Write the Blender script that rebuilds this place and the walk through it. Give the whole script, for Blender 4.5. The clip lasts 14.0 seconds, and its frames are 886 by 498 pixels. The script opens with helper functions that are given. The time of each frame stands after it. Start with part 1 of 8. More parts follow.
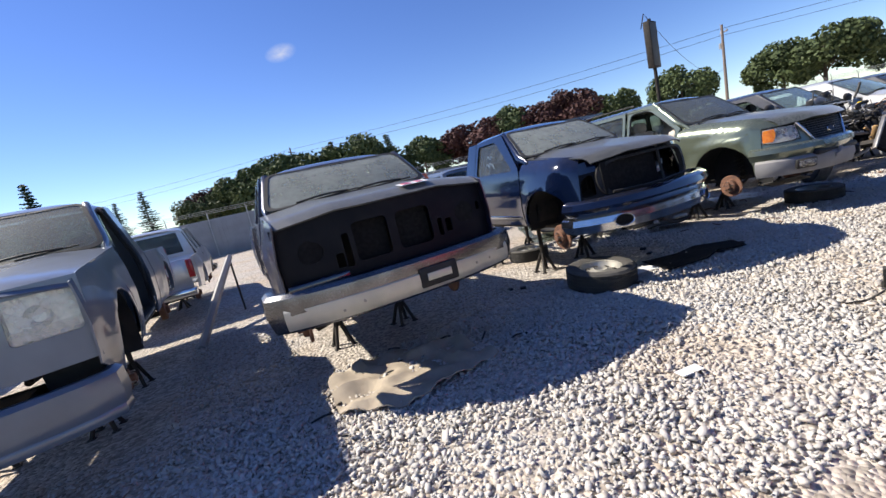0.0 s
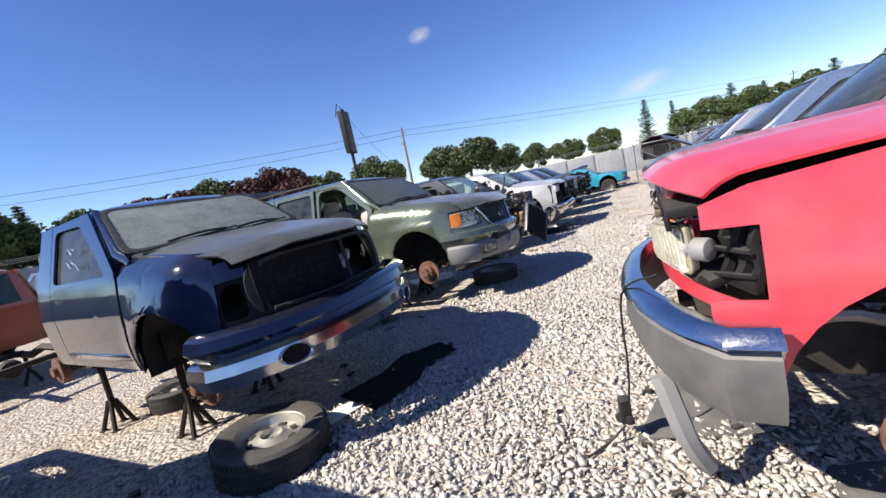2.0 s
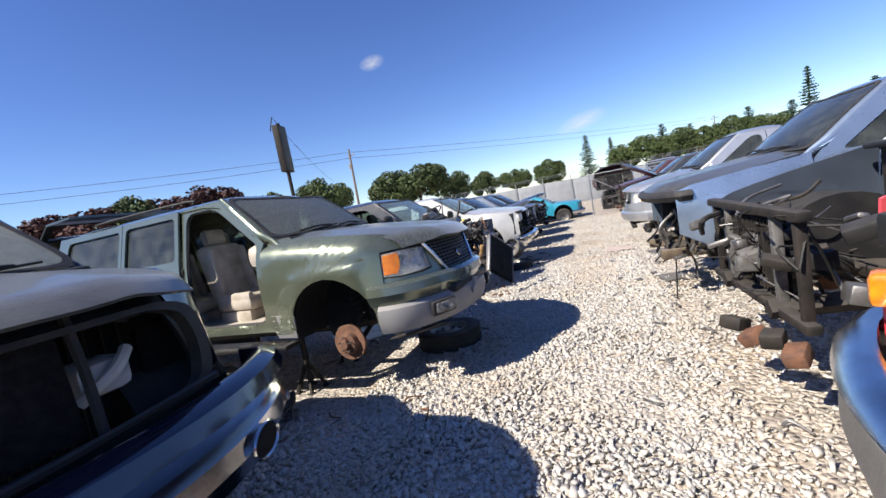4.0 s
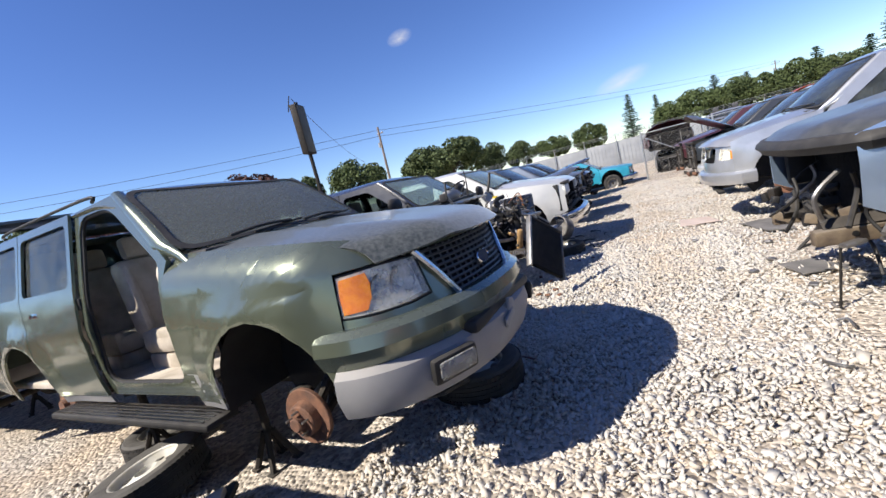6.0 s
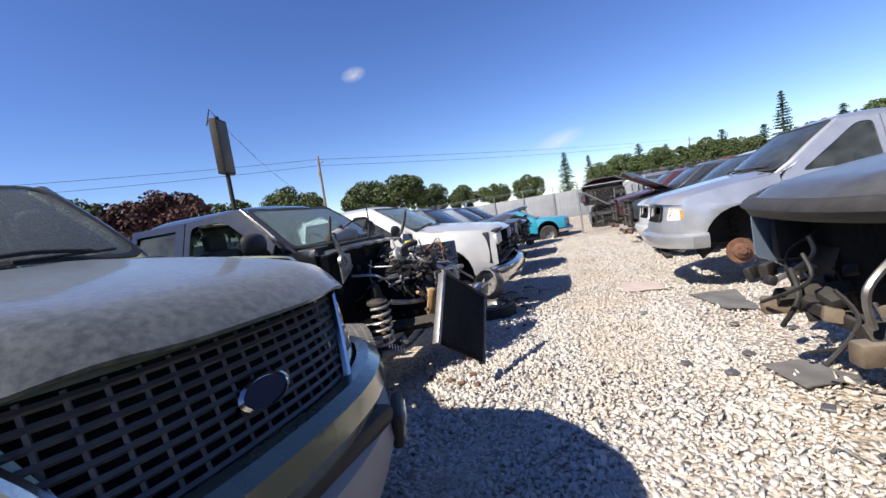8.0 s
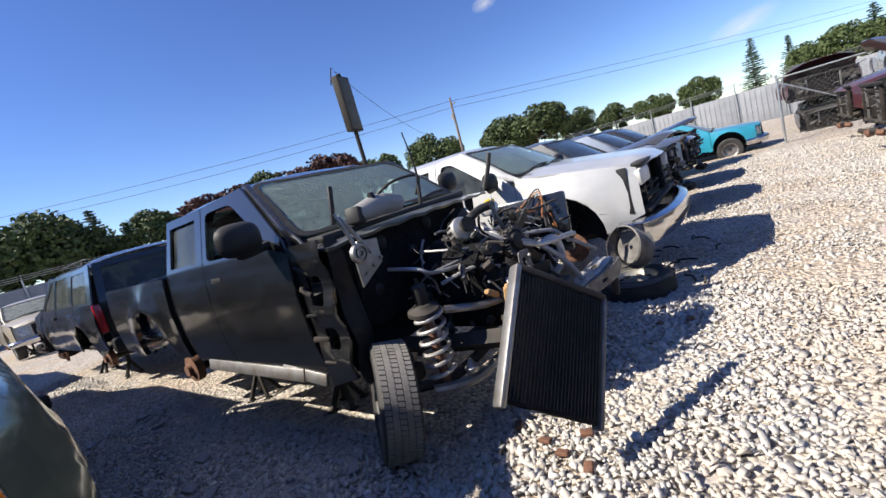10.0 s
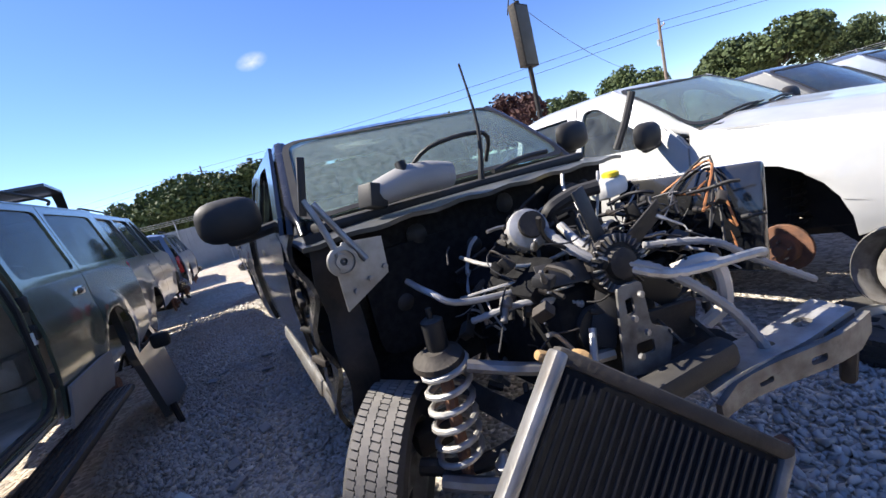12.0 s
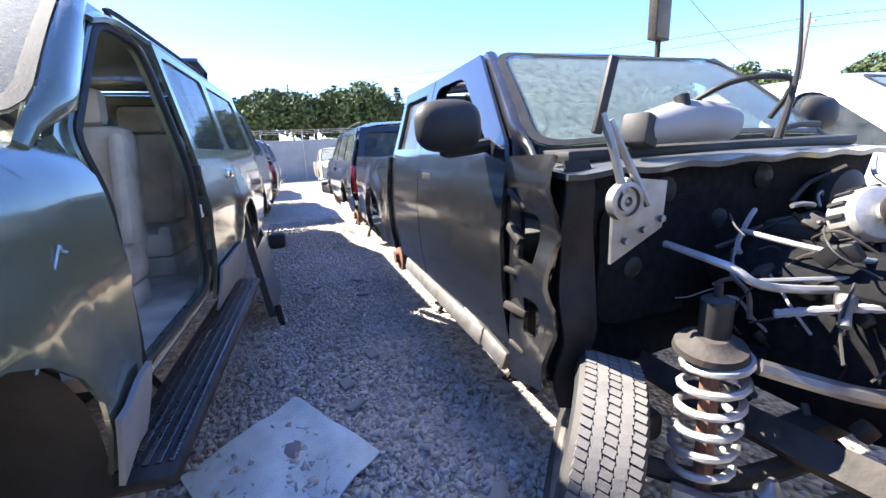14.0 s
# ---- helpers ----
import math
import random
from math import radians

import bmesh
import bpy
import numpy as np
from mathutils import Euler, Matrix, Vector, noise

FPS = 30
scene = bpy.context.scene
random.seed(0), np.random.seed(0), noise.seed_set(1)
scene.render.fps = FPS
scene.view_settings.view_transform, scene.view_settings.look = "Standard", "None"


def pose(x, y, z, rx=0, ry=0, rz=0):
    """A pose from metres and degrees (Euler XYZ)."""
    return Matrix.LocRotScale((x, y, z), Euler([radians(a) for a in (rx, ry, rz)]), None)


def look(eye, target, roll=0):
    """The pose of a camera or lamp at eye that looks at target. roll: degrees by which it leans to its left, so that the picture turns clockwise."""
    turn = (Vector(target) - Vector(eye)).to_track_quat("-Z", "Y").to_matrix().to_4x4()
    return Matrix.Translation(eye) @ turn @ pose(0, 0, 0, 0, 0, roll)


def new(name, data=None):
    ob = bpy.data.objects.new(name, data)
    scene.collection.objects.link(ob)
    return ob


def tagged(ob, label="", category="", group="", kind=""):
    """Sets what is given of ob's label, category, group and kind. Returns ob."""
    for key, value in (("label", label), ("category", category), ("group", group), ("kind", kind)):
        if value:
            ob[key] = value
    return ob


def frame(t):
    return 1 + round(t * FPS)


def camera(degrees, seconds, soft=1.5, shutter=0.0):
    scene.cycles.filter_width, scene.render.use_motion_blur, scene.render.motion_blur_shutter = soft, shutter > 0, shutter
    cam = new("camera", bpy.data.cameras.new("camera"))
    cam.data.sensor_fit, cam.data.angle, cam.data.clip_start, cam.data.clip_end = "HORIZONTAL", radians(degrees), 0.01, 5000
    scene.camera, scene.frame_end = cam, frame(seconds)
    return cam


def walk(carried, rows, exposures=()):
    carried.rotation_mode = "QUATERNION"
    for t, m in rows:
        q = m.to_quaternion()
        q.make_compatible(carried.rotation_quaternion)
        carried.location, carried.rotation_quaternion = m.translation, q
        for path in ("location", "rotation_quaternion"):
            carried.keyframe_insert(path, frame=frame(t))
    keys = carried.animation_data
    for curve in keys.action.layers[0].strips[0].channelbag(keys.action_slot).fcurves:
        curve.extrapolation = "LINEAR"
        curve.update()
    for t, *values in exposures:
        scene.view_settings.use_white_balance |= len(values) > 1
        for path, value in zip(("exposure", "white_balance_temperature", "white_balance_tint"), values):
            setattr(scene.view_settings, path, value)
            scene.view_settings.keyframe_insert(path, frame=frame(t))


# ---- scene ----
cam = camera(93.5, 14.0)
METRES, EYE, TILT, LEAN, TURN = 11.5, 1.67, -9.80, 12.64, -26.53
ROWS = [
    (0.0, 0.0, 0.0, 0.0, 0.0, 0.0, -0.0),
    (0.5, 0.0248, 0.0415, 0.0093, -16.26, 4.89, 2.68),
    (1.0, 0.0455, 0.0817, 0.0197, -27.74, 7.38, 4.37),
    (1.5, 0.0692, 0.1165, 0.029, -32.53, 7.11, 6.33),
    (2.0, 0.0995, 0.1481, 0.0444, -36.2, 7.73, 7.92),
    (2.5, 0.1269, 0.1834, 0.0579, -39.61, 8.45, 8.91),
    (3.0, 0.1585, 0.2154, 0.0669, -41.06, 9.24, 8.88),
    (3.5, 0.1875, 0.246, 0.0795, -43.34, 10.27, 8.28),
    (6.0, 0.3286, 0.3609, 0.1297, -37.57, 7.77, 10.23),
    (6.5, 0.3463, 0.3845, 0.1361, -28.18, 5.8, 7.87),
    (7.0, 0.368, 0.4024, 0.1443, -31.7, 6.6, 6.57),
    (7.5, 0.4055, 0.4088, 0.1517, -37.08, 10.29, 8.13),
    (8.0, 0.4424, 0.4237, 0.1597, -46.49, 11.64, 7.68),
    (8.5, 0.475, 0.4396, 0.1722, -44.8, 11.75, 8.18),
    (9.0, 0.5111, 0.4529, 0.1821, -33.74, 10.22, 9.98),
    (11.5, 0.6464, 0.5506, 0.2247, -14.57, 3.04, 3.65),
    (12.0, 0.6589, 0.5603, 0.229, -2.04, 0.57, 2.06),
    (12.5, 0.6388, 0.5702, 0.2249, 7.4, -2.89, -0.72),
    (13.0, 0.6024, 0.5831, 0.219, 9.21, -4.69, -8.09),
    (13.5, 0.5901, 0.5868, 0.2129, 9.49, -7.21, -12.66),
    (14.0, 0.5937, 0.5857, 0.2159, 5.15, -5.27, -10.88),
]
EXPOSURES = [(0, 0.76), (9, 0.78), (11.3, 1.0), (12, 1.3), (12.5, 1.65), (13, 2.0), (13.5, 2.35), (14, 2.45)]
walk(cam, [(t, pose(0, 0, EYE, TILT, LEAN, TURN) @ pose(METRES * x, METRES * y, METRES * z, 90 + pitch, roll, yaw)) for t, x, y, z, yaw, pitch, roll in ROWS], EXPOSURES)

# ---- world, sun, exposure ----
SUN_EL, SUN_AZ = radians(42.5), math.atan2(-0.75, 0.66)  # azimuth from +Y towards +X
world = bpy.data.worlds.new("sky")
scene.world = world
world.use_nodes = True
wn, wl = world.node_tree.nodes, world.node_tree.links
sky = wn.new("ShaderNodeTexSky")
sky.sky_type, sky.sun_disc, sky.sun_elevation, sky.sun_rotation = "NISHITA", False, SUN_EL, SUN_AZ
sky.air_density, sky.dust_density, sky.ozone_density = 0.88, 0.03, 4.0
deep = wn.new("ShaderNodeHueSaturation")
deep.inputs["Hue"].default_value, deep.inputs["Saturation"].default_value = 0.516, 1.16
wl.new(sky.outputs[0], deep.inputs["Color"])
wl.new(deep.outputs[0], wn["Background"].inputs[0])
wn["Background"].inputs[1].default_value = 0.099
sun_lamp = bpy.data.lights.new("sun", "SUN")
sun_lamp.energy, sun_lamp.angle, sun_lamp.color = 5.0, radians(0.53), (1.0, 0.93, 0.83)
sun = new("sun", sun_lamp)
sun_way = Vector((math.sin(SUN_AZ) * math.cos(SUN_EL), math.cos(SUN_AZ) * math.cos(SUN_EL), math.sin(SUN_EL)))
sun.matrix_world = look(tuple(sun_way * 60), (0, 0, 0))


# ---- materials ----
def mat(name, col, rough=0.5, metal=0.0, col2=None, scale=6.0, bump=0.0, bscale=80.0, coat=0.0, dust=0.0, spec=0.5,
        dustcol=(0.36, 0.33, 0.29), trans=0.0, alpha=1.0, rand=0.0, sheen=0.0, rvar=1.0):
    """Principled surface: blotches of col and col2, fine relief, road dust on what faces up."""
    m = bpy.data.materials.new(name)
    m.use_nodes = True
    n, l = m.node_tree.nodes, m.node_tree.links
    p = n["Principled BSDF"]
    tc = n.new("ShaderNodeTexCoord")
    big = n.new("ShaderNodeTexNoise")
    big.inputs["Scale"].default_value, big.inputs["Detail"].default_value = scale, 7.0
    l.new(tc.outputs["Object"], big.inputs["Vector"])
    fine = n.new("ShaderNodeTexNoise")
    fine.inputs["Scale"].default_value, fine.inputs["Detail"].default_value = bscale, 4.0
    l.new(tc.outputs["Object"], fine.inputs["Vector"])
    ramp = n.new("ShaderNodeMapRange")
    ramp.inputs["From Min"].default_value, ramp.inputs["From Max"].default_value = 0.36, 0.68
    l.new(big.outputs[0], ramp.inputs["Value"])
    mix = n.new("ShaderNodeMix")
    mix.data_type = "RGBA"
    c2 = col2 or tuple(c * 0.72 for c in col)
    mix.inputs["A"].default_value, mix.inputs["B"].default_value = (*col, 1), (*c2, 1)
    l.new(ramp.outputs[0], mix.inputs["Factor"])
    out = mix.outputs["Result"]
    if rand:
        info = n.new("ShaderNodeObjectInfo")
        hs = n.new("ShaderNodeHueSaturation")
        mr = n.new("ShaderNodeMapRange")
        mr.inputs["To Min"].default_value, mr.inputs["To Max"].default_value = 1 - rand, 1 + rand
        l.new(info.outputs["Random"], mr.inputs["Value"])
        l.new(mr.outputs[0], hs.inputs["Value"])
        l.new(out, hs.inputs["Color"])
        out = hs.outputs[0]
    rr = n.new("ShaderNodeMapRange")
    rr.inputs["To Min"].default_value, rr.inputs["To Max"].default_value = max(0.02, rough - 0.1 * rvar), min(1.0, rough + 0.15 * rvar)
    l.new(fine.outputs[0], rr.inputs["Value"])
    rout = rr.outputs[0]
    if dust:
        geo = n.new("ShaderNodeNewGeometry")
        sep = n.new("ShaderNodeSeparateXYZ")
        l.new(geo.outputs["Normal"], sep.inputs[0])
        up = n.new("ShaderNodeMapRange")
        up.interpolation_type = "SMOOTHSTEP"
        up.inputs["From Min"].default_value, up.inputs["From Max"].default_value = 0.0, 0.98
        up.inputs["To Min"].default_value = 0.04
        l.new(sep.outputs["Z"], up.inputs["Value"])
        streak = n.new("ShaderNodeTexNoise")
        streak.inputs["Scale"].default_value, streak.inputs["Detail"].default_value = 14.0, 8.0
        l.new(tc.outputs["Object"], streak.inputs["Vector"])
        sr = n.new("ShaderNodeMapRange")
        sr.inputs["From Min"].default_value, sr.inputs["From Max"].default_value = 0.25, 0.75
        sr.inputs["To Min"].default_value, sr.inputs["To Max"].default_value = 0.45, 1.0
        l.new(streak.outputs[0], sr.inputs["Value"])
        a = n.new("ShaderNodeMath")
        a.operation = "MULTIPLY"
        l.new(up.outputs[0], a.inputs[0])
        l.new(sr.outputs[0], a.inputs[1])
        b = n.new("ShaderNodeMath")
        b.operation = "MULTIPLY"
        l.new(a.outputs[0], b.inputs[0])
        b.inputs[1].default_value = dust
        dm = n.new("ShaderNodeMix")
        dm.data_type = "RGBA"
        l.new(b.outputs[0], dm.inputs["Factor"])
        l.new(out, dm.inputs["A"])
        dm.inputs["B"].default_value = (*dustcol, 1)
        out = dm.outputs["Result"]
        rm = n.new("ShaderNodeMix")
        l.new(b.outputs[0], rm.inputs["Factor"])
        l.new(rout, rm.inputs["A"])
        rm.inputs["B"].default_value = 0.85
        rout = rm.outputs["Result"]
    l.new(out, p.inputs["Base Color"])
    l.new(rout, p.inputs["Roughness"])
    if sheen:
        p.inputs["Sheen Weight"].default_value, p.inputs["Sheen Roughness"].default_value = sheen, 0.45
        p.inputs["Sheen Tint"].default_value = (0.86, 0.88, 0.86, 1)
    p.inputs["Metallic"].default_value = metal
    p.inputs["Coat Weight"].default_value, p.inputs["Coat Roughness"].default_value = coat, 0.08
    p.inputs["Specular IOR Level"].default_value = spec
    p.inputs["Transmission Weight"].default_value, p.inputs["Alpha"].default_value = trans, alpha
    if bump:
        bp = n.new("ShaderNodeBump")
        bp.inputs["Strength"].default_value, bp.inputs["Distance"].default_value = bump, 0.01
        l.new(fine.outputs[0], bp.inputs["Height"])
        l.new(bp.outputs[0], p.inputs["Normal"])
    return m


def paint(name, col, dust=0.5, rough=0.22, metal=0.35, col2=None, coat=0.8):
    return mat(name, col, rough, metal, col2 or tuple(c * 0.8 for c in col), 3.0, 0.006, 9.0, coat, dust * 0.7, rvar=0.2)


def glass_mat(name, tint, dust, scale=5.0, filmcol=(0.40, 0.41, 0.385)):
    """Dirty safety glass: clear pane with a film of dust on it."""
    m = bpy.data.materials.new(name)
    m.use_nodes = True
    n, l = m.node_tree.nodes, m.node_tree.links
    p = n["Principled BSDF"]
    p.inputs["Base Color"].default_value = (*tint, 1)
    p.inputs["Roughness"].default_value, p.inputs["Transmission Weight"].default_value, p.inputs["IOR"].default_value = 0.03, 1.0, 1.05
    p.inputs["Coat Weight"].default_value, p.inputs["Coat Roughness"].default_value = 0.6, 0.04
    film = n.new("ShaderNodeBsdfPrincipled")
    film.inputs["Base Color"].default_value, film.inputs["Roughness"].default_value = (*filmcol, 1), 0.7
    film.inputs["Coat Weight"].default_value, film.inputs["Coat Roughness"].default_value = 0.2, 0.06
    film.inputs["Specular IOR Level"].default_value = 0.15
    tc = n.new("ShaderNodeTexCoord")
    no = n.new("ShaderNodeTexNoise")
    no.inputs["Scale"].default_value, no.inputs["Detail"].default_value, no.inputs["Roughness"].default_value = scale, 9.0, 0.65
    l.new(tc.outputs["Object"], no.inputs["Vector"])
    mr = n.new("ShaderNodeMapRange")
    mr.inputs["From Min"].default_value, mr.inputs["From Max"].default_value = 0.3, 0.7
    mr.inputs["To Min"].default_value, mr.inputs["To Max"].default_value = max(0.0, dust - 0.2), min(1.0, dust + 0.2)
    l.new(no.outputs[0], mr.inputs["Value"])
    mx = n.new("ShaderNodeMixShader")
    l.new(mr.outputs[0], mx.inputs[0])
    l.new(p.outputs[0], mx.inputs[1])
    l.new(film.outputs[0], mx.inputs[2])
    l.new(mx.outputs[0], n["Material Output"].inputs[0])
    return m


P_LIGHTBLUE = paint("paint_pale_blue", (0.10, 0.13, 0.18), 0.25, 0.35, 0.2)
P_NAVY = paint("paint_dark_navy", (0.008, 0.012, 0.04), 0.35, 0.3, 0.2)
P_BLUE = paint("paint_blue", (0.0018, 0.007, 0.030), 0.10, 0.10, 0.3, None, 1.0)
P_GREEN = paint("paint_grey_green", (0.155, 0.178, 0.125), 0.10, 0.24, 0.55, (0.14, 0.16, 0.112), 1.0)
P_BLACK = paint("paint_black", (0.008, 0.009, 0.011), 0.2, 0.2, 0.1)
P_WHITE = paint("paint_white", (0.52, 0.52, 0.50), 0.35, 0.35, 0.0, (0.44, 0.44, 0.425))
P_RED = paint("paint_faded_red", (0.62, 0.035, 0.06), 0.12, 0.3, 0.0, (0.66, 0.09, 0.11), 0.5)
P_SILVER = paint("paint_silver", (0.52, 0.53, 0.54), 0.3, 0.3, 0.6)
P_STEEL = paint("paint_slate", (0.12, 0.15, 0.20), 0.5, 0.3, 0.5)
P_TURQ = paint("paint_turquoise", (0.03, 0.30, 0.42), 0.25, 0.3, 0.1)
P_ORANGE = paint("paint_orange_red", (0.48, 0.09, 0.03), 0.35, 0.4, 0.0)
P_TAN = paint("paint_tan", (0.46, 0.40, 0.30), 0.35, 0.4, 0.1)
P_MAROON = paint("paint_maroon", (0.06, 0.012, 0.016), 0.35, 0.3, 0.1)
P_CHARCOAL = paint("paint_charcoal", (0.035, 0.04, 0.045), 0.4, 0.3, 0.3)
HOOD_DUST = mat("dusty_dark_hood", (0.014, 0.017, 0.020), 0.36, 0.2, (0.035, 0.038, 0.036), 9.0, 0.15, 70.0, 0.45, 0.28, 0.5, (0.28, 0.27, 0.245), sheen=0.12)
HOOD_SUV = mat("speckled_dusty_green_hood", (0.022, 0.030, 0.026), 0.30, 0.25, (0.10, 0.105, 0.095), 46.0, 0.10, 120.0, 0.6, 0.20, 0.5, (0.30, 0.30, 0.275), sheen=0.2)
PLASTIC = mat("grey_plastic_cladding", (0.20, 0.20, 0.205), 0.55, 0.0, (0.27, 0.265, 0.26), 3.0, 0.08, 200.0, 0.0, 0.45)
BLACKP = mat("black_plastic", (0.011, 0.011, 0.012), 0.55, 0.0, (0.022, 0.021, 0.02), 7.0, 0.08, 150.0, 0.0, 0.12, 0.3)
DARK = mat("grimy_dark_metal", (0.014, 0.013, 0.012), 0.7, 0.1, (0.036, 0.028, 0.022), 9.0, 0.25, 60.0, 0.0, 0.15, 0.3)
CHROME = mat("worn_chrome", (0.66, 0.67, 0.69), 0.10, 1.0, (0.50, 0.50, 0.50), 5.0, 0.03, 120.0, 0.0, 0.12)
DULLCHROME = mat("dull_grimy_chrome", (0.20, 0.20, 0.21), 0.22, 1.0, (0.12, 0.12, 0.12), 5.0, 0.05, 120.0, 0.0, 0.1)
HAZED = mat("yellowed_hazy_plastic", (0.34, 0.32, 0.22), 0.45, 0.0, (0.26, 0.25, 0.18), 14.0, 0.1, 60.0, 0.3)
BEIGE = mat("dusty_chrome_face", (0.50, 0.48, 0.42), 0.38, 0.6, (0.38, 0.37, 0.33), 4.0, 0.05, 120.0, 0.0, 0.35)
STEEL = mat("bare_steel", (0.30, 0.30, 0.30), 0.45, 0.85, (0.2, 0.18, 0.16), 10.0, 0.1, 90.0, 0.0, 0.25)
PALESTEEL = mat("pale_worn_steel", (0.48, 0.47, 0.45), 0.5, 0.6, (0.30, 0.28, 0.25), 12.0, 0.15, 80.0)
ALUM = mat("cast_aluminium", (0.17, 0.165, 0.155), 0.6, 0.4, (0.07, 0.062, 0.055), 14.0, 0.2, 70.0, 0.0, 0.3)
RUST = mat("rusty_iron", (0.20, 0.095, 0.055), 0.8, 0.15, (0.11, 0.06, 0.042), 16.0, 0.35, 70.0)
RUBBER = mat("worn_tyre_rubber", (0.014, 0.014, 0.014), 0.75, 0.0, (0.034, 0.032, 0.03), 6.0, 0.15, 120.0, 0.0, 0.2)
TREAD = mat("dusty_tread", (0.10, 0.097, 0.09), 0.85, 0.0, (0.16, 0.15, 0.135), 6.0, 0.15, 120.0, 0.0, 0.5)
GLASS_W = glass_mat("dusty_windshield", (0.70, 0.82, 0.78), 0.58, 5.0, (0.25, 0.265, 0.245))
GLASS_D = glass_mat("grey_dusted_windshield", (0.6, 0.7, 0.66), 0.62, 60.0, (0.12, 0.13, 0.124))
GLASS_C = glass_mat("crazed_glass", (0.60, 0.86, 0.80), 0.30, 34.0, (0.27, 0.315, 0.295))
GLASS_S = glass_mat("dusty_side_glass", (0.22, 0.28, 0.28), 0.26, 5.0, (0.13, 0.145, 0.14))
LENS = glass_mat("hazed_headlight_lens", (0.95, 0.95, 0.92), 0.30, 9.0, (0.78, 0.76, 0.68))
REFLECTOR = mat("headlight_reflector", (0.88, 0.88, 0.86), 0.3, 0.3, (0.76, 0.76, 0.73), 14.0, 0.25, 24.0)
AMBER = mat("amber_lens", (0.85, 0.27, 0.008), 0.25, 0.0, (0.70, 0.15, 0.004), 26.0, 0.1, 60.0, 0.6)
TAILRED = mat("red_tail_lens", (0.35, 0.01, 0.015), 0.15, 0.0, None, 8.0, 0.05, 60.0, 0.6)
LEATHER = mat("beige_leather", (0.55, 0.49, 0.41), 0.6, 0.0, (0.34, 0.29, 0.22), 6.0, 0.15, 60.0, 0.0, 0.2)
GREYSEAT = mat("dark_seat_cloth", (0.06, 0.06, 0.065), 0.9, 0.0, None, 10.0, 0.3, 200.0, 0.0, 0.2)
# Near-black of radiator cores; elsewhere the colour stands for shade in recesses.
CORE_SHADE = mat("radiator_core_and_shade_black", (0.006, 0.006, 0.007), 0.85, 0.0, (0.014, 0.014, 0.014), 30.0, 0.2, 300.0, spec=0.15)
WHITEP = mat("white_plastic", (0.68, 0.67, 0.62), 0.5, 0.0, (0.5, 0.48, 0.42), 9.0, 0.05, 80.0, 0.0, 0.3)
MARK = mat("paint_marker", (0.75, 0.76, 0.74), 0.7)
YELLOW = mat("yellow_cap", (0.75, 0.55, 0.02), 0.45)
COPPER = mat("copper_coloured_plastic", (0.42, 0.17, 0.06), 0.6, 0.2, (0.25, 0.1, 0.04), 12.0)


# ---- mesh helpers ----
GLASSY = {"dusty_windshield", "grey_dusted_windshield", "crazed_glass", "hazed_headlight_lens"}


def mesh_of(name, bm, smooth=35.0):
    bmesh.ops.recalc_face_normals(bm, faces=bm.faces)
    me = bpy.data.meshes.new(name)
    cos = radians(smooth)
    for f in bm.faces:
        f.smooth = True
    for e in bm.edges:
        e.smooth = len(e.link_faces) == 2 and e.calc_face_angle(9.0) < cos
    bm.to_mesh(me)
    bm.free()
    return me


def part(name, bm, material, parent=None, label="", smooth=35.0):
    """Links a bmesh as one mesh object under a thing or part."""
    ob = new(name, mesh_of(name, bm, smooth) if isinstance(bm, bmesh.types.BMesh) else bm)
    if not ob.data.materials:
        ob.data.materials.append(material)
    ob.parent = parent
    if material and material.name in GLASSY:
        ob.visible_shadow = False
    if label:
        ob["label"] = label
    return ob


def thing(name, m, label, category, group="", kind=""):
    ob = new(name)
    ob.empty_display_size = 0.2
    ob.matrix_world = m
    return tagged(ob, label, category, group, kind)


def box(bm, c, s, bevel=0.01, rot=None, taper=1.0):
    g = bmesh.ops.create_cube(bm, size=1.0)
    for v in g["verts"]:
        k = taper if v.co.z > 0 else 1.0
        v.co = Vector((v.co.x * s[0] * k, v.co.y * s[1] * k, v.co.z * s[2]))
    vs = g["verts"]
    if bevel:
        es = {e for v in vs for e in v.link_edges}
        r = bmesh.ops.bevel(bm, geom=list(es), offset=min(bevel, min(s) * 0.45), segments=2, affect="EDGES", profile=0.5)
        vs = list({v for f in r["faces"] for v in f.verts} | {v for v in vs if v.is_valid})
    m = Matrix.Translation(c) @ (rot.to_4x4() if rot is not None else Matrix())
    bmesh.ops.transform(bm, matrix=m, verts=vs)
    return bm


def eul(x=0, y=0, z=0):
    return Euler((radians(x), radians(y), radians(z))).to_matrix()


def tube(bm, pts, r, n=8, closed=False):
    """A round bar along points."""
    pts = [Vector(p) for p in pts]
    rings, last = [], None
    for i, p in enumerate(pts):
        a = pts[(i - 1) % len(pts)] if (i or closed) else p
        b = pts[(i + 1) % len(pts)] if (i < len(pts) - 1 or closed) else p
        d = (b - a).normalized()
        if last is None:
            last = Vector((0, 0, 1)) if abs(d.z) < 0.9 else Vector((1, 0, 0))
        u = (last - d * last.dot(d)).normalized()
        last = u
        w = d.cross(u)
        rr = r[i] if isinstance(r, (list, tuple)) else r
        rings.append([bm.verts.new(p + (u * math.cos(2 * math.pi * k / n) + w * math.sin(2 * math.pi * k / n)) * rr) for k in range(n)])
    for i in range(len(rings) if closed else len(rings) - 1):
        A, B = rings[i], rings[(i + 1) % len(rings)]
        for k in range(n):
            bm.faces.new((A[k], A[(k + 1) % n], B[(k + 1) % n], B[k]))
    if not closed:
        bm.faces.new(rings[0][::-1])
        bm.faces.new(rings[-1])
    return bm


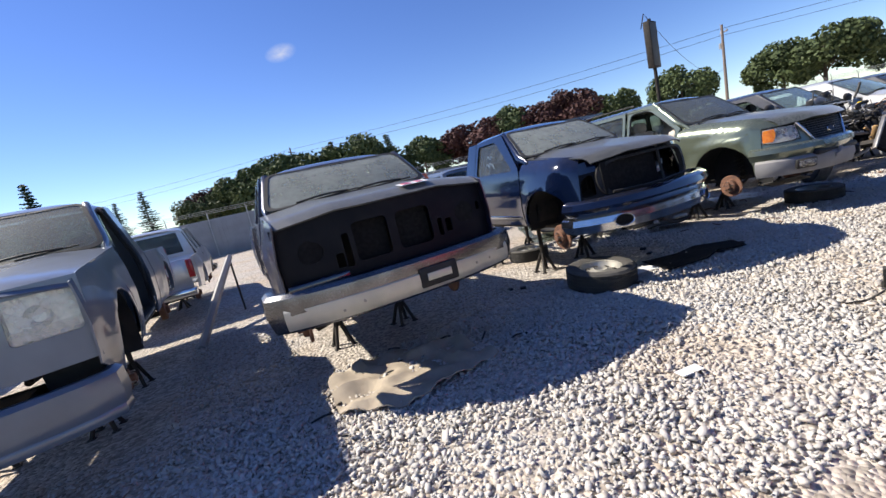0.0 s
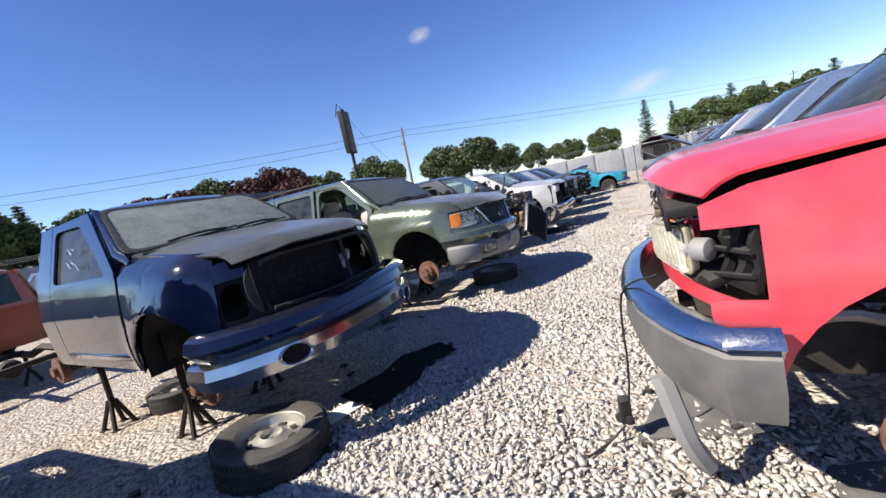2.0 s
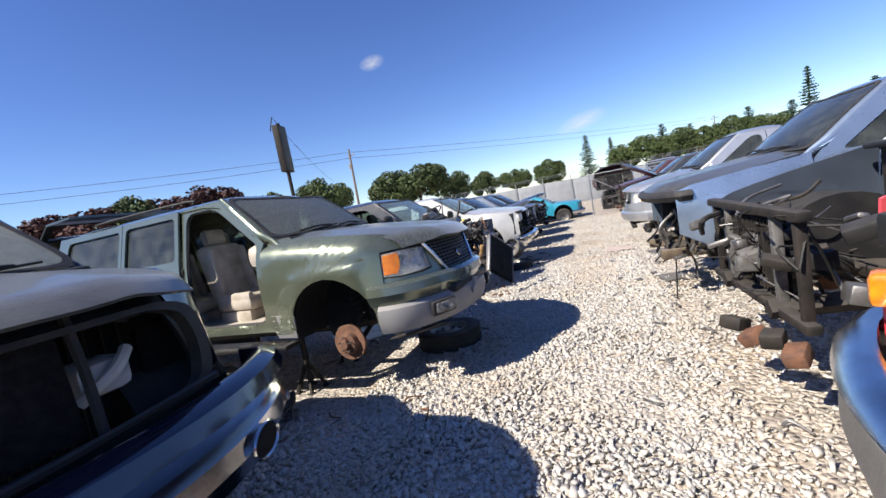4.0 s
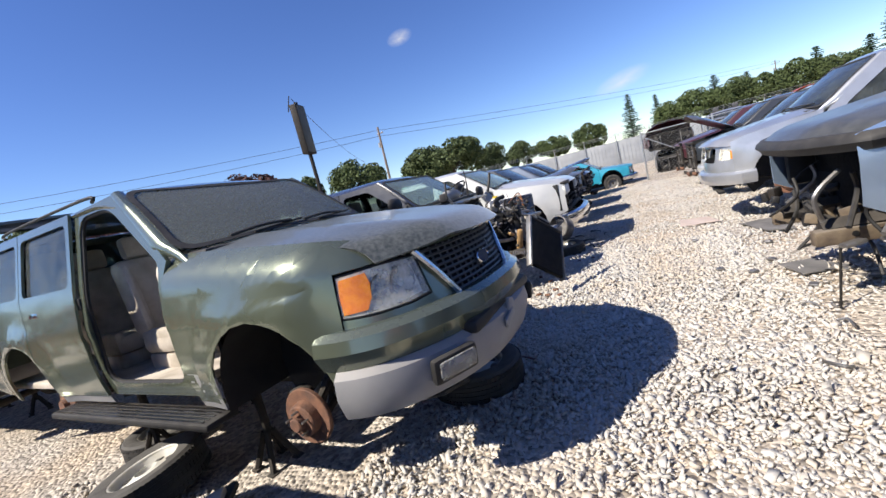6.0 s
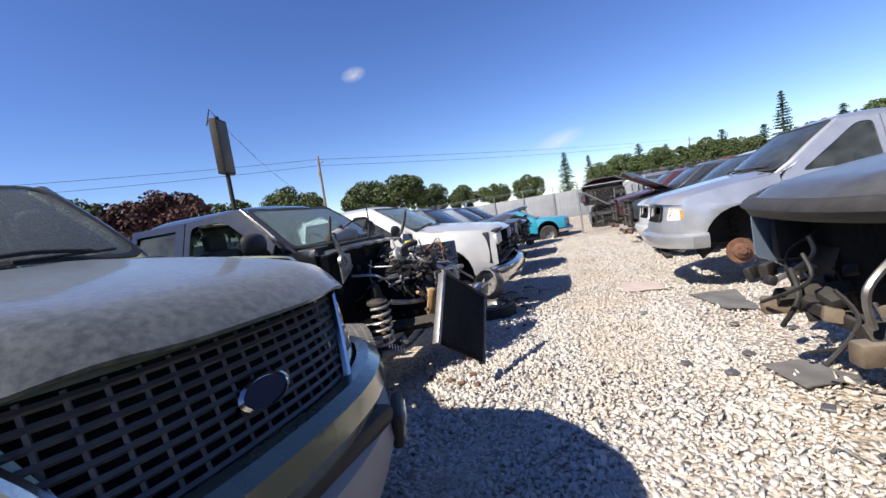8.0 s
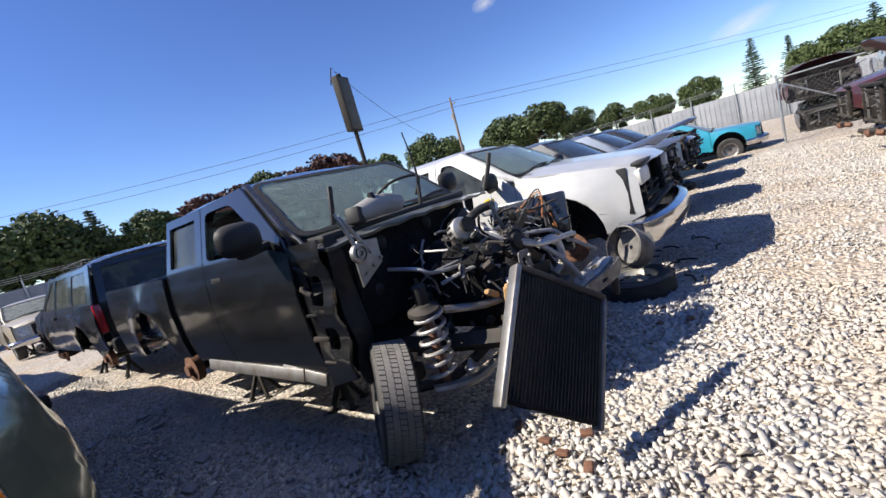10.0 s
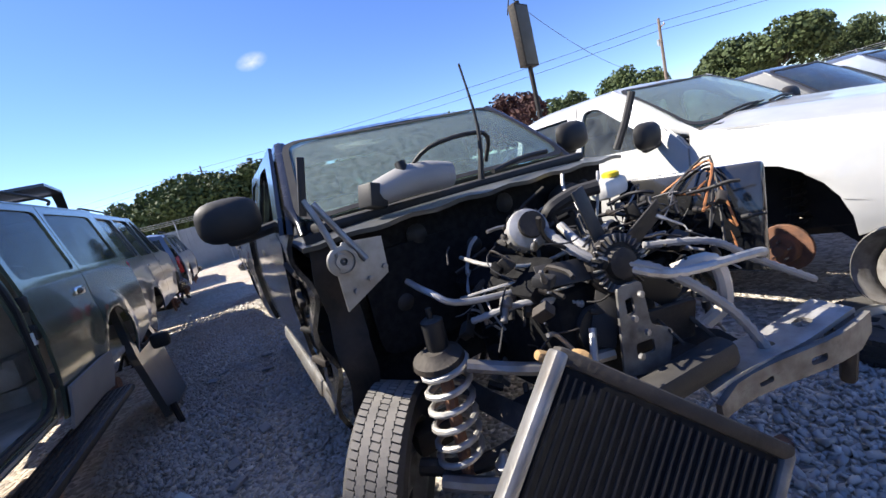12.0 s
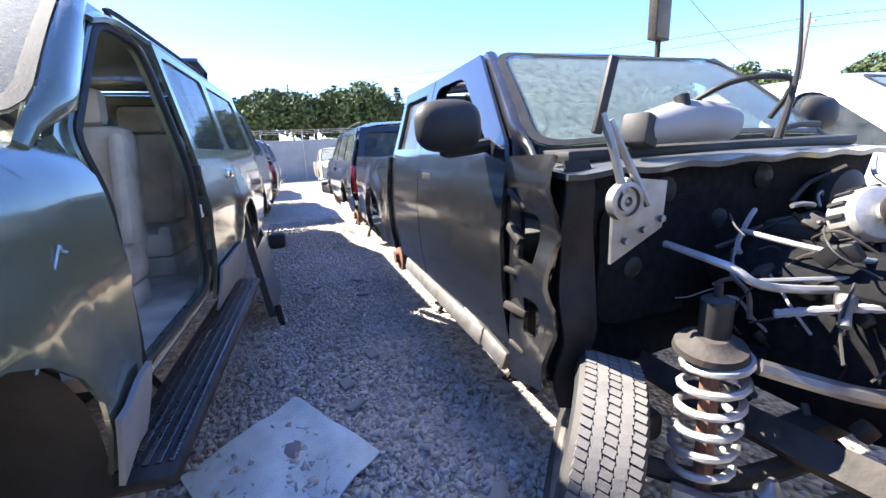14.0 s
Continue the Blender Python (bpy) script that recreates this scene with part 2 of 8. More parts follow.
def bend(*pts, steps=5):
    """Smooth points through a few given ones."""
    P = [Vector(p) for p in pts]
    out = []
    for i in range(len(P) - 1):
        p0, p1, p2, p3 = P[max(0, i - 1)], P[i], P[i + 1], P[min(len(P) - 1, i + 2)]
        for k in range(steps):
            t = k / steps
            out.append(0.5 * ((2 * p1) + (p2 - p0) * t + (2 * p0 - 5 * p1 + 4 * p2 - p3) * t * t + (3 * p1 - p0 - 3 * p2 + p3) * t ** 3))
    return out + [P[-1]]


def lathe(bm, prof, m=Matrix(), n=32, close=True):
    """Turns (radius, height) points round the local z axis."""
    rings = []
    for r, h in prof:
        rings.append([bm.verts.new(m @ Vector((r * math.cos(2 * math.pi * k / n), r * math.sin(2 * math.pi * k / n), h))) for k in range(n)])
    for A, B in zip(rings, rings[1:]):
        for k in range(n):
            bm.faces.new((A[k], A[(k + 1) % n], B[(k + 1) % n], B[k]))
    if close:
        bm.faces.new(rings[0][::-1])
        bm.faces.new(rings[-1])
    return bm


def sheet(outer, holes, step, func, thick):
    """A curved panel: a flat outline with holes, cut to a grid, laid on a surface and given thickness."""
    from mathutils.geometry import tessellate_polygon
    loops = [[Vector((u, v, 0)) for u, v in lp] for lp in [outer, *holes]]
    flat = [v for lp in loops for v in lp]
    bm = bmesh.new()
    vs = [bm.verts.new(v) for v in flat]
    for tri in tessellate_polygon(loops):
        try:
            bm.faces.new([vs[i] for i in tri])
        except ValueError:
            pass
    us, ws = [v.x for v in flat], [v.y for v in flat]
    for lo, hi, axis in ((min(us), max(us), 0), (min(ws), max(ws), 1)):
        k = max(1, int((hi - lo) / step + 0.5))
        for i in range(1, k):
            co, no = [0, 0, 0], [0, 0, 0]
            co[axis], no[axis] = lo + (hi - lo) * i / k, 1
            bmesh.ops.bisect_plane(bm, geom=[*bm.verts, *bm.edges, *bm.faces], dist=1e-5, plane_co=co, plane_no=no)
    for v in bm.verts:
        v.co = Vector(func(v.co.x, v.co.y))
    bmesh.ops.recalc_face_normals(bm, faces=bm.faces)
    if thick:
        bm.normal_update()
        faces, rim = list(bm.faces), [e for e in bm.edges if len(e.link_faces) == 1]
        back = {v: bm.verts.new(v.co - v.normal * thick) for v in list(bm.verts)}
        for f in faces:
            bm.faces.new([back[v] for v in reversed(f.verts)])
        for e in rim:
            p, q = e.verts
            bm.faces.new((p, q, back[q], back[p]))
    return bm


def arc(cx, cy, r, a0, a1, n=12):
    return [(cx + r * math.cos(radians(a0 + (a1 - a0) * i / n)), cy + r * math.sin(radians(a0 + (a1 - a0) * i / n))) for i in range(n + 1)]


def rrect(x0, y0, x1, y1, r=0.03, n=3):
    return [*arc(x1 - r, y0 + r, r, -90, 0, n), *arc(x1 - r, y1 - r, r, 0, 90, n), *arc(x0 + r, y1 - r, r, 90, 180, n), *arc(x0 + r, y0 + r, r, 180, 270, n)]


def eased(pts, r=0.06, n=3):
    """The same outline with its corners rounded."""
    out = []
    for i, p in enumerate(pts):
        p, a, b = Vector(p), Vector(pts[i - 1]), Vector(pts[(i + 1) % len(pts)])
        k = min(r, (a - p).length * 0.45, (b - p).length * 0.45)
        a, b = p + (a - p).normalized() * k, p + (b - p).normalized() * k
        for j in range(n + 1):
            t = j / n
            q = a * (1 - t) ** 2 + p * 2 * t * (1 - t) + b * t * t
            out.append((q.x, q.y))
    return out


def sweep(bm, path, prof):
    """A closed profile of (out, up) points carried along a level path of (x, y) points; out is to the path's right."""
    rings = []
    for i, (x, y) in enumerate(path):
        a, b = path[max(0, i - 1)], path[min(len(path) - 1, i + 1)]
        d = Vector((b[0] - a[0], b[1] - a[1], 0)).normalized()
        o = Vector((d.y, -d.x, 0))
        rings.append([bm.verts.new(Vector((x, y, 0)) + o * po + Vector((0, 0, pz))) for po, pz in prof])
    n = len(prof)
    for A, B in zip(rings, rings[1:]):
        for k in range(n):
            bm.faces.new((A[k], A[(k + 1) % n], B[(k + 1) % n], B[k]))
    bm.faces.new(rings[0][::-1])
    bm.faces.new(rings[-1])
    return bm


def ground_z(x, y):
    a = min(max((y - 2.2) / 5.0, 0.0), 1.0)
    b = min(max((x - 10.0) / 6.0, 0.0), 1.0)
    return -0.16 * a * a * (3 - 2 * a) - 0.13 * b * b * (3 - 2 * b)


# ---- vehicles ----
def wheel(parent, x, y, z, rx=0.0, rz=0.0, ry=0.0, R=0.38, w=0.25, rim=STEEL, flat=False, name="wheel", n=36, tread=None):
    """Tyre with tread blocks and a dished rim, axle along local x (or upright when flat)."""
    m = pose(x, y, z, 0, 90, 0) if not flat else pose(x, y, z)
    if rz or rx or ry:
        m = Matrix.Translation((x, y, z)) @ pose(0, 0, 0, rx, ry, rz) @ Matrix.Translation((-x, -y, -z)) @ m
    h = w / 2
    ri = R * 0.58
    bm = bmesh.new()
    lathe(bm, [(ri, -h * 0.75), (ri * 1.05, -h * 0.86), (R * 0.78, -h * 1.0), (R * 0.92, -h * 0.95), (R * 0.975, -h * 0.78), (R * 0.99, 0), (R * 0.975, h * 0.78),
               (R * 0.92, h * 0.95), (R * 0.78, h * 1.0), (ri * 1.05, h * 0.86), (ri, h * 0.75)], m, n, close=False)
    ty = part(name if name == "tyre" else "tyre", bm, RUBBER, parent)
    bm = bmesh.new()
    blocks = 72 if n > 30 else 0
    for k in range(blocks):
        for j in range(5):
            a = 2 * math.pi * (k + 0.5 * (j % 2)) / blocks
            c = m @ Vector((math.cos(a) * R * 0.99, math.sin(a) * R * 0.99, (j - 2) * w * 0.165))
            q = (m.to_3x3() @ Matrix.Rotation(a, 3, "Z")) @ eul((12 if j % 2 else -12), 0, 0)
            box(bm, c, (R * 0.018, 2 * math.pi * R / blocks * (1.02 if j in (1, 3) else 0.78), w * 0.15), 0, q)
    if blocks:
        tagged(part("tread", bm, tread or TREAD, ty), kind="stuff")
    else:
        bm.free()
    bm = bmesh.new()
    lathe(bm, [(ri * 1.04, h * 0.85), (ri * 1.0, h * 0.8), (ri * 0.9, h * 0.3), (ri * 0.55, h * 0.42), (ri * 0.33, h * 0.62), (ri * 0.3, h * 0.35), (0.02, h * 0.3),
               (0.02, h * 0.2), (ri * 0.85, h * 0.15), (ri * 0.88, -h * 0.7), (ri * 1.04, -h * 0.85), (ri * 1.0, -h * 0.8), (ri * 0.98, h * 0.8)], m, n, close=False)
    rm = part("rim", bm, rim, parent)
    for k in range(8):
        a = 2 * math.pi * k / 8
        c = m @ Vector((math.cos(a) * ri * 0.68, math.sin(a) * ri * 0.68, h * 0.39))
        # no opening is cut: a black block stands for the shaded hole
        part("vent_hole", box(bmesh.new(), c, (ri * 0.2, ri * 0.26, 0.012), 0.004, m.to_3x3() @ Matrix.Rotation(a, 3, "Z")), BLACKP, rm)
    return ty


def rotor(parent, x, y, z, s, turn=0.0, mat_a=RUST):
    """Bare brake disc with hub and studs, facing outwards on side s."""
    m = Matrix.Translation((x, y, z)) @ pose(0, 0, 0, 0, 90 * s, turn)
    bm = bmesh.new()
    lathe(bm, [(0.05, 0.0), (0.165, 0.0), (0.17, 0.004), (0.17, 0.024), (0.165, 0.028), (0.105, 0.028), (0.095, 0.075), (0.085, 0.082), (0.045, 0.082), (0.042, 0.12), (0.034, 0.126)], m, 28)
    d = part("brake_disc", bm, mat_a, parent, "rusty bare brake disc")
    for k in range(5):
        a = 2 * math.pi * k / 5
        o = Vector((math.cos(a) * 0.065, math.sin(a) * 0.065, 0))
        part("wheel_stud", tube(bmesh.new(), [m @ (o + Vector((0, 0, 0.08))), m @ (o + Vector((0, 0, 0.125)))], 0.007, 6), STEEL, d)
    bm = bmesh.new()
    box(bm, (x - 0.06 * s, y + 0.12, z + 0.03), (0.13, 0.1, 0.22), 0.03, eul(15, 0, 0))
    part("brake_caliper", bm, DARK, parent)
    bm = bmesh.new()
    tube(bm, bend((x - 0.05 * s, y, z + 0.02), (x - 0.22 * s, y + 0.03, z + 0.12), (x - 0.30 * s, y + 0.02, z + 0.42)), 0.028, 8)
    tube(bm, [(x - 0.06 * s, y - 0.02, z - 0.06), (x - 0.55 * s, y + 0.1, z + 0.02)], 0.025, 6)
    tube(bm, [(x - 0.06 * s, y + 0.05, z - 0.06), (x - 0.55 * s, y + 0.3, z + 0.02)], 0.025, 6)
    part("suspension_arm", bm, DARK, parent)
    bm = bmesh.new()
    tube(bm, [(x - 0.25 * s + 0.06 * math.cos(k * 0.8), y + 0.02 + 0.06 * math.sin(k * 0.8), z + 0.08 + 0.0085 * k) for k in range(44)], 0.011, 6)
    part("coil_spring", bm, DARK, parent)


DEF = dict(W=0.97, zr=0.66, zb=1.42, zh=1.30, zc=1.50, zt=2.06, za=0.70, hub=0.52, ra=0.45, af=0.95, ar=3.95, yc=1.40, yw=2.15, yd0=1.42, yd1=2.55,
           cab="reg", yr=2.95, yend=5.0, step=0.14, hood=True, hoodmat=None, doors=(1, 1), rdoors=(1, 1), nose="grille", bed=True, wheels="none", glass=True, seat=GREYSEAT,
           side=None, gw=None, clad=None, taper=0.14, curve=0.30, roof=True, bumper=True, flare=0.03, hoodup=0, fenders=(1, 1), wiper=True, group="", mirror=(0, 0), lift=False)


def vehicle(name, label, pos, yaw, col, roll=0.0, pitch=0.0, **kw):
    """A road vehicle facing local -Y, its nose at the origin."""
    d = dict(DEF)
    d.update(kw)
    W, zr, zb, zh, zc, zt, za, ra, af, ar = (d[k] for k in "W zr zb zh zc zt za ra af ar".split())
    yc, yw, yd0, yd1, yr, yend, step = (d[k] for k in "yc yw yd0 yd1 yr yend step".split())
    T = thing(name, pose(pos[0], pos[1], pos[2] if len(pos) > 2 else 0.0, pitch, roll, yaw), label, {"suv": "SUV"}.get(d["cab"], "pickup truck"), d["group"])
    hm = d["hoodmat"] or col
    gw = d["gw"] or GLASS_W
    xroof = W - 0.05 - d.get("tumble", 0.30) * (zt - 0.1 - zb)

    def X(y, z):
        t = (z - zr) / (zb - zr)
        x = W - 0.05 * max(0.0, 1.0 - t / 0.45) ** 2 - 0.035 * max(0.0, min(t, 1.0) - 0.55) ** 2 * 5
        if z > zb:
            x = W - 0.035 - d.get("tumble", 0.30) * (z - zb)
        if y < 0.75:
            x -= d["taper"] * ((0.75 - y) / 0.75) ** 2
        for a in (af, ar):
            q = math.hypot(y - a, z - za)
            if q < ra + 0.2:
                x += d["flare"] * max(0.0, 1 - abs(q - ra - 0.02) / 0.18)
        if abs(z - (zr + 0.62 * (zb - zr))) < 0.05:
            x += 0.006
        return x

    def S(s):
        return lambda y, z: (s * X(y, z), y, z)

    def edge(y):
        return zh - 0.05 + (zc - 0.02 - zh + 0.05) * (max(0.0, min(y, yc)) / yc) ** d.get("rise", 0.8)

    def NY(x, z=1.0):
        return d["curve"] * (abs(x) / W) ** 2.6

    arcf = arc(af, za, ra, 200 if zr < za else 180, -20 if zr < za else 0, 14)
    zn = zr + 0.18
    for s, on in zip((-1, 1), d["fenders"]):
        if not on:
            continue
        y0 = d["curve"] * 0.78
        pts = [(y0, zn), *[p for p in arcf if p[1] >= zr - 0.02], (yd0 - 0.01, zr), (yd0 - 0.01, edge(yd0))]
        pts += [(yd0 * k / 8 + y0 * (1 - k / 8), edge(yd0 * k / 8 + y0 * (1 - k / 8))) for k in range(7, 0, -1)] + [(y0, edge(y0) - 0.03)]
        if d.get("notch"):
            yn, za0, za1 = d["notch"]
            pts += [(y0, za1), (yn, za1), (yn, za0), (y0, za0)]
        surf = S(s)
        if d["nose"] in ("suv", "ram"):
            k0, qa = 0.616, 0.80 if d["nose"] == "suv" else 0.95
            pts = [(1.085 if qa < 0.9 else 0.95, zn), *[(p[0] + k0, p[1]) for p in arcf if p[1] >= zr - 0.02], (yd0 - 0.01 + k0, zr)]
            pts += [(q, edge(suv_line(q)[1])) for q in [yd0 - 0.01 + k0 - (yd0 - 0.01 + k0 - qa) * i / 14 for i in range(15)]] + ([(0.80, 1.318), (1.085, 1.318)] if qa < 0.9 else [])

            def surf(q, z, s=s):
                x, y, n = suv_skin(q, z)
                w = min(1.0, max(0.0, (q - 1.08) / 0.3))
                w = w * w * (3 - 2 * w)
                x, c = x + (X(y, z) - x) * w, max(0.0, (z - edge(suv_line(q)[1]) + 0.17) / 0.17) ** 2.2 * 0.105
                return (s * (x - math.sin(n) * c), y + math.cos(n) * c, z)
        fe = part("fender", sheet(pts, [], step, surf, 0.012), col, T)
        bm = bmesh.new()
        lathe(bm, [(ra + 0.015, 0.0), (ra + 0.02, -0.46), (0.02, -0.48)], Matrix.Translation((s * (W - 0.03), af, za)) @ pose(0, 0, 0, 0, 90 * s, 0), 28, close=False)
        bm.normal_update()
        bmesh.ops.delete(bm, geom=[f for f in bm.faces if f.calc_center_median().z < (za - 0.16 if abs(f.normal.x) > 0.7 else zr - 0.05)], context="FACES")
        if d.get("liner", True):
            part("wheel_liner", bm, BLACKP, fe)
        else:
            bm.free()
            part("inner_apron", sheet([(af - 0.6, zr - 0.1), (af + 0.62, zr - 0.1), (af + 0.62, edge(af) - 0.06), (af - 0.5, edge(af) - 0.10)], [rrect(af - 0.1, 0.72, af + 0.22, 1.12, 0.06)], 0.12, lambda y, z, s=s: (s * (0.5 + 0.03 * math.sin(9 * z) * math.sin(7 * y)), y, z), 0.015), DARK, fe)
            part("bump_stop", box(bmesh.new(), (s * 0.62, af + 0.02, za + 0.36), (0.2, 0.22, 0.10), 0.03), DARK, fe)
            bm = bmesh.new()
            tube(bm, [(s * 0.63 + 0.075 * math.cos(k * 0.6), af + 0.03 + 0.075 * math.sin(k * 0.6), d["hub"] + 0.06 + 0.0078 * k) for k in range(66)], 0.014, 6)
            part("coil_spring", bm, DARK, fe)
            part("apron_brace", tube(bmesh.new(), bend((s * 0.58, af - 0.4, za + 0.1), (s * 0.62, af - 0.15, za + 0.2), (s * 0.6, af + 0.4, za - 0.05)), 0.03, 8), STEEL, fe)
        if d["clad"]:
            cp = sheet([(af + ra + 0.01, zr - 0.04), (yd0 - 0.015, zr - 0.04), (yd0 - 0.015, zr + 0.2), (af + ra - 0.03, zr + 0.18)], [], step, lambda y, z, s=s: (s * (X(y, z) + 0.012), y, z), 0.015)
            part("cladding", cp, d["clad"], fe)
    # apertures, doors, cab sides
    top = zt - 0.1
    yt = d.get("yt", yw + 0.06)
    wl = eased([(yc + 0.24, zb + 0.03), (yd1 - 0.07, zb + 0.03), (yd1 - 0.08, top - 0.06), (yt + 0.09, top - 0.06)], 0.07)
    outline = [(yd0, zr + 0.03), (yd1, zr + 0.03), (yd1, zb), (yd1 - 0.01, top), (yw - 0.02, top + 0.02), (yc + 0.1, zb + 0.05), (yd0, zb - 0.04)]
    for s, on in zip((-1, 1), d["doors"]):
        ap = [(yd0 + 0.07, zr + 0.12), (yd1 - 0.06, zr + 0.12), (yd1 - 0.06, zb), (yd1 - 0.07, top - 0.05), (yt + 0.02, top - 0.05), (yc + 0.18, zb + 0.04), (yd0 + 0.07, zb - 0.10)]
        ap = eased(ap, 0.13, 4)
        part("door_frame", sheet(outline, [ap], step, lambda y, z, s=s: (s * (X(y, z) - 0.045), y, z), 0.03), col if on else BLACKP if col is P_LIGHTBLUE else col, T)
        if not on:
            part("door_seal", tube(bmesh.new(), [(s * (X(y, z) - 0.038), y, z) for y, z in ap], 0.016, 6, True), BLACKP, T)
            part("aperture_edge", tube(bmesh.new(), [(s * (X(y, z) - 0.04), y, z) for y, z in [((y - (yd0 + yd1) / 2) * 1.07 + (yd0 + yd1) / 2, (z - (zr + top) / 2) * 1.045 + (zr + top) / 2) for y, z in ap]], 0.012, 6, True), col, T)
        if on:
            dr = part("door", sheet(outline, [wl], step, S(s), 0.02), col, T)
            bm = bmesh.new()
            box(bm, (s * (X(yd1 - 0.16, zb - 0.13) + 0.006), yd1 - 0.17, zb - 0.13), (0.03, 0.17, 0.06), 0.012)
            part("handle", bm, BLACKP, dr)
            if d["glass"] and d.get("dglass", True):
                part("side_window", sheet(wl, [], 0.3, lambda y, z, s=s: (s * (X(y, z) - 0.012), y, z), 0.004), d.get("gd", GLASS_S), dr)
            if d["clad"]:
                part("cladding", sheet([(yd0 + 0.005, zr - 0.04), (yd1, zr - 0.04), (yd1, zr + 0.21), (yd0 + 0.005, zr + 0.2)], [], step, lambda y, z, s=s: (s * (X(y, z) + 0.012), y, z), 0.015), d["clad"], dr)
        if d["mirror"][0 if s < 0 else 1]:
            bm = bmesh.new()
            mx, my = s * (X(yc + 0.2, zb) + 0.20), yc + 0.22
            g = bmesh.ops.create_uvsphere(bm, u_segments=20, v_segments=14, radius=1.0)
            for v in g["verts"]:
                a = (abs(v.co.x) ** 3 + abs(v.co.z) ** 3) ** (1 / 3) / max(1e-4, math.hypot(v.co.x, v.co.z))
                v.co = Vector((mx + 0.145 * v.co.x / max(a, 0.7), my + (0.03 if v.co.y > 0 else 0.085) * v.co.y, zb + 0.13 + 0.105 * v.co.z / max(a, 0.7)))
            tube(bm, bend((s * (X(yc + 0.2, zb) - 0.02), yc + 0.26, zb + 0.05), (mx, my + 0.02, zb + 0.03), (mx, my, zb + 0.06)), 0.03, 8)
            part("wing_mirror", bm, BLACKP, T)
        # behind the front door
        if d["cab"] == "suv":
            y2 = ar - 0.28
            rw = eased([(yd1 + 0.07, zb + 0.03), (y2 - 0.02, zb + 0.03), (y2 - 0.05, top - 0.06), (yd1 + 0.07, top - 0.06)])
            ro = [(yd1 + 0.012, zr + 0.03), (ar - ra - 0.03, zr + 0.03), (ar - ra * 0.8, za + ra * 0.62), (y2 + 0.04, zb), (y2, top), (yd1 + 0.012, top)]
            if d["rdoors"][0 if s < 0 else 1]:
                dr = part("rear_door", sheet(ro, [rw], step, S(s), 0.02), col, T)
                part("side_window", sheet(rw, [], 0.3, lambda y, z, s=s: (s * (X(y, z) - 0.012), y, z), 0.004), GLASS_S, dr)
                bm = bmesh.new()
                box(bm, (s * (X(y2 - 0.2, zb - 0.13) + 0.006), y2 - 0.2, zb - 0.13), (0.03, 0.17, 0.06), 0.012)
                part("handle", bm, CHROME, dr)
                if d["clad"]:
                    part("cladding", sheet([(yd1 + 0.015, zr - 0.04), (ar - ra - 0.03, zr - 0.04), (ar - ra - 0.03, zr + 0.22), (yd1 + 0.015, zr + 0.21)], [], step, lambda y, z, s=s: (s * (X(y, z) + 0.012), y, z), 0.015), d["clad"], dr)
            qw = eased([(y2 + 0.10, zb + 0.04), (yend - 0.22, zb + 0.04), (yend - 0.34, top - 0.07), (y2 + 0.06, top - 0.07)])
            qo = [(y2 + 0.05, zb), (ar - ra * 0.8 + 0.012, za + ra * 0.64), *[p for p in arc(ar, za, ra, 140, -10, 12)], (yend, zr + 0.1), (yend, zb), (yend - 0.16, top), (y2 + 0.012, top)]
            qp = part("quarter_panel", sheet(qo, [qw], step, S(s), 0.02), col, T)
            part("side_window", sheet(qw, [], 0.3, lambda y, z, s=s: (s * (X(y, z) - 0.012), y, z), 0.004), GLASS_S, qp)
            bm = bmesh.new()
            box(bm, (s * (W - 0.07), yend - 0.02, zb - 0.22), (0.1, 0.1, 0.42), 0.03)
            part("tail_light", bm, TAILRED, T)
            if d["clad"]:
                ya, yb = yd0 - 0.22, ar - ra
                rb = part("running_board", box(bmesh.new(), (s * (W - 0.01), (ya + yb) / 2, zr - 0.10), (0.22, yb - ya, 0.05), 0.02), BLACKP, T)
                for k in range(5):
                    part("tread_rib", box(bmesh.new(), (s * (W - 0.07 + 0.035 * k), (ya + yb) / 2, zr - 0.073), (0.018, yb - ya - 0.12, 0.008), 0.002), DULLCHROME, rb)
        else:
            hole = []
            if d["cab"] == "ext":
                hole = [[(yd1 + 0.12, zb + 0.04), (yr - 0.1, zb + 0.04), (yr - 0.12, top - 0.07), (yd1 + 0.12, top - 0.07)]]
            cp = part("cab_side", sheet([(yd1 + 0.012, zr + 0.03), (yr, zr + 0.03), (yr, zb), (yr - 0.05, top), (yd1 + 0.004, top), (yd1 + 0.012, zb)], hole, step, S(s), 0.02), col, T)
            if hole:
                part("side_window", sheet(hole[0], [], 0.3, lambda y, z, s=s: (s * (X(y, z) - 0.012), y, z), 0.004), GLASS_S, cp)
            if d["bed"]:
                b0 = yr + 0.05
                bo = [(b0, zr + 0.06), (ar - ra, zr + 0.06), *arc(ar, za, ra, 180, 0, 14), (ar + ra, zr + 0.06), (yend, zr + 0.1), (yend, zb - 0.02), (b0, zb - 0.02)]
                part("bed_side", sheet(bo, [], step, S(s), 0.05), col, T)
    if d["cab"] == "suv":
        bm = sheet([(-xroof, zr + 0.1), (xroof, zr + 0.1), (xroof, zb), (xroof - 0.1, top), (-xroof + 0.1, top), (-xroof, zb)],
                   [[(-xroof + 0.1, zb + 0.04), (xroof - 0.1, zb + 0.04), (xroof - 0.17, top - 0.08), (-xroof + 0.17, top - 0.08)]], step,
                   lambda x, z: (x * 1.12, yend - 0.01 - 0.25 * max(0, z - zb), z), 0.03)
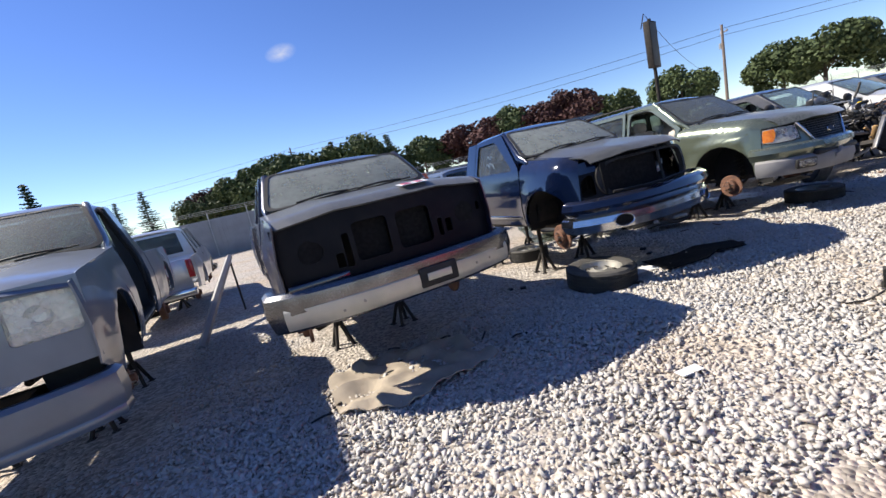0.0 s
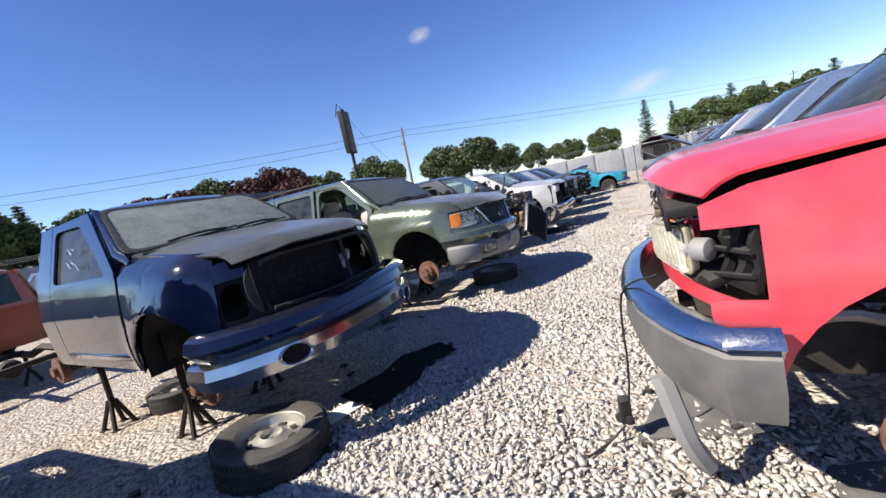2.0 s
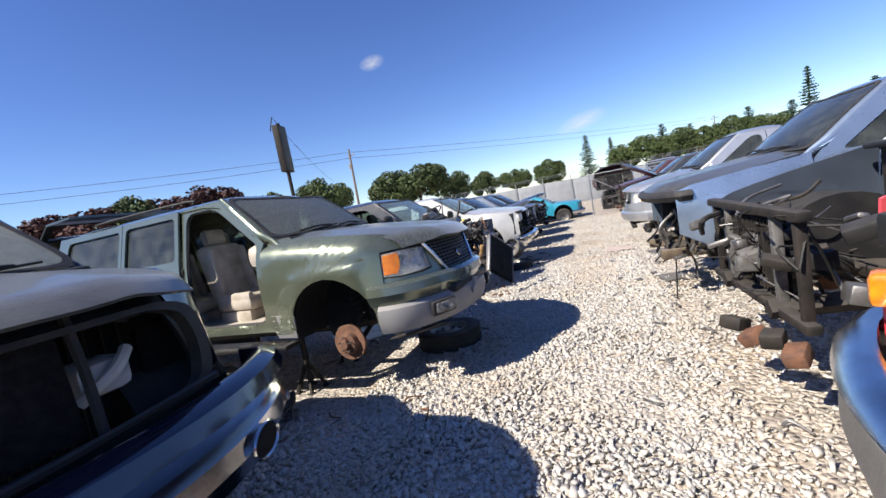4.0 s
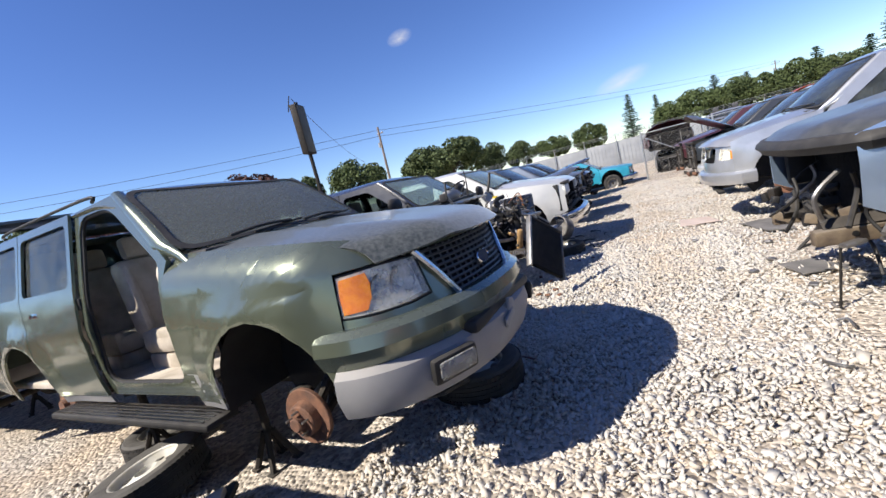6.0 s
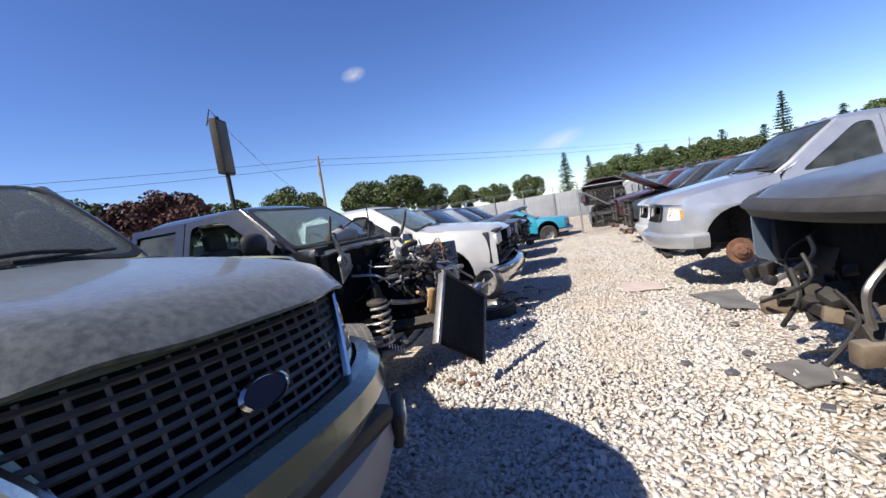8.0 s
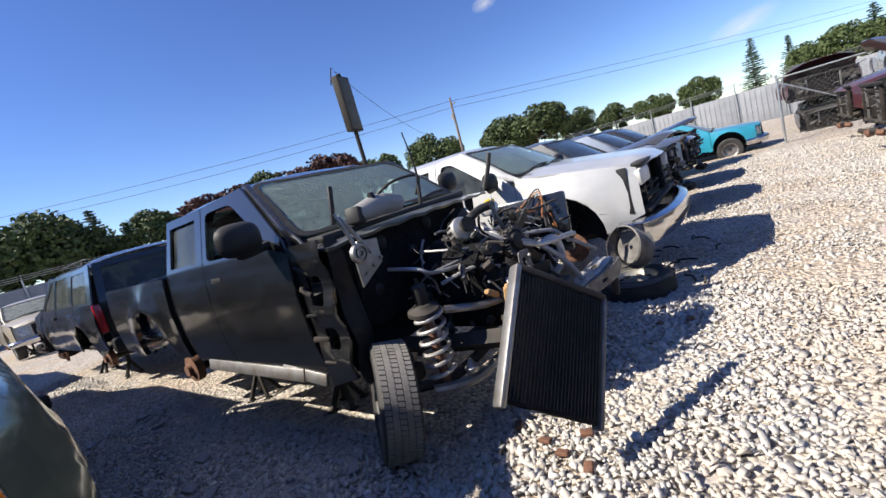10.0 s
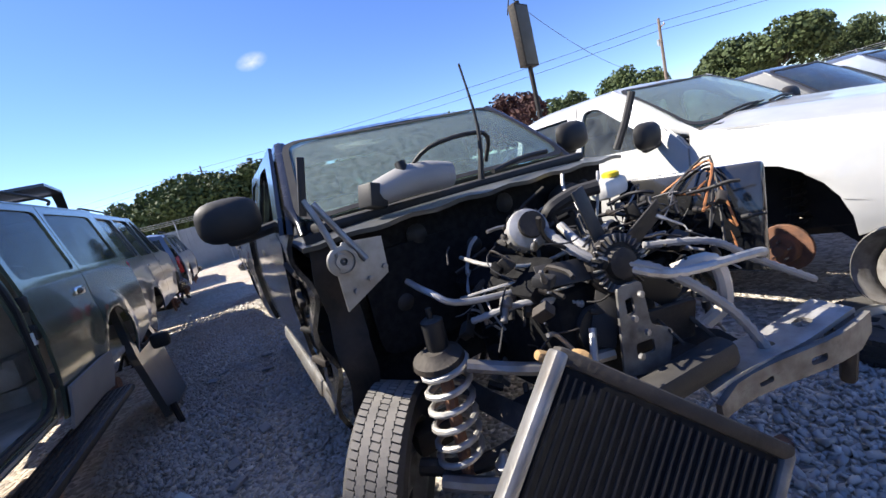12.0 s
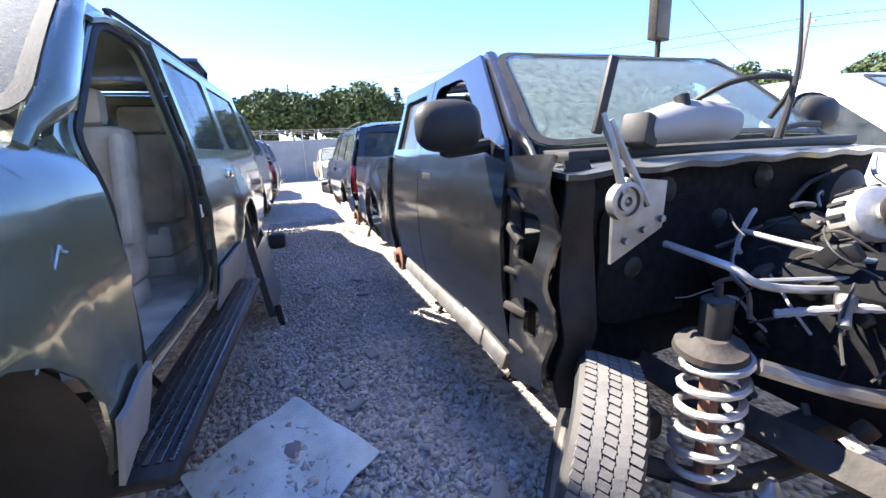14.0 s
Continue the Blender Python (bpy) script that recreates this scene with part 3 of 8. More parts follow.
        if not d["lift"]:
            tg = part("tailgate", bm, col, T)
            part("rear_window", sheet([(-xroof + 0.1, zb + 0.04), (xroof - 0.1, zb + 0.04), (xroof - 0.17, top - 0.08), (-xroof + 0.17, top - 0.08)], [], 0.3,
                                      lambda x, z: (x * 1.12, yend - 0.02 - 0.25 * max(0, z - zb), z), 0.004), GLASS_S, tg)
        else:
            bmesh.ops.transform(bm, matrix=Matrix.Translation((0, yend - 0.2, top)) @ pose(0, 0, 0, 93, 0, 0) @ Matrix.Diagonal((0.9, 0.9, 0.66, 1)) @ Matrix.Translation((0, -yend + 0.2, -top)), verts=bm.verts)
            part("raised_liftgate", bm, col, T)
        for s in (-1, 1):
            part("roof_rail", tube(bmesh.new(), bend((s * (xroof - 0.12), yw + 0.55, zt - 0.03), (s * (xroof - 0.12), yw + 0.65, zt + 0.015), (s * (xroof - 0.12), yr - 0.5, zt + 0.015), (s * (xroof - 0.12), yr - 0.4, zt - 0.03)), 0.013, 8), BLACKP, T)
        bm = bmesh.new()
        box(bm, (0, yend + 0.06, zr + 0.12), (1.8, 0.16, 0.22), 0.05)
        part("rear_bumper", bm, d["clad"] or BLACKP, T)
    else:
        part("cab_back", sheet([(-xroof - 0.12, zr + 0.05), (xroof + 0.12, zr + 0.05), (xroof + 0.15, zb), (xroof, top), (-xroof, top), (-xroof - 0.15, zb)],
                               [[(-xroof + 0.05, zb + 0.06), (xroof - 0.05, zb + 0.06), (xroof - 0.1, top - 0.05), (-xroof + 0.1, top - 0.05)]], 0.3,
                               lambda x, z: (x, yr - 0.02 - 0.1 * max(0, z - zb), z), 0.02), col, T)
        part("rear_window", sheet([(-xroof + 0.05, zb + 0.06), (xroof - 0.05, zb + 0.06), (xroof - 0.1, top - 0.05), (-xroof + 0.1, top - 0.05)], [], 0.3,
                                  lambda x, z: (x, yr - 0.03 - 0.1 * max(0, z - zb), z), 0.004), GLASS_S, T)
        if d["bed"]:
            bm = bmesh.new()
            box(bm, (0, (yr + yend) / 2 + 0.04, zr + 0.22), (2 * W - 0.12, yend - yr - 0.1, 0.04), 0.01)
            box(bm, (0, yr + 0.08, (zr + zb) / 2 + 0.1), (2 * W - 0.12, 0.04, zb - zr - 0.25), 0.01)
            for s in (-1, 1):
                box(bm, (s * (W - 0.2), ar, zr + 0.36), (0.24, 0.95, 0.28), 0.06)
            part("bed_floor", bm, col, T)
            bm = bmesh.new()
            box(bm, (0, yend - 0.03, (zr + zb) / 2 + 0.03), (2 * W - 0.2, 0.05, zb - zr - 0.12), 0.015)
            box(bm, (0, yend + 0.0, (zr + zb) / 2 + 0.03), (1.0, 0.03, 0.3), 0.015)
            part("tailgate", bm, col, T)
            for s in (-1, 1):
                bm = bmesh.new()
                box(bm, (s * (W - 0.07), yend - 0.01, zb - 0.25), (0.12, 0.08, 0.38), 0.02)
                part("tail_light", bm, TAILRED, T)
            bm = bmesh.new()
            box(bm, (0, yend + 0.1, zr + 0.05), (1.85, 0.2, 0.16), 0.04)
            part("rear_bumper", bm, CHROME, T)
    if d["roof"]:
        ye = yend - 0.2 if d["cab"] == "suv" else yr - 0.04

        def RF(u, v):
            e = abs(u) ** 4
            return (u * (xroof + 0.02), v, zt - 0.035 * u * u - 0.075 * e ** 1.5 - 0.05 * max(0, (yw + 0.3 - v) / 0.3) ** 2 - 0.05 * max(0, (v - ye + 0.3) / 0.3) ** 2)
        part("roof", sheet([(-1, yw - 0.02), (1, yw - 0.02), (1, ye), (-1, ye)], [], 0.12, RF, 0.02), d.get("roofmat") or col, T)
        # windshield with its pillars
        xb = W - 0.10

        def WS(u, v):
            x = u * (xb + (xroof - 0.05 - xb) * v)
            return (x, yc + 0.02 + (yw - yc - 0.03) * v - 0.10 * (1 - u * u) * (1 - 0.5 * v), zc + 0.0 + (zt - 0.06 - zc) * v + 0.02 * math.sin(math.pi * v) + 0.04 * (u * u - 1) * (v - 0.6))
        if d["glass"]:
            wo = eased([(-1, 0), (1, 0), (1, 1), (-1, 1)], 0.16, 4)
            wi = [(u * 0.955, 0.5 + (v - 0.5) * 0.925) for u, v in wo]
            ws = part("windshield", sheet(wo, [], 0.14, WS, 0.006), gw, T)
            part("black_border", sheet(wo, [wi], 0.14, lambda u, v: tuple(Vector(WS(u, v)) + Vector((0, -0.004, 0.005))), 0.003), BLACKP, ws)
        for s in (-1, 1):
            bm, cols = bmesh.new(), []
            for k in range(-1, 11):
                v = k / 10
                a = Vector(WS(s * 0.975, v)) + Vector((0, 0.008, 0.0))
                yb, zz = yc + 0.12 + (yw + 0.03 - yc - 0.12) * v, zb + 0.02 + (top + 0.01 - zb - 0.02) * v
                b = Vector((s * (X(yb, zz) - 0.018), yb, zz))
                b = a.lerp(b, min(1.0, max(0.3, 0.4 + 3.0 * v)))
                c = Vector((s * (abs(b.x) - 0.006), a.y * 0.75 + b.y * 0.25 - 0.012, max(a.z, b.z) * 0.6 + min(a.z, b.z) * 0.4 + 0.014))
                e = Vector((b.x - s * 0.05, b.y + 0.015, b.z - 0.03))
                f = Vector((a.x - s * 0.03, a.y + 0.03, a.z - 0.03))
                cols.append([bm.verts.new(q) for q in (a, a.lerp(c, 0.55) + Vector((0, -0.006, 0.006)), c, c.lerp(b, 0.6) + Vector((s * 0.006, 0, 0.004)), b, e, f)])
            for A, B in zip(cols, cols[1:]):
                for j in range(7):
                    bm.faces.new((A[j], A[(j + 1) % 7], B[(j + 1) % 7], B[j]))
            bm.faces.new(cols[0][::-1])
            bm.faces.new(cols[-1])
            part("pillar", bm, col, T, smooth=50.0)
        if d["wiper"]:
            for k, u0 in enumerate((-0.55, 0.15)):
                bm = bmesh.new()
                a, b = Vector(WS(u0 - 0.1, 0.02)), Vector(WS(u0 + 0.5, 0.07))
                tube(bm, bend(a + Vector((0, -0.03, 0.02)), a.lerp(b, 0.5) + Vector((0, -0.05, 0.03)), b + Vector((0, -0.025, 0.01))), 0.011, 6)
                tube(bm, [a.lerp(b, 0.35) + Vector((0, -0.03, 0.0)), b + Vector((0.12, -0.01, 0.01))], 0.008, 6)
                part("wiper", bm, BLACKP, T)
    bm = bmesh.new()
    box(bm, (0, yc - 0.06, zc - 0.03), (2 * W - 0.3, 0.2, 0.05), 0.02)
    part("cowl", bm, BLACKP, T)
    # inside of the cab
    y_in = yend - 0.3 if d["cab"] == "suv" else yr - 0.05
    bm = bmesh.new()
    box(bm, (0, (yc + 0.3 + y_in) / 2, zr + 0.07), (2 * W - 0.16, y_in - yc - 0.3, 0.06), 0.01)
    part("floor_pan", bm, d["seat"] if d["seat"] is LEATHER else DARK, T)
    bm = bmesh.new()
    box(bm, (0, yc - 0.02, (zr + zc) / 2), (2 * W - 0.3, 0.05, zc - zr - 0.1), 0.01)
    part("firewall", bm, DARK, T)
    bm = bmesh.new()
    box(bm, (0, yc + 0.22, zb - 0.06), (2 * W - 0.24, 0.42, 0.24), 0.08)
    part("dashboard", bm, BLACKP if d["seat"] is GREYSEAT else d["seat"], T)
    bm = bmesh.new()
    c = Vector((0.42, yc + 0.55, zb + 0.0))
    tube(bm, [c + eul(60, 0, 0) @ Vector((0.19 * math.cos(k / 20 * 6.2832), 0.19 * math.sin(k / 20 * 6.2832), 0)) for k in range(20)], 0.015, 6, True)
    tube(bm, [c, c + Vector((0, -0.3, -0.12))], 0.025, 6)
    part("steering_wheel", bm, BLACKP, T)
    rows = [yc + 0.95] + ([yc + 1.85] if d["cab"] == "suv" else [])
    for yy in rows:
        for s in (-1, 1):
            st = part("seat", box(bmesh.new(), (s * 0.42, yy, zr + 0.30), (0.54, 0.52, 0.17), 0.06), d["seat"], T)
            part("seat_base", box(bmesh.new(), (s * 0.42, yy + 0.02, zr + 0.15), (0.5, 0.46, 0.14), 0.03), d["seat"], st)
            part("backrest", box(bmesh.new(), (s * 0.42, yy + 0.30, zr + 0.66), (0.52, 0.16, 0.66), 0.06, eul(-12, 0, 0)), d["seat"], st)
            for sx in (0.20, 0.64):
                part("bolster", box(bmesh.new(), (s * sx, yy + 0.26, zr + 0.66), (0.08, 0.20, 0.56), 0.035, eul(-12, 0, 0)), d["seat"], st)
                part("cushion_bolster", box(bmesh.new(), (s * sx, yy, zr + 0.34), (0.08, 0.5, 0.16), 0.035), d["seat"], st)
            bm = bmesh.new()
            box(bm, (s * 0.42, yy + 0.40, zr + 1.08), (0.28, 0.11, 0.19), 0.045, eul(-8, 0, 0))
            part("headrest", bm, d["seat"], st)
    # chassis
    bm = bmesh.new()
    for s in (-1, 1):
        tube(bm, [(s * 0.42, d.get("frame0", 0.12), zr - 0.04), (s * 0.42, af - 0.3, zr - 0.02), (s * 0.42, af + 0.3, zr - 0.08), (s * 0.42, ar - 0.5, zr - 0.1), (s * 0.45, ar, zr + 0.03), (s * 0.45, yend - 0.1, zr)], 0.065, 4)
    for y in (d.get("frame0", 0.12) + 0.13, af + 0.05, 2.1, 3.1, yend - 0.3):
        box(bm, (0, y, zr - 0.06), (0.86, 0.1, 0.08), 0.015)
    part("chassis_frame", bm, DARK, T)
    bm = bmesh.new()
    tube(bm, [(-0.75, ar, d["hub"] - 0.02), (0.75, ar, d["hub"] - 0.02)], 0.045, 8)
    lathe(bm, [(0.02, -0.13), (0.13, -0.08), (0.16, 0), (0.13, 0.08), (0.02, 0.13)], Matrix.Translation((0, ar, d["hub"] - 0.02)) @ pose(0, 0, 0, 90, 0, 0), 16)
    tube(bm, [(0, ar, d["hub"]), (0, 1.7, zr - 0.1)], 0.04, 8)
    part("rear_axle", bm, DARK, T)
    for s in (-1, 1):
        w = d["wheels"]
        if w == "frontless":
            pass
        elif w in ("all", "front"):
            wh = part("wheel", box(bmesh.new(), (s * (W - 0.2), af, d["hub"]), (0.12, 0.1, 0.1), 0.02), DARK, T)
            wheel(wh, s * (W - 0.13), af, d["hub"], n=24)
        else:
            rotor(T, s * (W - 0.20), af, d["hub"], s, kw.get("steer", 0.0))
        if w in ("all", "rear"):
            wh = part("wheel", box(bmesh.new(), (s * (W - 0.2), ar, d["hub"]), (0.12, 0.1, 0.1), 0.02), DARK, T)
            wheel(wh, s * (W - 0.13), ar, d["hub"], n=24)
        else:
            bm = bmesh.new()
            lathe(bm, [(0.03, 0.0), (0.15, 0.0), (0.15, 0.08), (0.07, 0.09), (0.06, 0.13), (0.02, 0.13)], Matrix.Translation((s * (W - 0.25), ar, d["hub"])) @ pose(0, 0, 0, 0, 90 * s, 0), 20)
            part("brake_drum", bm, RUST, T)
    # hood
    if d["hood"]:
        def HD(u, y):
            xe = X(max(y, 0.1), zb - 0.1) - 0.025 - d.get("hoodin", 0.0)
            x = u * xe
            yy = y + d["curve"] * d.get("hoodsweep", 0.85) * abs(u) ** 2.6 * max(0.0, 1 - y / yc) ** 1.4
            z = edge(min(y + 0.05, yc)) + d.get("crown", 0.055) * (1 - abs(u) ** 2.5) + d.get("ridge", 0.012) * math.exp(-((abs(u) - 0.5) / 0.14) ** 2) - d.get("lip", 0.07) * max(0.0, (0.2 - y) / 0.2) ** 2
            return Vector((x, yy, z))
        bm = sheet([(-1, 0.02), (1, 0.02), (1, yc - 0.08), (-1, yc - 0.08)], [], min(step, 0.1), HD, 0.014)
        if d["hoodup"]:
            bmesh.ops.transform(bm, matrix=Matrix.Translation((0, yc - 0.1, zc)) @ pose(0, 0, 0, -d["hoodup"], 0, 0) @ Matrix.Translation((0, -yc + 0.1, -zc)), verts=bm.verts)
        part("hood", bm, hm, T)
    if d["bumper"]:
        bump(T, d, NY)
    if d["nose"] in NOSES:
        NOSES[d["nose"]](T, d, NY, edge, col, X)
    return T


def bump(T, d, NY, z0=None, z1=None, top=CHROME, face=BEIGE):
    """Front bumper: a bright upper roll over a duller face, wrapped round to the arches."""
    W = d["W"]
    z0, z1 = d.get("bz0", d["zr"] - 0.04), d.get("bz1", d["zr"] + 0.17)
    xs = [-1.0 + 2.0 * i / 24 for i in range(25)]
    path = [(u * (W - 0.0), d["curve"] * 1.15 * abs(u) ** 2.6) for u in xs]
    path = [(-W - 0.005, d["curve"] * 1.15 + 0.16)] + path + [(W + 0.005, d["curve"] * 1.15 + 0.16)]
    h = z1 - z0
    prof = [(0.0, z0 + 0.01), (0.07, z0 + 0.03), (0.115, z0 + h * 0.55), (0.12, z0 + h * 0.72), (0.09, z1 - 0.015), (0.05, z1), (-0.02, z1), (-0.02, z1 - 0.02), (0.035, z1 - 0.03), (0.075, z0 + h * 0.55), (0.03, z0 + 0.05), (0.0, z0 + 0.04)]
    b = part("bumper", sweep(bmesh.new(), path, prof), d.get("bmat", CHROME), T)
    if d.get("bstrip"):
        prof = [(0.098, z0 + h * 0.18), (0.126, z0 + h * 0.60), (0.118, z0 + h * 0.62), (0.088, z0 + h * 0.18)]
        part("face_strip", sweep(bmesh.new(), path[2:-2], prof), d["bstrip"], b)
    return b


def front_sheet(d, NY, outer, holes, off=0.0, slope=0.25, step=0.08, thick=0.015):
    """A sheet over the nose surface given by (x, z)."""
    zm = d["zr"] + 0.2
    return sheet(outer, holes, step, lambda x, z: (x, NY(x) + off + slope * max(0.0, z - zm) * 0.5, z), thick)


def mirrored(lp):
    return [(-x, z) for x, z in lp][::-1]


def nose_grille(T, d, NY, edge, col, X):
    """Plain painted front with a barred grille and lamps."""
    W, z0, z1 = d["W"], d["zr"] + 0.16, d["zh"] - 0.06
    g = rrect(-0.48, z0 + 0.05, 0.48, z1 - 0.03, 0.03)
    h = rrect(0.52, z0 + 0.08, W - 0.16, z1 - 0.05, 0.03)
    part("front_panel", front_sheet(d, NY, [(-W + 0.09, z0), (W - 0.09, z0), (W - 0.09, z1), (-W + 0.09, z1)], [g, h, mirrored(h)]), col, T)
    bm = bmesh.new()
    for k in range(6):
        z = z0 + 0.07 + (z1 - z0 - 0.12) * k / 5
        box(bm, (0, NY(0.2) + 0.03 + 0.12 * (z - z0), z), (0.94, 0.02, 0.018), 0.004)
    for k in range(7):
        box(bm, (-0.42 + 0.14 * k, NY(0.2) + 0.05, (z0 + z1) / 2), (0.012, 0.02, z1 - z0 - 0.1), 0)
    part("grille", bm, d.get("gmat", BLACKP), T)
    for hh in (h, mirrored(h)):
        hl = part("headlight", front_sheet(d, NY, hh, [], 0.07), REFLECTOR, T)
        part("lens", front_sheet(d, NY, hh, [], 0.0, thick=0.005), LENS, hl)


def lamp(T, d, NY, lp, off=0.0, amber=None, slope=0.25, name="headlight", lens=LENS):
    hl = part(name, front_sheet(d, NY, lp, [], off + 0.06, slope), REFLECTOR, T)
    part("lens", front_sheet(d, NY, lp, [], off, slope, thick=0.006), lens, hl)
    if amber:
        part("turn_signal", front_sheet(d, NY, amber, [], off - 0.006, slope, thick=0.01), AMBER, hl)
    xs, zs = [p[0] for p in lp], [p[1] for p in lp]
    bm = bmesh.new()
    cx, cz = sum(xs) / len(xs), sum(zs) / len(zs)
    lathe(bm, [(0.02, 0.05), (0.05, 0.02), (0.075, 0.0), (0.08, 0.0), (0.055, 0.06)], Matrix.Translation((cx * 0.97, NY(cx) + off + 0.022 + slope * 0.5 * max(0, cz - d["zr"] - 0.2), cz)) @ pose(0, 0, 0, -90, 0, 0), 18)
    part("bulb_bowl", bm, CHROME, hl)
    return hl


def band(T, d, z0, z1, out, material, name="bumper", curve=None, bulge=0.03, wrap=0.18, inset=0.0):
    """A curved rail across the nose."""
    W, c = d["W"], d["curve"] if curve is None else curve
    path = [(u * (W - inset), c * abs(u) ** 2.6) for u in [-1.0 + 2.0 * i / 26 for i in range(27)]]
    if wrap:
        path = [(-W + inset, c + wrap)] + path + [(W - inset, c + wrap)]
    h = z1 - z0
    prof = [(out - 0.05, z0), (out - 0.012, z0 + 0.004), (out, z0 + 0.03 * min(1, h / 0.1)), (out + bulge, z0 + h * 0.5), (out + bulge * 0.6, z1 - 0.03 * min(1, h / 0.1)), (out - 0.02, z1), (out - 0.07, z1), (out - 0.07, z0)]
    return part(name, sweep(bmesh.new(), path, prof), material, T)


def suv_line(q):
    """Plan outline of the rounded nose: distance along it to x, y and heading."""
    q0, r = 0.785, 0.49
    t0 = math.atan(1.103 * (min(q, q0) / 0.99) ** 1.6)
    x, y = min(q, q0), 0.42 * (min(q, q0) / 0.99) ** 2.6
    if q <= q0:
        return x, y, t0
    a = min(q - q0, r * (math.pi / 2 - t0))
    return x + r * (math.sin(t0 + a / r) - math.sin(t0)), y + r * (math.cos(t0) - math.cos(t0 + a / r)) + q - q0 - a, t0 + a / r


def suv_skin(q, z, deep=0.03):
    x, y, n = suv_line(abs(q))
    o = deep + 0.25 * (z - 0.88) * (1 - 0.85 * min(1.0, max(0.0, (abs(q) - 0.75) / 0.5)))
    return math.copysign(x - math.sin(n) * o, q), y + math.cos(n) * o, n


def suv_sheet(outer, holes, deep=0.03, thick=0.015, step=0.05):
    return sheet(outer, holes, step, lambda q, z: (*suv_skin(q, z, deep)[:2], z), thick)


def suv_band(T, z0, z1, out, material, name, bulge, reach):
    h = z1 - z0
    path = []
    for i in range(-20, 21):
        x, y, n = suv_line(abs(i) / 20 * reach)
        path.append((math.copysign(x, i), y))
    prof = [(out - 0.05, z0), (out - 0.012, z0 + 0.004), (out, z0 + 0.03), (out + bulge, z0 + h * 0.5), (out + bulge * 0.6, z1 - 0.03), (out - 0.02, z1), (out - 0.07, z1), (out - 0.07, z0)]
    return part(name, sweep(bmesh.new(), path, prof), material, T)


def suv_lamp(T, s):
    flip = (lambda lp: lp) if s > 0 else mirrored
    lp = [(0.585, 1.105), (0.70, 1.092), (0.9, 1.094), (1.074, 1.104), (1.078, 1.20), (1.068, 1.298), (0.85, 1.306), (0.606, 1.30)]
    hl = part("headlight", suv_sheet(flip(lp), [], 0.095), REFLECTOR, T, "clear headlight with an amber corner")
    part("lens", suv_sheet(flip(lp), [], 0.026, 0.005), LENS, hl)
    part("seal", suv_sheet(flip([((q - 0.83) * 1.035 + 0.83, (z - 1.2) * 1.09 + 1.2) for q, z in lp]), [flip([((q - 0.83) * 0.995 + 0.83, (z - 1.2) * 0.985 + 1.2) for q, z in lp])], 0.034, 0.02), BLACKP, hl)
    am = [(0.93, 1.118), (1.062, 1.118), (1.066, 1.20), (1.056, 1.286), (0.90, 1.292), (0.885, 1.24), (0.895, 1.17)]
    part("turn_signal", suv_sheet(flip(am), [], 0.021, 0.012), AMBER, hl)
    for q, r in ((0.70, 0.078), (0.815, 0.066)):
        x, y, n = suv_skin(q, 1.2, 0.05)
        m = Matrix.Translation((s * x, y, 1.2)) @ pose(0, 0, 0, 90, 0, s * math.degrees(n) * 0.5)
        bm = bmesh.new()
        lathe(bm, [(0.012, -0.045), (r * 0.5, -0.035), (r * 0.85, -0.01), (r, 0.008), (r * 1.06, 0.008), (r * 1.06, -0.03)], m, 26, close=False)
        bw = part("bulb_bowl", bm, CHROME, hl)
        bm = bmesh.new()
        lathe(bm, [(0.002, -0.04), (0.016, -0.038), (0.018, -0.01), (0.010, 0.002), (0.002, 0.004)], m, 12)
        part("bulb", bm, BLACKP if q > 0.75 else REFLECTOR, bw)


GRILLE = mat("dark_grille_plastic", (0.035, 0.038, 0.042), 0.45, 0.0, (0.06, 0.062, 0.064), 20.0, 0.05, 120.0, 0.0, 0.15)
BADGE = mat("dark_blue_enamel", (0.008, 0.014, 0.05), 0.5, 0.0, spec=0.2)


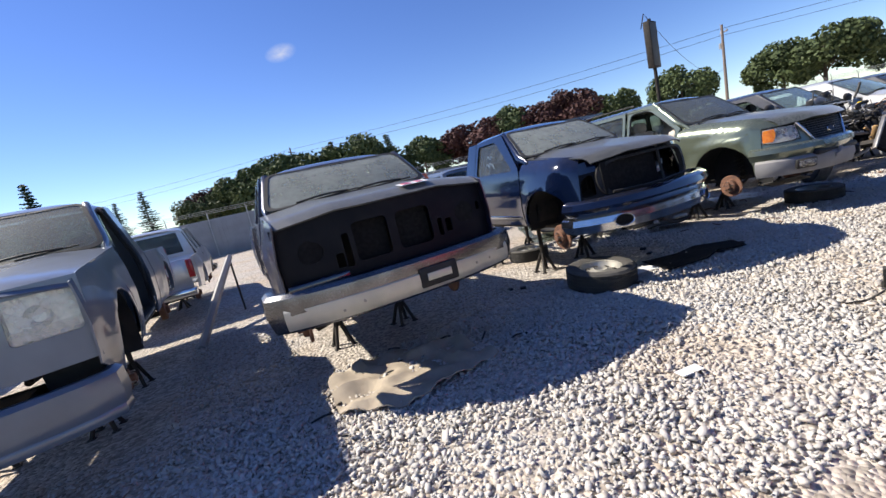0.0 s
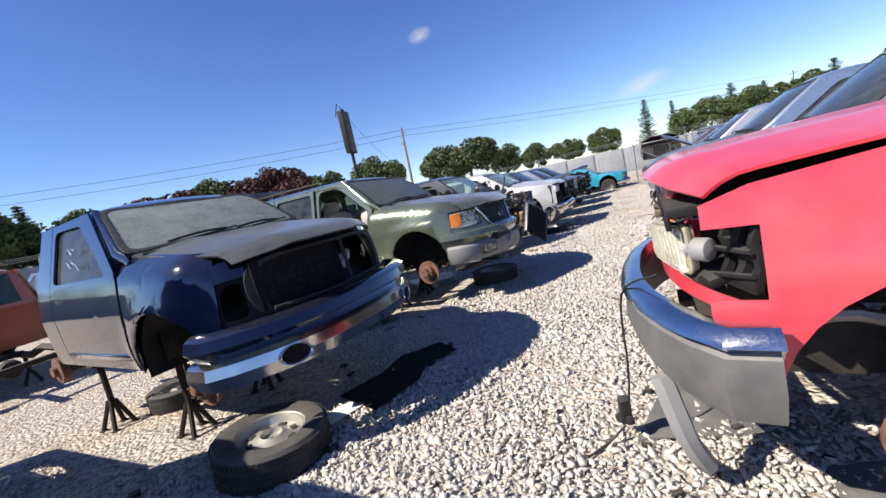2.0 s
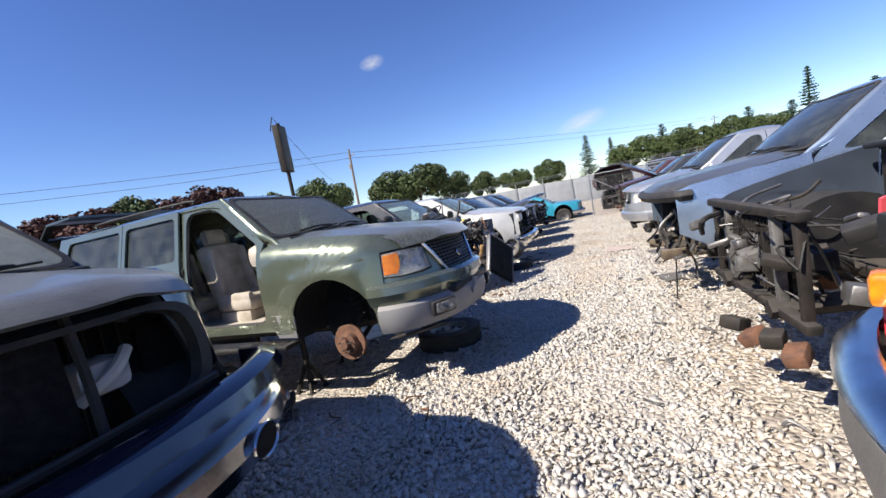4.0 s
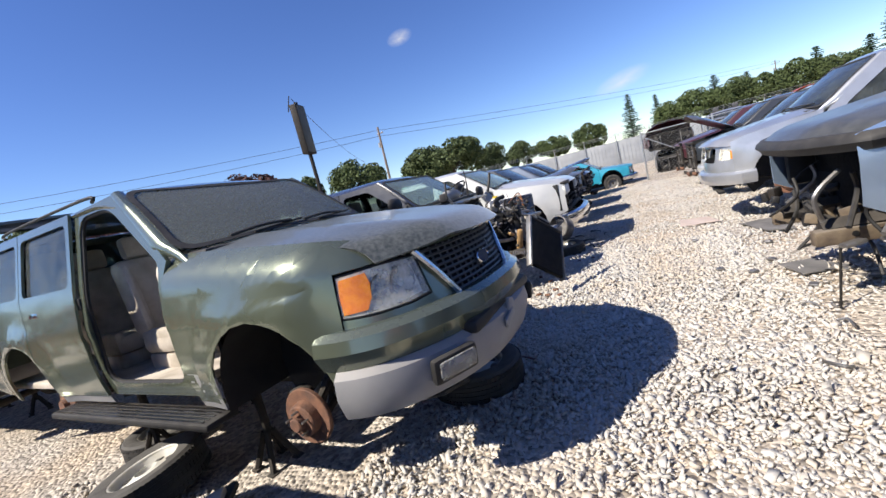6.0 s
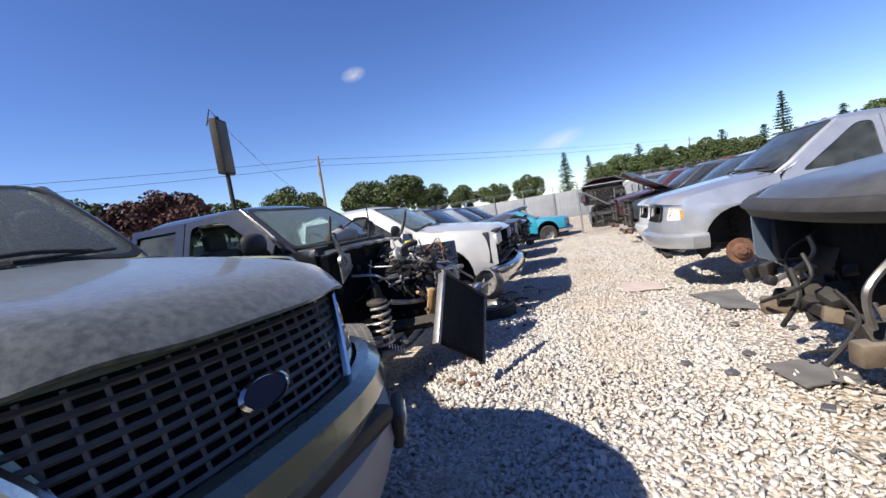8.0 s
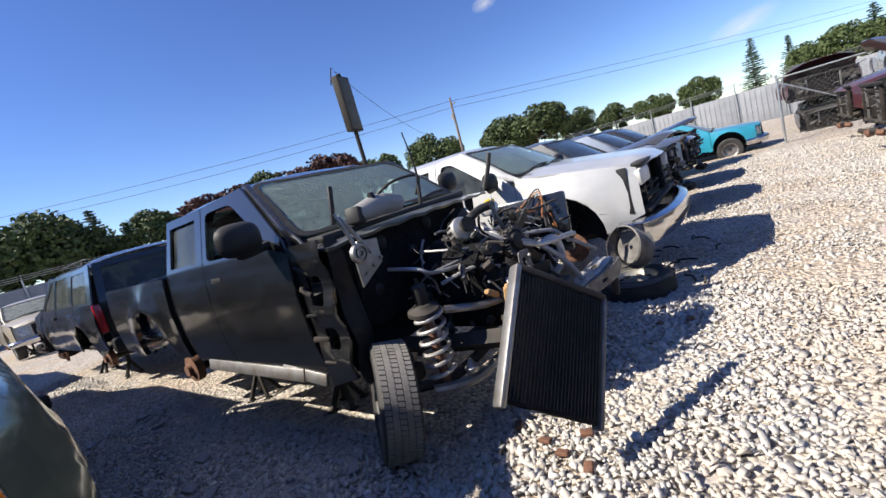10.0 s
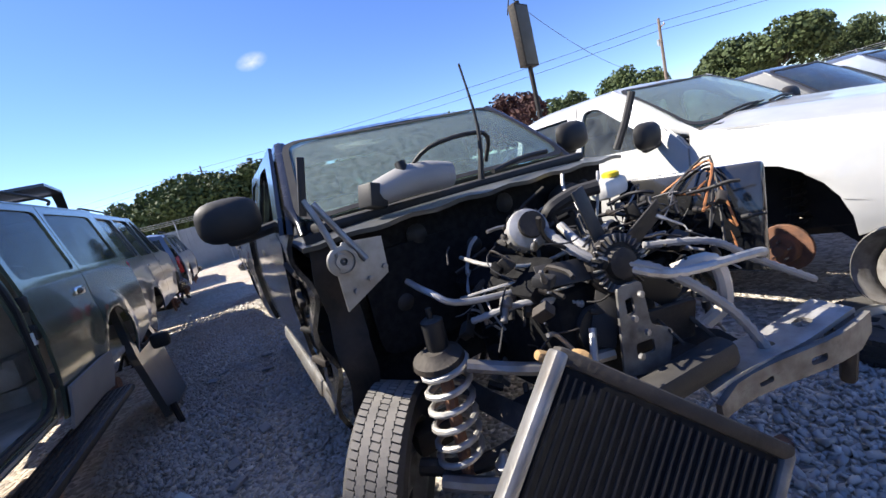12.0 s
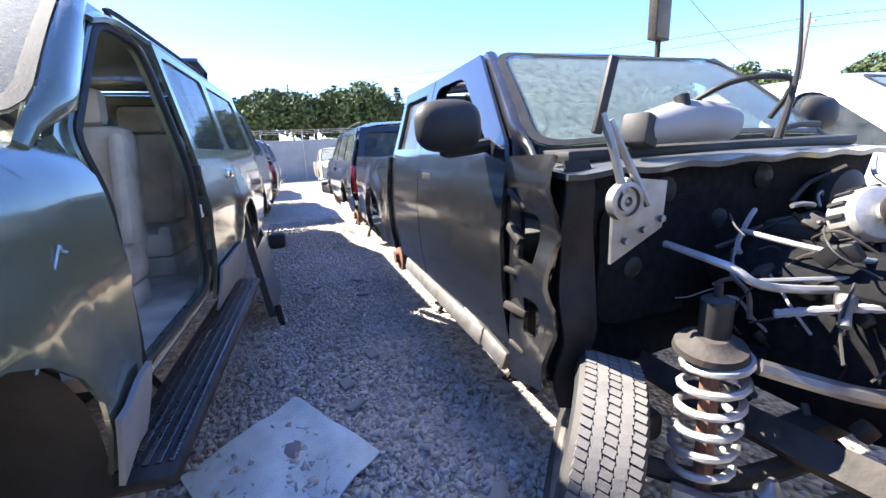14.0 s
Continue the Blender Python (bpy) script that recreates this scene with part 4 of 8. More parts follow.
def nose_suv(T, d, NY, edge, col, X):
    g = [(-0.39, 1.03), (0.39, 1.03), (0.545, 1.325), (-0.545, 1.325)]
    half = [(1.08, 0.96), (1.08, 1.092), (0.9, 1.08), (0.69, 1.077), (0.568, 1.092), (0.59, 1.306), (0.66, 1.322), (0.60, 1.345)]
    fp = part("front_panel", suv_sheet(half + [(-q, z) for q, z in half[::-1]], [g], 0.03), col, T)
    gr = part("grille", front_sheet(d, NY, g, [], 0.10, 0.5), CORE_SHADE, T)
    bm = bmesh.new()
    yy = lambda x, z: NY(x) + 0.035 + 0.25 * (z - 0.88)
    for k in range(9):
        z = 1.05 + 0.032 * k
        w = 0.37 + 0.17 * (z - 1.03) / 0.295
        tube(bm, [(w * (-1 + j / 4), yy(w * (-1 + j / 4), z), z) for j in range(9)], 0.0085, 4)
    part("grille_bar", bm, GRILLE, gr)
    bm = bmesh.new()
    for k in range(-8, 9):
        x = k * 0.062
        zlo = 1.035 + max(0.0, (abs(x) - 0.37) / 0.17 * 0.29)
        if zlo < 1.30:
            tube(bm, [(x, yy(x, zlo) + 0.004, zlo), (x, yy(x, 1.32) + 0.004, 1.32)], 0.0065, 4)
    part("grille_upright", bm, GRILLE, gr)
    bm = bmesh.new()
    tube(bm, [Vector((x, yy(x, z) - 0.015, z)) for x, z in ((-0.555, 1.33), (-0.47, 1.19), (-0.40, 1.06), (-0.37, 1.02), (-0.2, 1.008), (0, 1.005), (0.2, 1.008), (0.37, 1.02), (0.40, 1.06), (0.47, 1.19), (0.555, 1.33))], 0.02, 8)
    part("chrome_surround", bm, CHROME, fp)
    bm = bmesh.new()
    m = Matrix.Translation((0, yy(0, 1.16) - 0.012, 1.155)) @ pose(0, 0, 0, 76, 0, 0) @ Matrix.Diagonal((1.0, 0.48, 1, 1))
    lathe(bm, [(0.01, -0.004), (0.092, -0.004), (0.092, 0.014), (0.08, 0.02), (0.076, 0.012), (0.01, 0.014)], m, 28)
    e = part("emblem", bm, CHROME, gr, "chrome-ringed oval badge")
    bm = bmesh.new()
    lathe(bm, [(0.005, 0.012), (0.074, 0.012), (0.074, 0.016), (0.005, 0.017)], m, 28)
    part("badge_face", bm, BADGE, e)
    suv_lamp(T, -1)
    suv_lamp(T, 1)
    b = suv_band(T, 0.86, 1.05, 0.012, col, "bumper", 0.034, 1.23)
    suv_band(b, 0.62, 0.862, 0.022, PLASTIC, "lower_bumper", 0.03, 1.16)
    bm = bmesh.new()
    box(bm, (0, 0.055, 0.865), (1.0, 0.14, 0.075), 0.03)
    part("air_intake", bm, BLACKP, b)
    bm = bmesh.new()
    box(bm, (-0.06, -0.045, 0.835), (0.07, 0.03, 0.11), 0.012, eul(4, 12, -4))
    box(bm, (-0.12, -0.055, 0.79), (0.16, 0.02, 0.05), 0.01, eul(0, -14, 0))
    part("plate_bracket", bm, PLASTIC, b)
    for s in (-1, 1):
        bm = bmesh.new()
        box(bm, (s * 0.66, 0.5 * (0.66 / 0.97) ** 2.6 - 0.125, 0.755), (0.24, 0.05, 0.10), 0.025, eul(6, 0, s * 26))
        part("fog_lamp", bm, LENS, b)
        bm = bmesh.new()
        box(bm, (s * 0.66, 0.5 * (0.66 / 0.97) ** 2.6 - 0.112, 0.755), (0.28, 0.05, 0.135), 0.03, eul(6, 0, s * 26))
        part("fog_lamp_bezel", bm, BLACKP, b)
    bm = bmesh.new()
    box(bm, (-0.52, 0.42, 0.50), (0.3, 0.5, 0.02), 0.006, eul(-12, 14, 0))
    part("splash_shield", bm, BLACKP, T)
    # badge numbers scrawled on the wing
    bm = bmesh.new()
    for k in range(7):
        c = Vector((0.80 + 0.02 * k, 0.16 + 0.025 * k, 0.985))
        tube(bm, [c + Vector((0.0, -0.115, 0.018 * (j % 2) - 0.01 + 0.01 * j)) for j in range(3)], 0.0025, 4)
    part("paint_marks", bm, MARK, b)


# Radiator with fins; its near-black plate also stands for shade behind the nose.
def back_dark(T, d, z0, z1, y=0.5):
    bm = bmesh.new()
    box(bm, (0, y, (z0 + z1) / 2), (1.5, 0.05, z1 - z0), 0.01)
    rc = part("radiator", bm, CORE_SHADE, T)
    fin = mesh_of("radiator_fin", box(bmesh.new(), (0, y - 0.03, (z0 + z1) / 2), (0.01, 0.012, z1 - z0 - 0.06), 0))
    for k in range(18):
        part("radiator_fin", fin, DARK, rc).location.x = -0.55 + 0.065 * k


def nose_ram(T, d, NY, edge, col, X):
    g = eased([(-0.64, 1.05), (0.64, 1.05), (0.70, 1.22), (0.66, 1.40), (0.5, 1.45), (-0.5, 1.45), (-0.66, 1.40), (-0.70, 1.22)], 0.09)
    h = eased([(0.745, 1.07), (0.93, 1.065), (0.935, 1.25), (0.86, 1.31), (0.76, 1.32)], 0.05)
    lo = [(0.946, 1.0), (0.946, 1.33), (0.72, 1.34), (0.69, 1.47), (0.5, 1.49)]
    part("grille_header", suv_sheet(lo + [(-q, z) for q, z in lo[::-1]], [g, h, mirrored(h)]), HOOD_DARK, T)
    cap = [(0.946, 1.335), (0.946, 1.465), (0.80, 1.478), (0.695, 1.478), (0.725, 1.345)]
    for lp in (cap, mirrored(cap)):
        part("front_panel", suv_sheet(lp, [], 0.022), col, T)
    part("grille_shell", front_sheet(d, NY, [(x * 1.03, z) for x, z in g], [[(x * 0.93, 1.26 + (z - 1.26) * 0.88) for x, z in g]], 0.05, 0.3, 0.06, 0.05), BLACKP, T)
    bm = bmesh.new()
    tube(bm, bend((0.2, 0.12, 1.05), (0.21, 0.16, 1.28), (0.2, 0.18, 1.49)), 0.018, 6)
    part("grille_strut", bm, BLACKP, T)
    bm = bmesh.new()
    box(bm, (-0.24, 0.2, 1.25), (0.84, 0.03, 0.37), 0.02, eul(-6, 0, 0))
    part("condenser", bm, CORE_SHADE, T)
    bm = bmesh.new()
    tube(bm, bend((-0.62, 0.10, 1.09), (-0.1, 0.04, 1.07), (0.62, 0.10, 1.09)), 0.016, 6)
    part("grille_sill", bm, BLACKP, T)
    bm = bmesh.new()
    box(bm, (0.36, 0.45, 1.20), (0.2, 0.2, 0.14), 0.04)
    tube(bm, bend((0.25, 0.35, 1.14), (0.36, 0.3, 1.22), (0.45, 0.36, 1.28)), 0.025, 8)
    part("washer_tank", bm, WHITEP, T)
    # Added near-black plates stand for the shade inside the empty lamp openings.
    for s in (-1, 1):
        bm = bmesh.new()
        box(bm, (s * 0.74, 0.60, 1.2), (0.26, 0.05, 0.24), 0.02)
        part("lamp_pocket", bm, CORE_SHADE, T)
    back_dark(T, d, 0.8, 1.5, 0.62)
    b = band(T, d, 0.865, 1.06, 0.085, col, bulge=0.06, curve=0.30, wrap=0.12)
    band(b, d, 0.675, 0.875, 0.10, CHROME, "chrome_face", bulge=0.04, curve=0.32, wrap=0.16)
    for s in (-1, 1):
        m = Matrix.Translation((s * 0.66, 0.32 * (0.66 / 0.98) ** 2.6 - 0.162, 0.775)) @ pose(0, 0, 0, 90, 0, s * 22) @ Matrix.Diagonal((1.2, 0.72, 1, 1))
        bm = bmesh.new()
        lathe(bm, [(0.075, -0.02), (0.098, 0.004), (0.092, 0.012), (0.085, 0.008), (0.07, -0.02)], m, 24, close=False)
        f = part("fog_lamp_ring", bm, CHROME, b)
        m = m.copy()
        # near-black disc on the face stands for the shaded hole
        bm = bmesh.new()
        lathe(bm, [(0.002, 0.001), (0.086, 0.004), (0.084, -0.01), (0.002, -0.012)], m, 24)
        part("fog_lamp_hole", bm, CORE_SHADE, f)
    for s in (-1, 1):
        bm = bmesh.new()
        box(bm, (s * (d["W"] + 0.004), 2.1, 0.86), (0.03, 1.3, 0.05), 0.012)
        part("side_moulding", bm, CHROME, T)


def nose_navy(T, d, NY, edge, col, X):
    rnd = [[(s * 0.72 + 0.10 * math.cos(a * 0.5236), 1.31 + 0.09 * math.sin(a * 0.5236)) for a in range(12)] for s in (-1, 1)]
    holes = rnd + [rrect(-0.36, 1.14, -0.05, 1.47, 0.04), rrect(0.03, 1.14, 0.36, 1.47, 0.05), rrect(-0.54, 1.13, -0.47, 1.25, 0.015), rrect(0.42, 1.16, 0.47, 1.32, 0.015), rrect(0.50, 1.18, 0.57, 1.30, 0.015), rrect(-0.46, 1.12, -0.40, 1.4, 0.015), rrect(0.88, 1.30, 0.92, 1.38, 0.01)]
    part("front_panel", front_sheet(d, NY, [(-0.97, 1.02), (0.97, 1.02), (0.99, 1.55), (0.6, 1.62), (-0.6, 1.62), (-0.99, 1.55)], holes, 0.05, 0.1, 0.12), HOOD_DARK, T)
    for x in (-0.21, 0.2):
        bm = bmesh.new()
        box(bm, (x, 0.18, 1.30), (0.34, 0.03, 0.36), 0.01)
        rc = part("radiator", bm, CORE_SHADE, T)
    # Lamp buckets, coloured near-black for the shade in the round holes.
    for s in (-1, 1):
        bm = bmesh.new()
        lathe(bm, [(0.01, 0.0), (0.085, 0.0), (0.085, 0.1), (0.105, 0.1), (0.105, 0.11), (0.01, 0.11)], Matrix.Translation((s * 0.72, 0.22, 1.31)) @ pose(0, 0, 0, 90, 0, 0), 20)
        part("lamp_bucket", bm, CORE_SHADE, T)
    bm = bmesh.new()
    box(bm, (-0.72, 0.03, 1.06), (0.5, 0.04, 0.09), 0.02)
    part("valance", bm, P_BLUE, T)
    b = band(T, d, 0.74, 1.06, 0.13, DULLCHROME, bulge=0.035, curve=0.16, wrap=0.22)
    band(b, d, 0.765, 0.955, 0.163, BEIGE, "face_strip", bulge=0.012, curve=0.16, wrap=0, inset=0.03)
    bm = bmesh.new()
    box(bm, (0.22, -0.17, 0.885), (0.36, 0.03, 0.17), 0.02)
    p = part("plate_mount", bm, BLACKP, b)
    bm = bmesh.new()
    box(bm, (0.22, -0.186, 0.885), (0.23, 0.012, 0.065), 0.02)
    part("plate_slot", bm, BEIGE, p)
    for k, (x, z) in enumerate(((-0.62, 0.83), (-0.45, 0.86), (0.62, 0.86), (0.78, 0.86))):
        bm = bmesh.new()
        lathe(bm, [(0.002, 0.0), (0.012, 0.0), (0.012, 0.008), (0.002, 0.01)], Matrix.Translation((x, 0.16 * abs(x) ** 2.6 - 0.172, z)) @ pose(0, 0, 0, 90, 0, 0), 10)
        part("bolt", bm, STEEL, b)
    bm = bmesh.new()
    box(bm, (0.30, 0.17, 1.684), (0.26, 0.15, 0.004), 0, eul(7, 0, 0))
    st = part("stock_sticker", bm, MARK, T)
    bm = bmesh.new()
    box(bm, (0.24, 0.165, 1.688), (0.07, 0.11, 0.003), 0, eul(7, 0, 0))
    box(bm, (0.36, 0.165, 1.688), (0.05, 0.11, 0.003), 0, eul(7, 0, 0))
    part("sticker_print", bm, P_RED, st)


def nose_oldford(T, d, NY, edge, col, X):
    z0, z1 = 1.12, 1.52
    g = rrect(-0.5, 1.16, 0.5, 1.48, 0.03)
    h = rrect(0.56, 1.17, 0.93, 1.47, 0.03)
    part("front_panel", front_sheet(d, NY, [(-0.97, 0.95), (0.97, 0.95), (0.97, 1.54), (-0.97, 1.54)], [g, h, mirrored(h)], 0.03, 0.1), col, T)
    bm = bmesh.new()
    for k in range(5):
        box(bm, (0, 0.05, 1.19 + 0.065 * k), (1.0, 0.02, 0.02), 0.004)
    part("grille", bm, CHROME, T)
    a = rrect(0.58, 1.18, 0.91, 1.26, 0.01)
    for lp, am in ((h, a), (mirrored(h), mirrored(a))):
        lamp(T, d, NY, lp, 0.04, None, 0.1)
        part("turn_signal", front_sheet(d, NY, am, [], 0.025, 0.1, thick=0.01), LENS, T)
    back_dark(T, d, 0.9, 1.5, 0.4)
    b = band(T, d, 0.50, 0.84, 0.10, P_LIGHTBLUE, bulge=0.03, curve=0.14, wrap=0.12, inset=0.10)
    band(b, d, 0.50, 0.60, 0.115, P_LIGHTBLUE, "air_dam", bulge=0.0, curve=0.14, wrap=0.10, inset=0.10)


def nose_red(T, d, NY, edge, col, X):
    W = d["W"]
    h = rrect(0.56, 1.02, 0.93, 1.30, 0.04)
    g = rrect(-0.5, 1.05, 0.5, 1.36, 0.04)
    part("front_panel", front_sheet(d, NY, [(-0.93, 0.96), (0.93, 0.96), (0.935, 1.015), (-0.50, 1.035), (-0.50, 1.365), (0.44, 1.365), (0.50, 1.40), (-0.52, 1.40), (-0.95, 1.32)], [mirrored(h)], 0.04, 0.2), col, T)
    bm = bmesh.new()
    box(bm, (0.0, 0.16, 1.34), (1.5, 0.16, 0.05), 0.012)
    box(bm, (0.0, 0.09, 1.31), (1.5, 0.02, 0.09), 0.008)
    part("radiator_support", bm, BLACKP, T)
    bm = bmesh.new()
    tube(bm, bend((-0.7, 0.2, 1.05), (0, 0.08, 1.03), (0.7, 0.2, 1.03)), 0.03, 8)
    part("cross_bar", bm, DARK, T)
    back_dark(T, d, 0.9, 1.36, 0.45)
    # loose headlamp hanging from its wires
    lpts = eased([(-0.17, -0.06), (0.15, -0.12), (0.17, 0.09), (-0.15, 0.10)], 0.03)
    tilt = Matrix.Translation((0.56, 0.07, 1.17)) @ pose(0, 0, 0, 4, -4, 20)
    hl = part("hanging_headlight", sheet(lpts, [], 0.05, lambda u, v: tilt @ Vector((u, 0.05 + 0.5 * u * u, v)), 0.03), HAZED, T, "yellowed headlight hanging loose")
    part("lens", sheet(lpts, [], 0.05, lambda u, v: tilt @ Vector((u, 0.5 * u * u, v)), 0.006), LENS, hl)
    part("rim", tube(bmesh.new(), [tilt @ Vector((u, 0.02 + 0.5 * u * u, v)) for u, v in lpts], 0.013, 6, True), HAZED, hl)
    for k in range(9):
        u = -0.13 + 0.033 * k
        part("lens_rib", tube(bmesh.new(), [tilt @ Vector((u, 0.5 * u * u - 0.004, v)) for v in (-0.075, 0.0, 0.085)], 0.0035, 4), HAZED, hl)
    bm = bmesh.new()
    lathe(bm, [(0.012, -0.02), (0.045, -0.01), (0.05, 0.0), (0.05, 0.05), (0.03, 0.07), (0.03, 0.10), (0.012, 0.11)], Matrix.Translation((0.74, 0.22, 1.17)) @ pose(0, 0, 0, 90, 0, -40), 18)
    part("bulb_socket", bm, PLASTIC, T)
    part("lamp_mount", sheet(eased([(0.71, 1.02), (0.935, 1.02), (0.935, 1.31), (0.74, 1.32)], 0.03), [rrect(0.76, 1.22, 0.82, 1.28, 0.01), rrect(0.85, 1.08, 0.90, 1.14, 0.01), rrect(0.75, 1.07, 0.81, 1.17, 0.015), rrect(0.86, 1.19, 0.91, 1.28, 0.015)], 0.05,
                             lambda x, z: (x, 0.26 + 0.35 * (x - 0.7) + 0.012 * math.sin(40 * z), z), 0.03), BLACKP, T)
    for k, (za, zz) in enumerate(((1.05, 1.10), (1.17, 1.19), (1.29, 1.31))):
        bm = bmesh.new()
        tube(bm, [(0.66, 0.22, za), (0.80, 0.27, (za + zz) / 2), (0.94, 0.33, zz)], 0.012, 6)
        part("mount_rib", bm, BLACKP, T)
    bm = bmesh.new()
    box(bm, (0.62, 0.24, 1.06), (0.26, 0.16, 0.05), 0.015, eul(14, 8, 20))
    part("duct_scrap", bm, BLACKP, T)
    bm = bmesh.new()
    box(bm, (-0.88, 0.16, 1.10), (0.10, 0.08, 0.11), 0.02, eul(0, 0, -30))
    part("turn_signal", bm, AMBER, T)
    # Added near-black plate stands for shade in the missing lamp's cavity.
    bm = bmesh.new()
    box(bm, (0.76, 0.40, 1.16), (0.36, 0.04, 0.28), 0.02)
    part("lamp_cavity", bm, CORE_SHADE, T)
    b = band(T, d, 0.62, 0.90, 0.135, BUMPGREY, bulge=0.03, curve=0.27, wrap=0.08)
    band(b, d, 0.86, 0.97, 0.135, CHROME, "chrome_roll", bulge=0.04, curve=0.27, wrap=0.09)
    bm = bmesh.new()
    sweep(bm, [(u * 0.98, 0.27 * abs(u) ** 2.6) for u in [0.1 + 0.09 * i for i in range(11)]], [(0.06, 0.60), (0.10, 0.62), (0.11, 0.67), (0.05, 0.67)])
    part("valance", bm, PLASTIC, b)
    bm = bmesh.new()
    tube(bm, bend((0.75, -0.02, 0.62), (0.80, 0.05, 0.35), (0.66, 0.12, 0.12), (0.42, 0.05, 0.03)), [0.05, 0.05, 0.05, 0.05, 0.05, 0.045, 0.045, 0.045, 0.045, 0.045, 0.04, 0.04, 0.04, 0.04, 0.035, 0.03], 6)
    part("hanging_trim", bm, PLASTIC, b)
    bm = bmesh.new()
    tube(bm, bend((0.62, 0.02, 1.05), (0.40, -0.16, 0.9), (0.46, -0.18, 0.5), (0.40, -0.22, 0.2)), 0.006, 6)
    box(bm, (0.38, -0.24, 0.22), (0.06, 0.06, 0.16), 0.01, eul(0, 10, 20))
    box(bm, (0.36, -0.25, 0.15), (0.14, 0.04, 0.05), 0.01, eul(0, -20, 40))
    tube(bm, bend((0.38, -0.25, 0.12), (0.42, -0.35, 0.03), (0.55, -0.45, 0.02)), 0.008, 6)
    part("dangling_latch", bm, BLACKP, T)


def nose_f150(T, d, NY, edge, col, X):
    z0, z1 = d["zr"] + 0.2, d["zh"] - 0.04
    g = rrect(-0.48, z1 - 0.28, 0.48, z1 - 0.03, 0.05)
    h = eased([(0.57, z1 - 0.25), (0.90, z1 - 0.24), (0.905, z1 - 0.11), (0.60, z1 - 0.06)], 0.025)
    part("front_panel", front_sheet(d, NY, [(-0.92, z0 - 0.05), (0.92, z0 - 0.05), (0.92, z1 - 0.03), (0.6, z1), (-0.6, z1), (-0.92, z1 - 0.03)], [g, h, mirrored(h)], 0.03, 0.35), col, T)
    a = eased([(0.80, z1 - 0.235), (0.895, z1 - 0.232), (0.895, z1 - 0.12), (0.79, z1 - 0.11)], 0.02)
    lamp(T, d, NY, h, 0.03, a, 0.35)
    lamp(T, d, NY, mirrored(h), 0.03, mirrored(a), 0.35)
    back_dark(T, d, z0, z1, 0.4)
    b = band(T, d, z0 - 0.22, z0 - 0.02, 0.045, col, bulge=0.025, curve=d["curve"])
    bm = bmesh.new()
    for k in range(4):
        box(bm, (0.5 - 0.3 * k, 0.12 + 0.02 * k, z0 - 0.32), (0.32, 0.1, 0.05), 0.015, eul(0, 7 * (-1) ** k, 0))
    part("torn_valance", bm, BLACKP, b)


def nose_chevy(T, d, NY, edge, col, X):
    z0, z1 = d["zr"] + 0.2, d["zh"] - 0.03
    bm = bmesh.new()
    for s in (-1, 1):
        box(bm, (s * 0.60, 0.16, (z0 + z1) / 2), (0.05, 0.08, z1 - z0), 0.01)
        box(bm, (s * 0.90, 0.26, (z0 + z1) / 2), (0.05, 0.1, z1 - z0), 0.01)
    box(bm, (0, 0.12, z1), (1.7, 0.12, 0.05), 0.02)
    box(bm, (0, 0.12, z0), (1.7, 0.12, 0.05), 0.02)
    part("radiator_support", bm, BLACKP, T)
    back_dark(T, d, z0, z1, 0.35)
    for s in (-1, 1):
        bm = bmesh.new()
        box(bm, (s * 0.75, 0.12, z1 - 0.12), (0.28, 0.1, 0.17), 0.03, eul(0, 5 * s, 8 * s))
        part("headlight", bm, WHITEP, T)
        for k in range(3):
            bm = bmesh.new()
            tube(bm, bend((s * 0.3, 0.1, z0 + 0.05 + 0.1 * k), (s * 0.5, 0.02, z0 + 0.12 + 0.07 * k), (s * 0.68, 0.14, z0 + 0.1 * k)), 0.012, 6)
            part("wire", bm, BLACKP, T)
    b = band(T, d, z0 - 0.30, z0 - 0.04, 0.12, CHROME, bulge=0.04, curve=d["curve"])
    band(b, d, z0 - 0.22, z0 - 0.14, 0.165, BLACKP, "rubber_strip", bulge=0.008, wrap=0, inset=0.1)


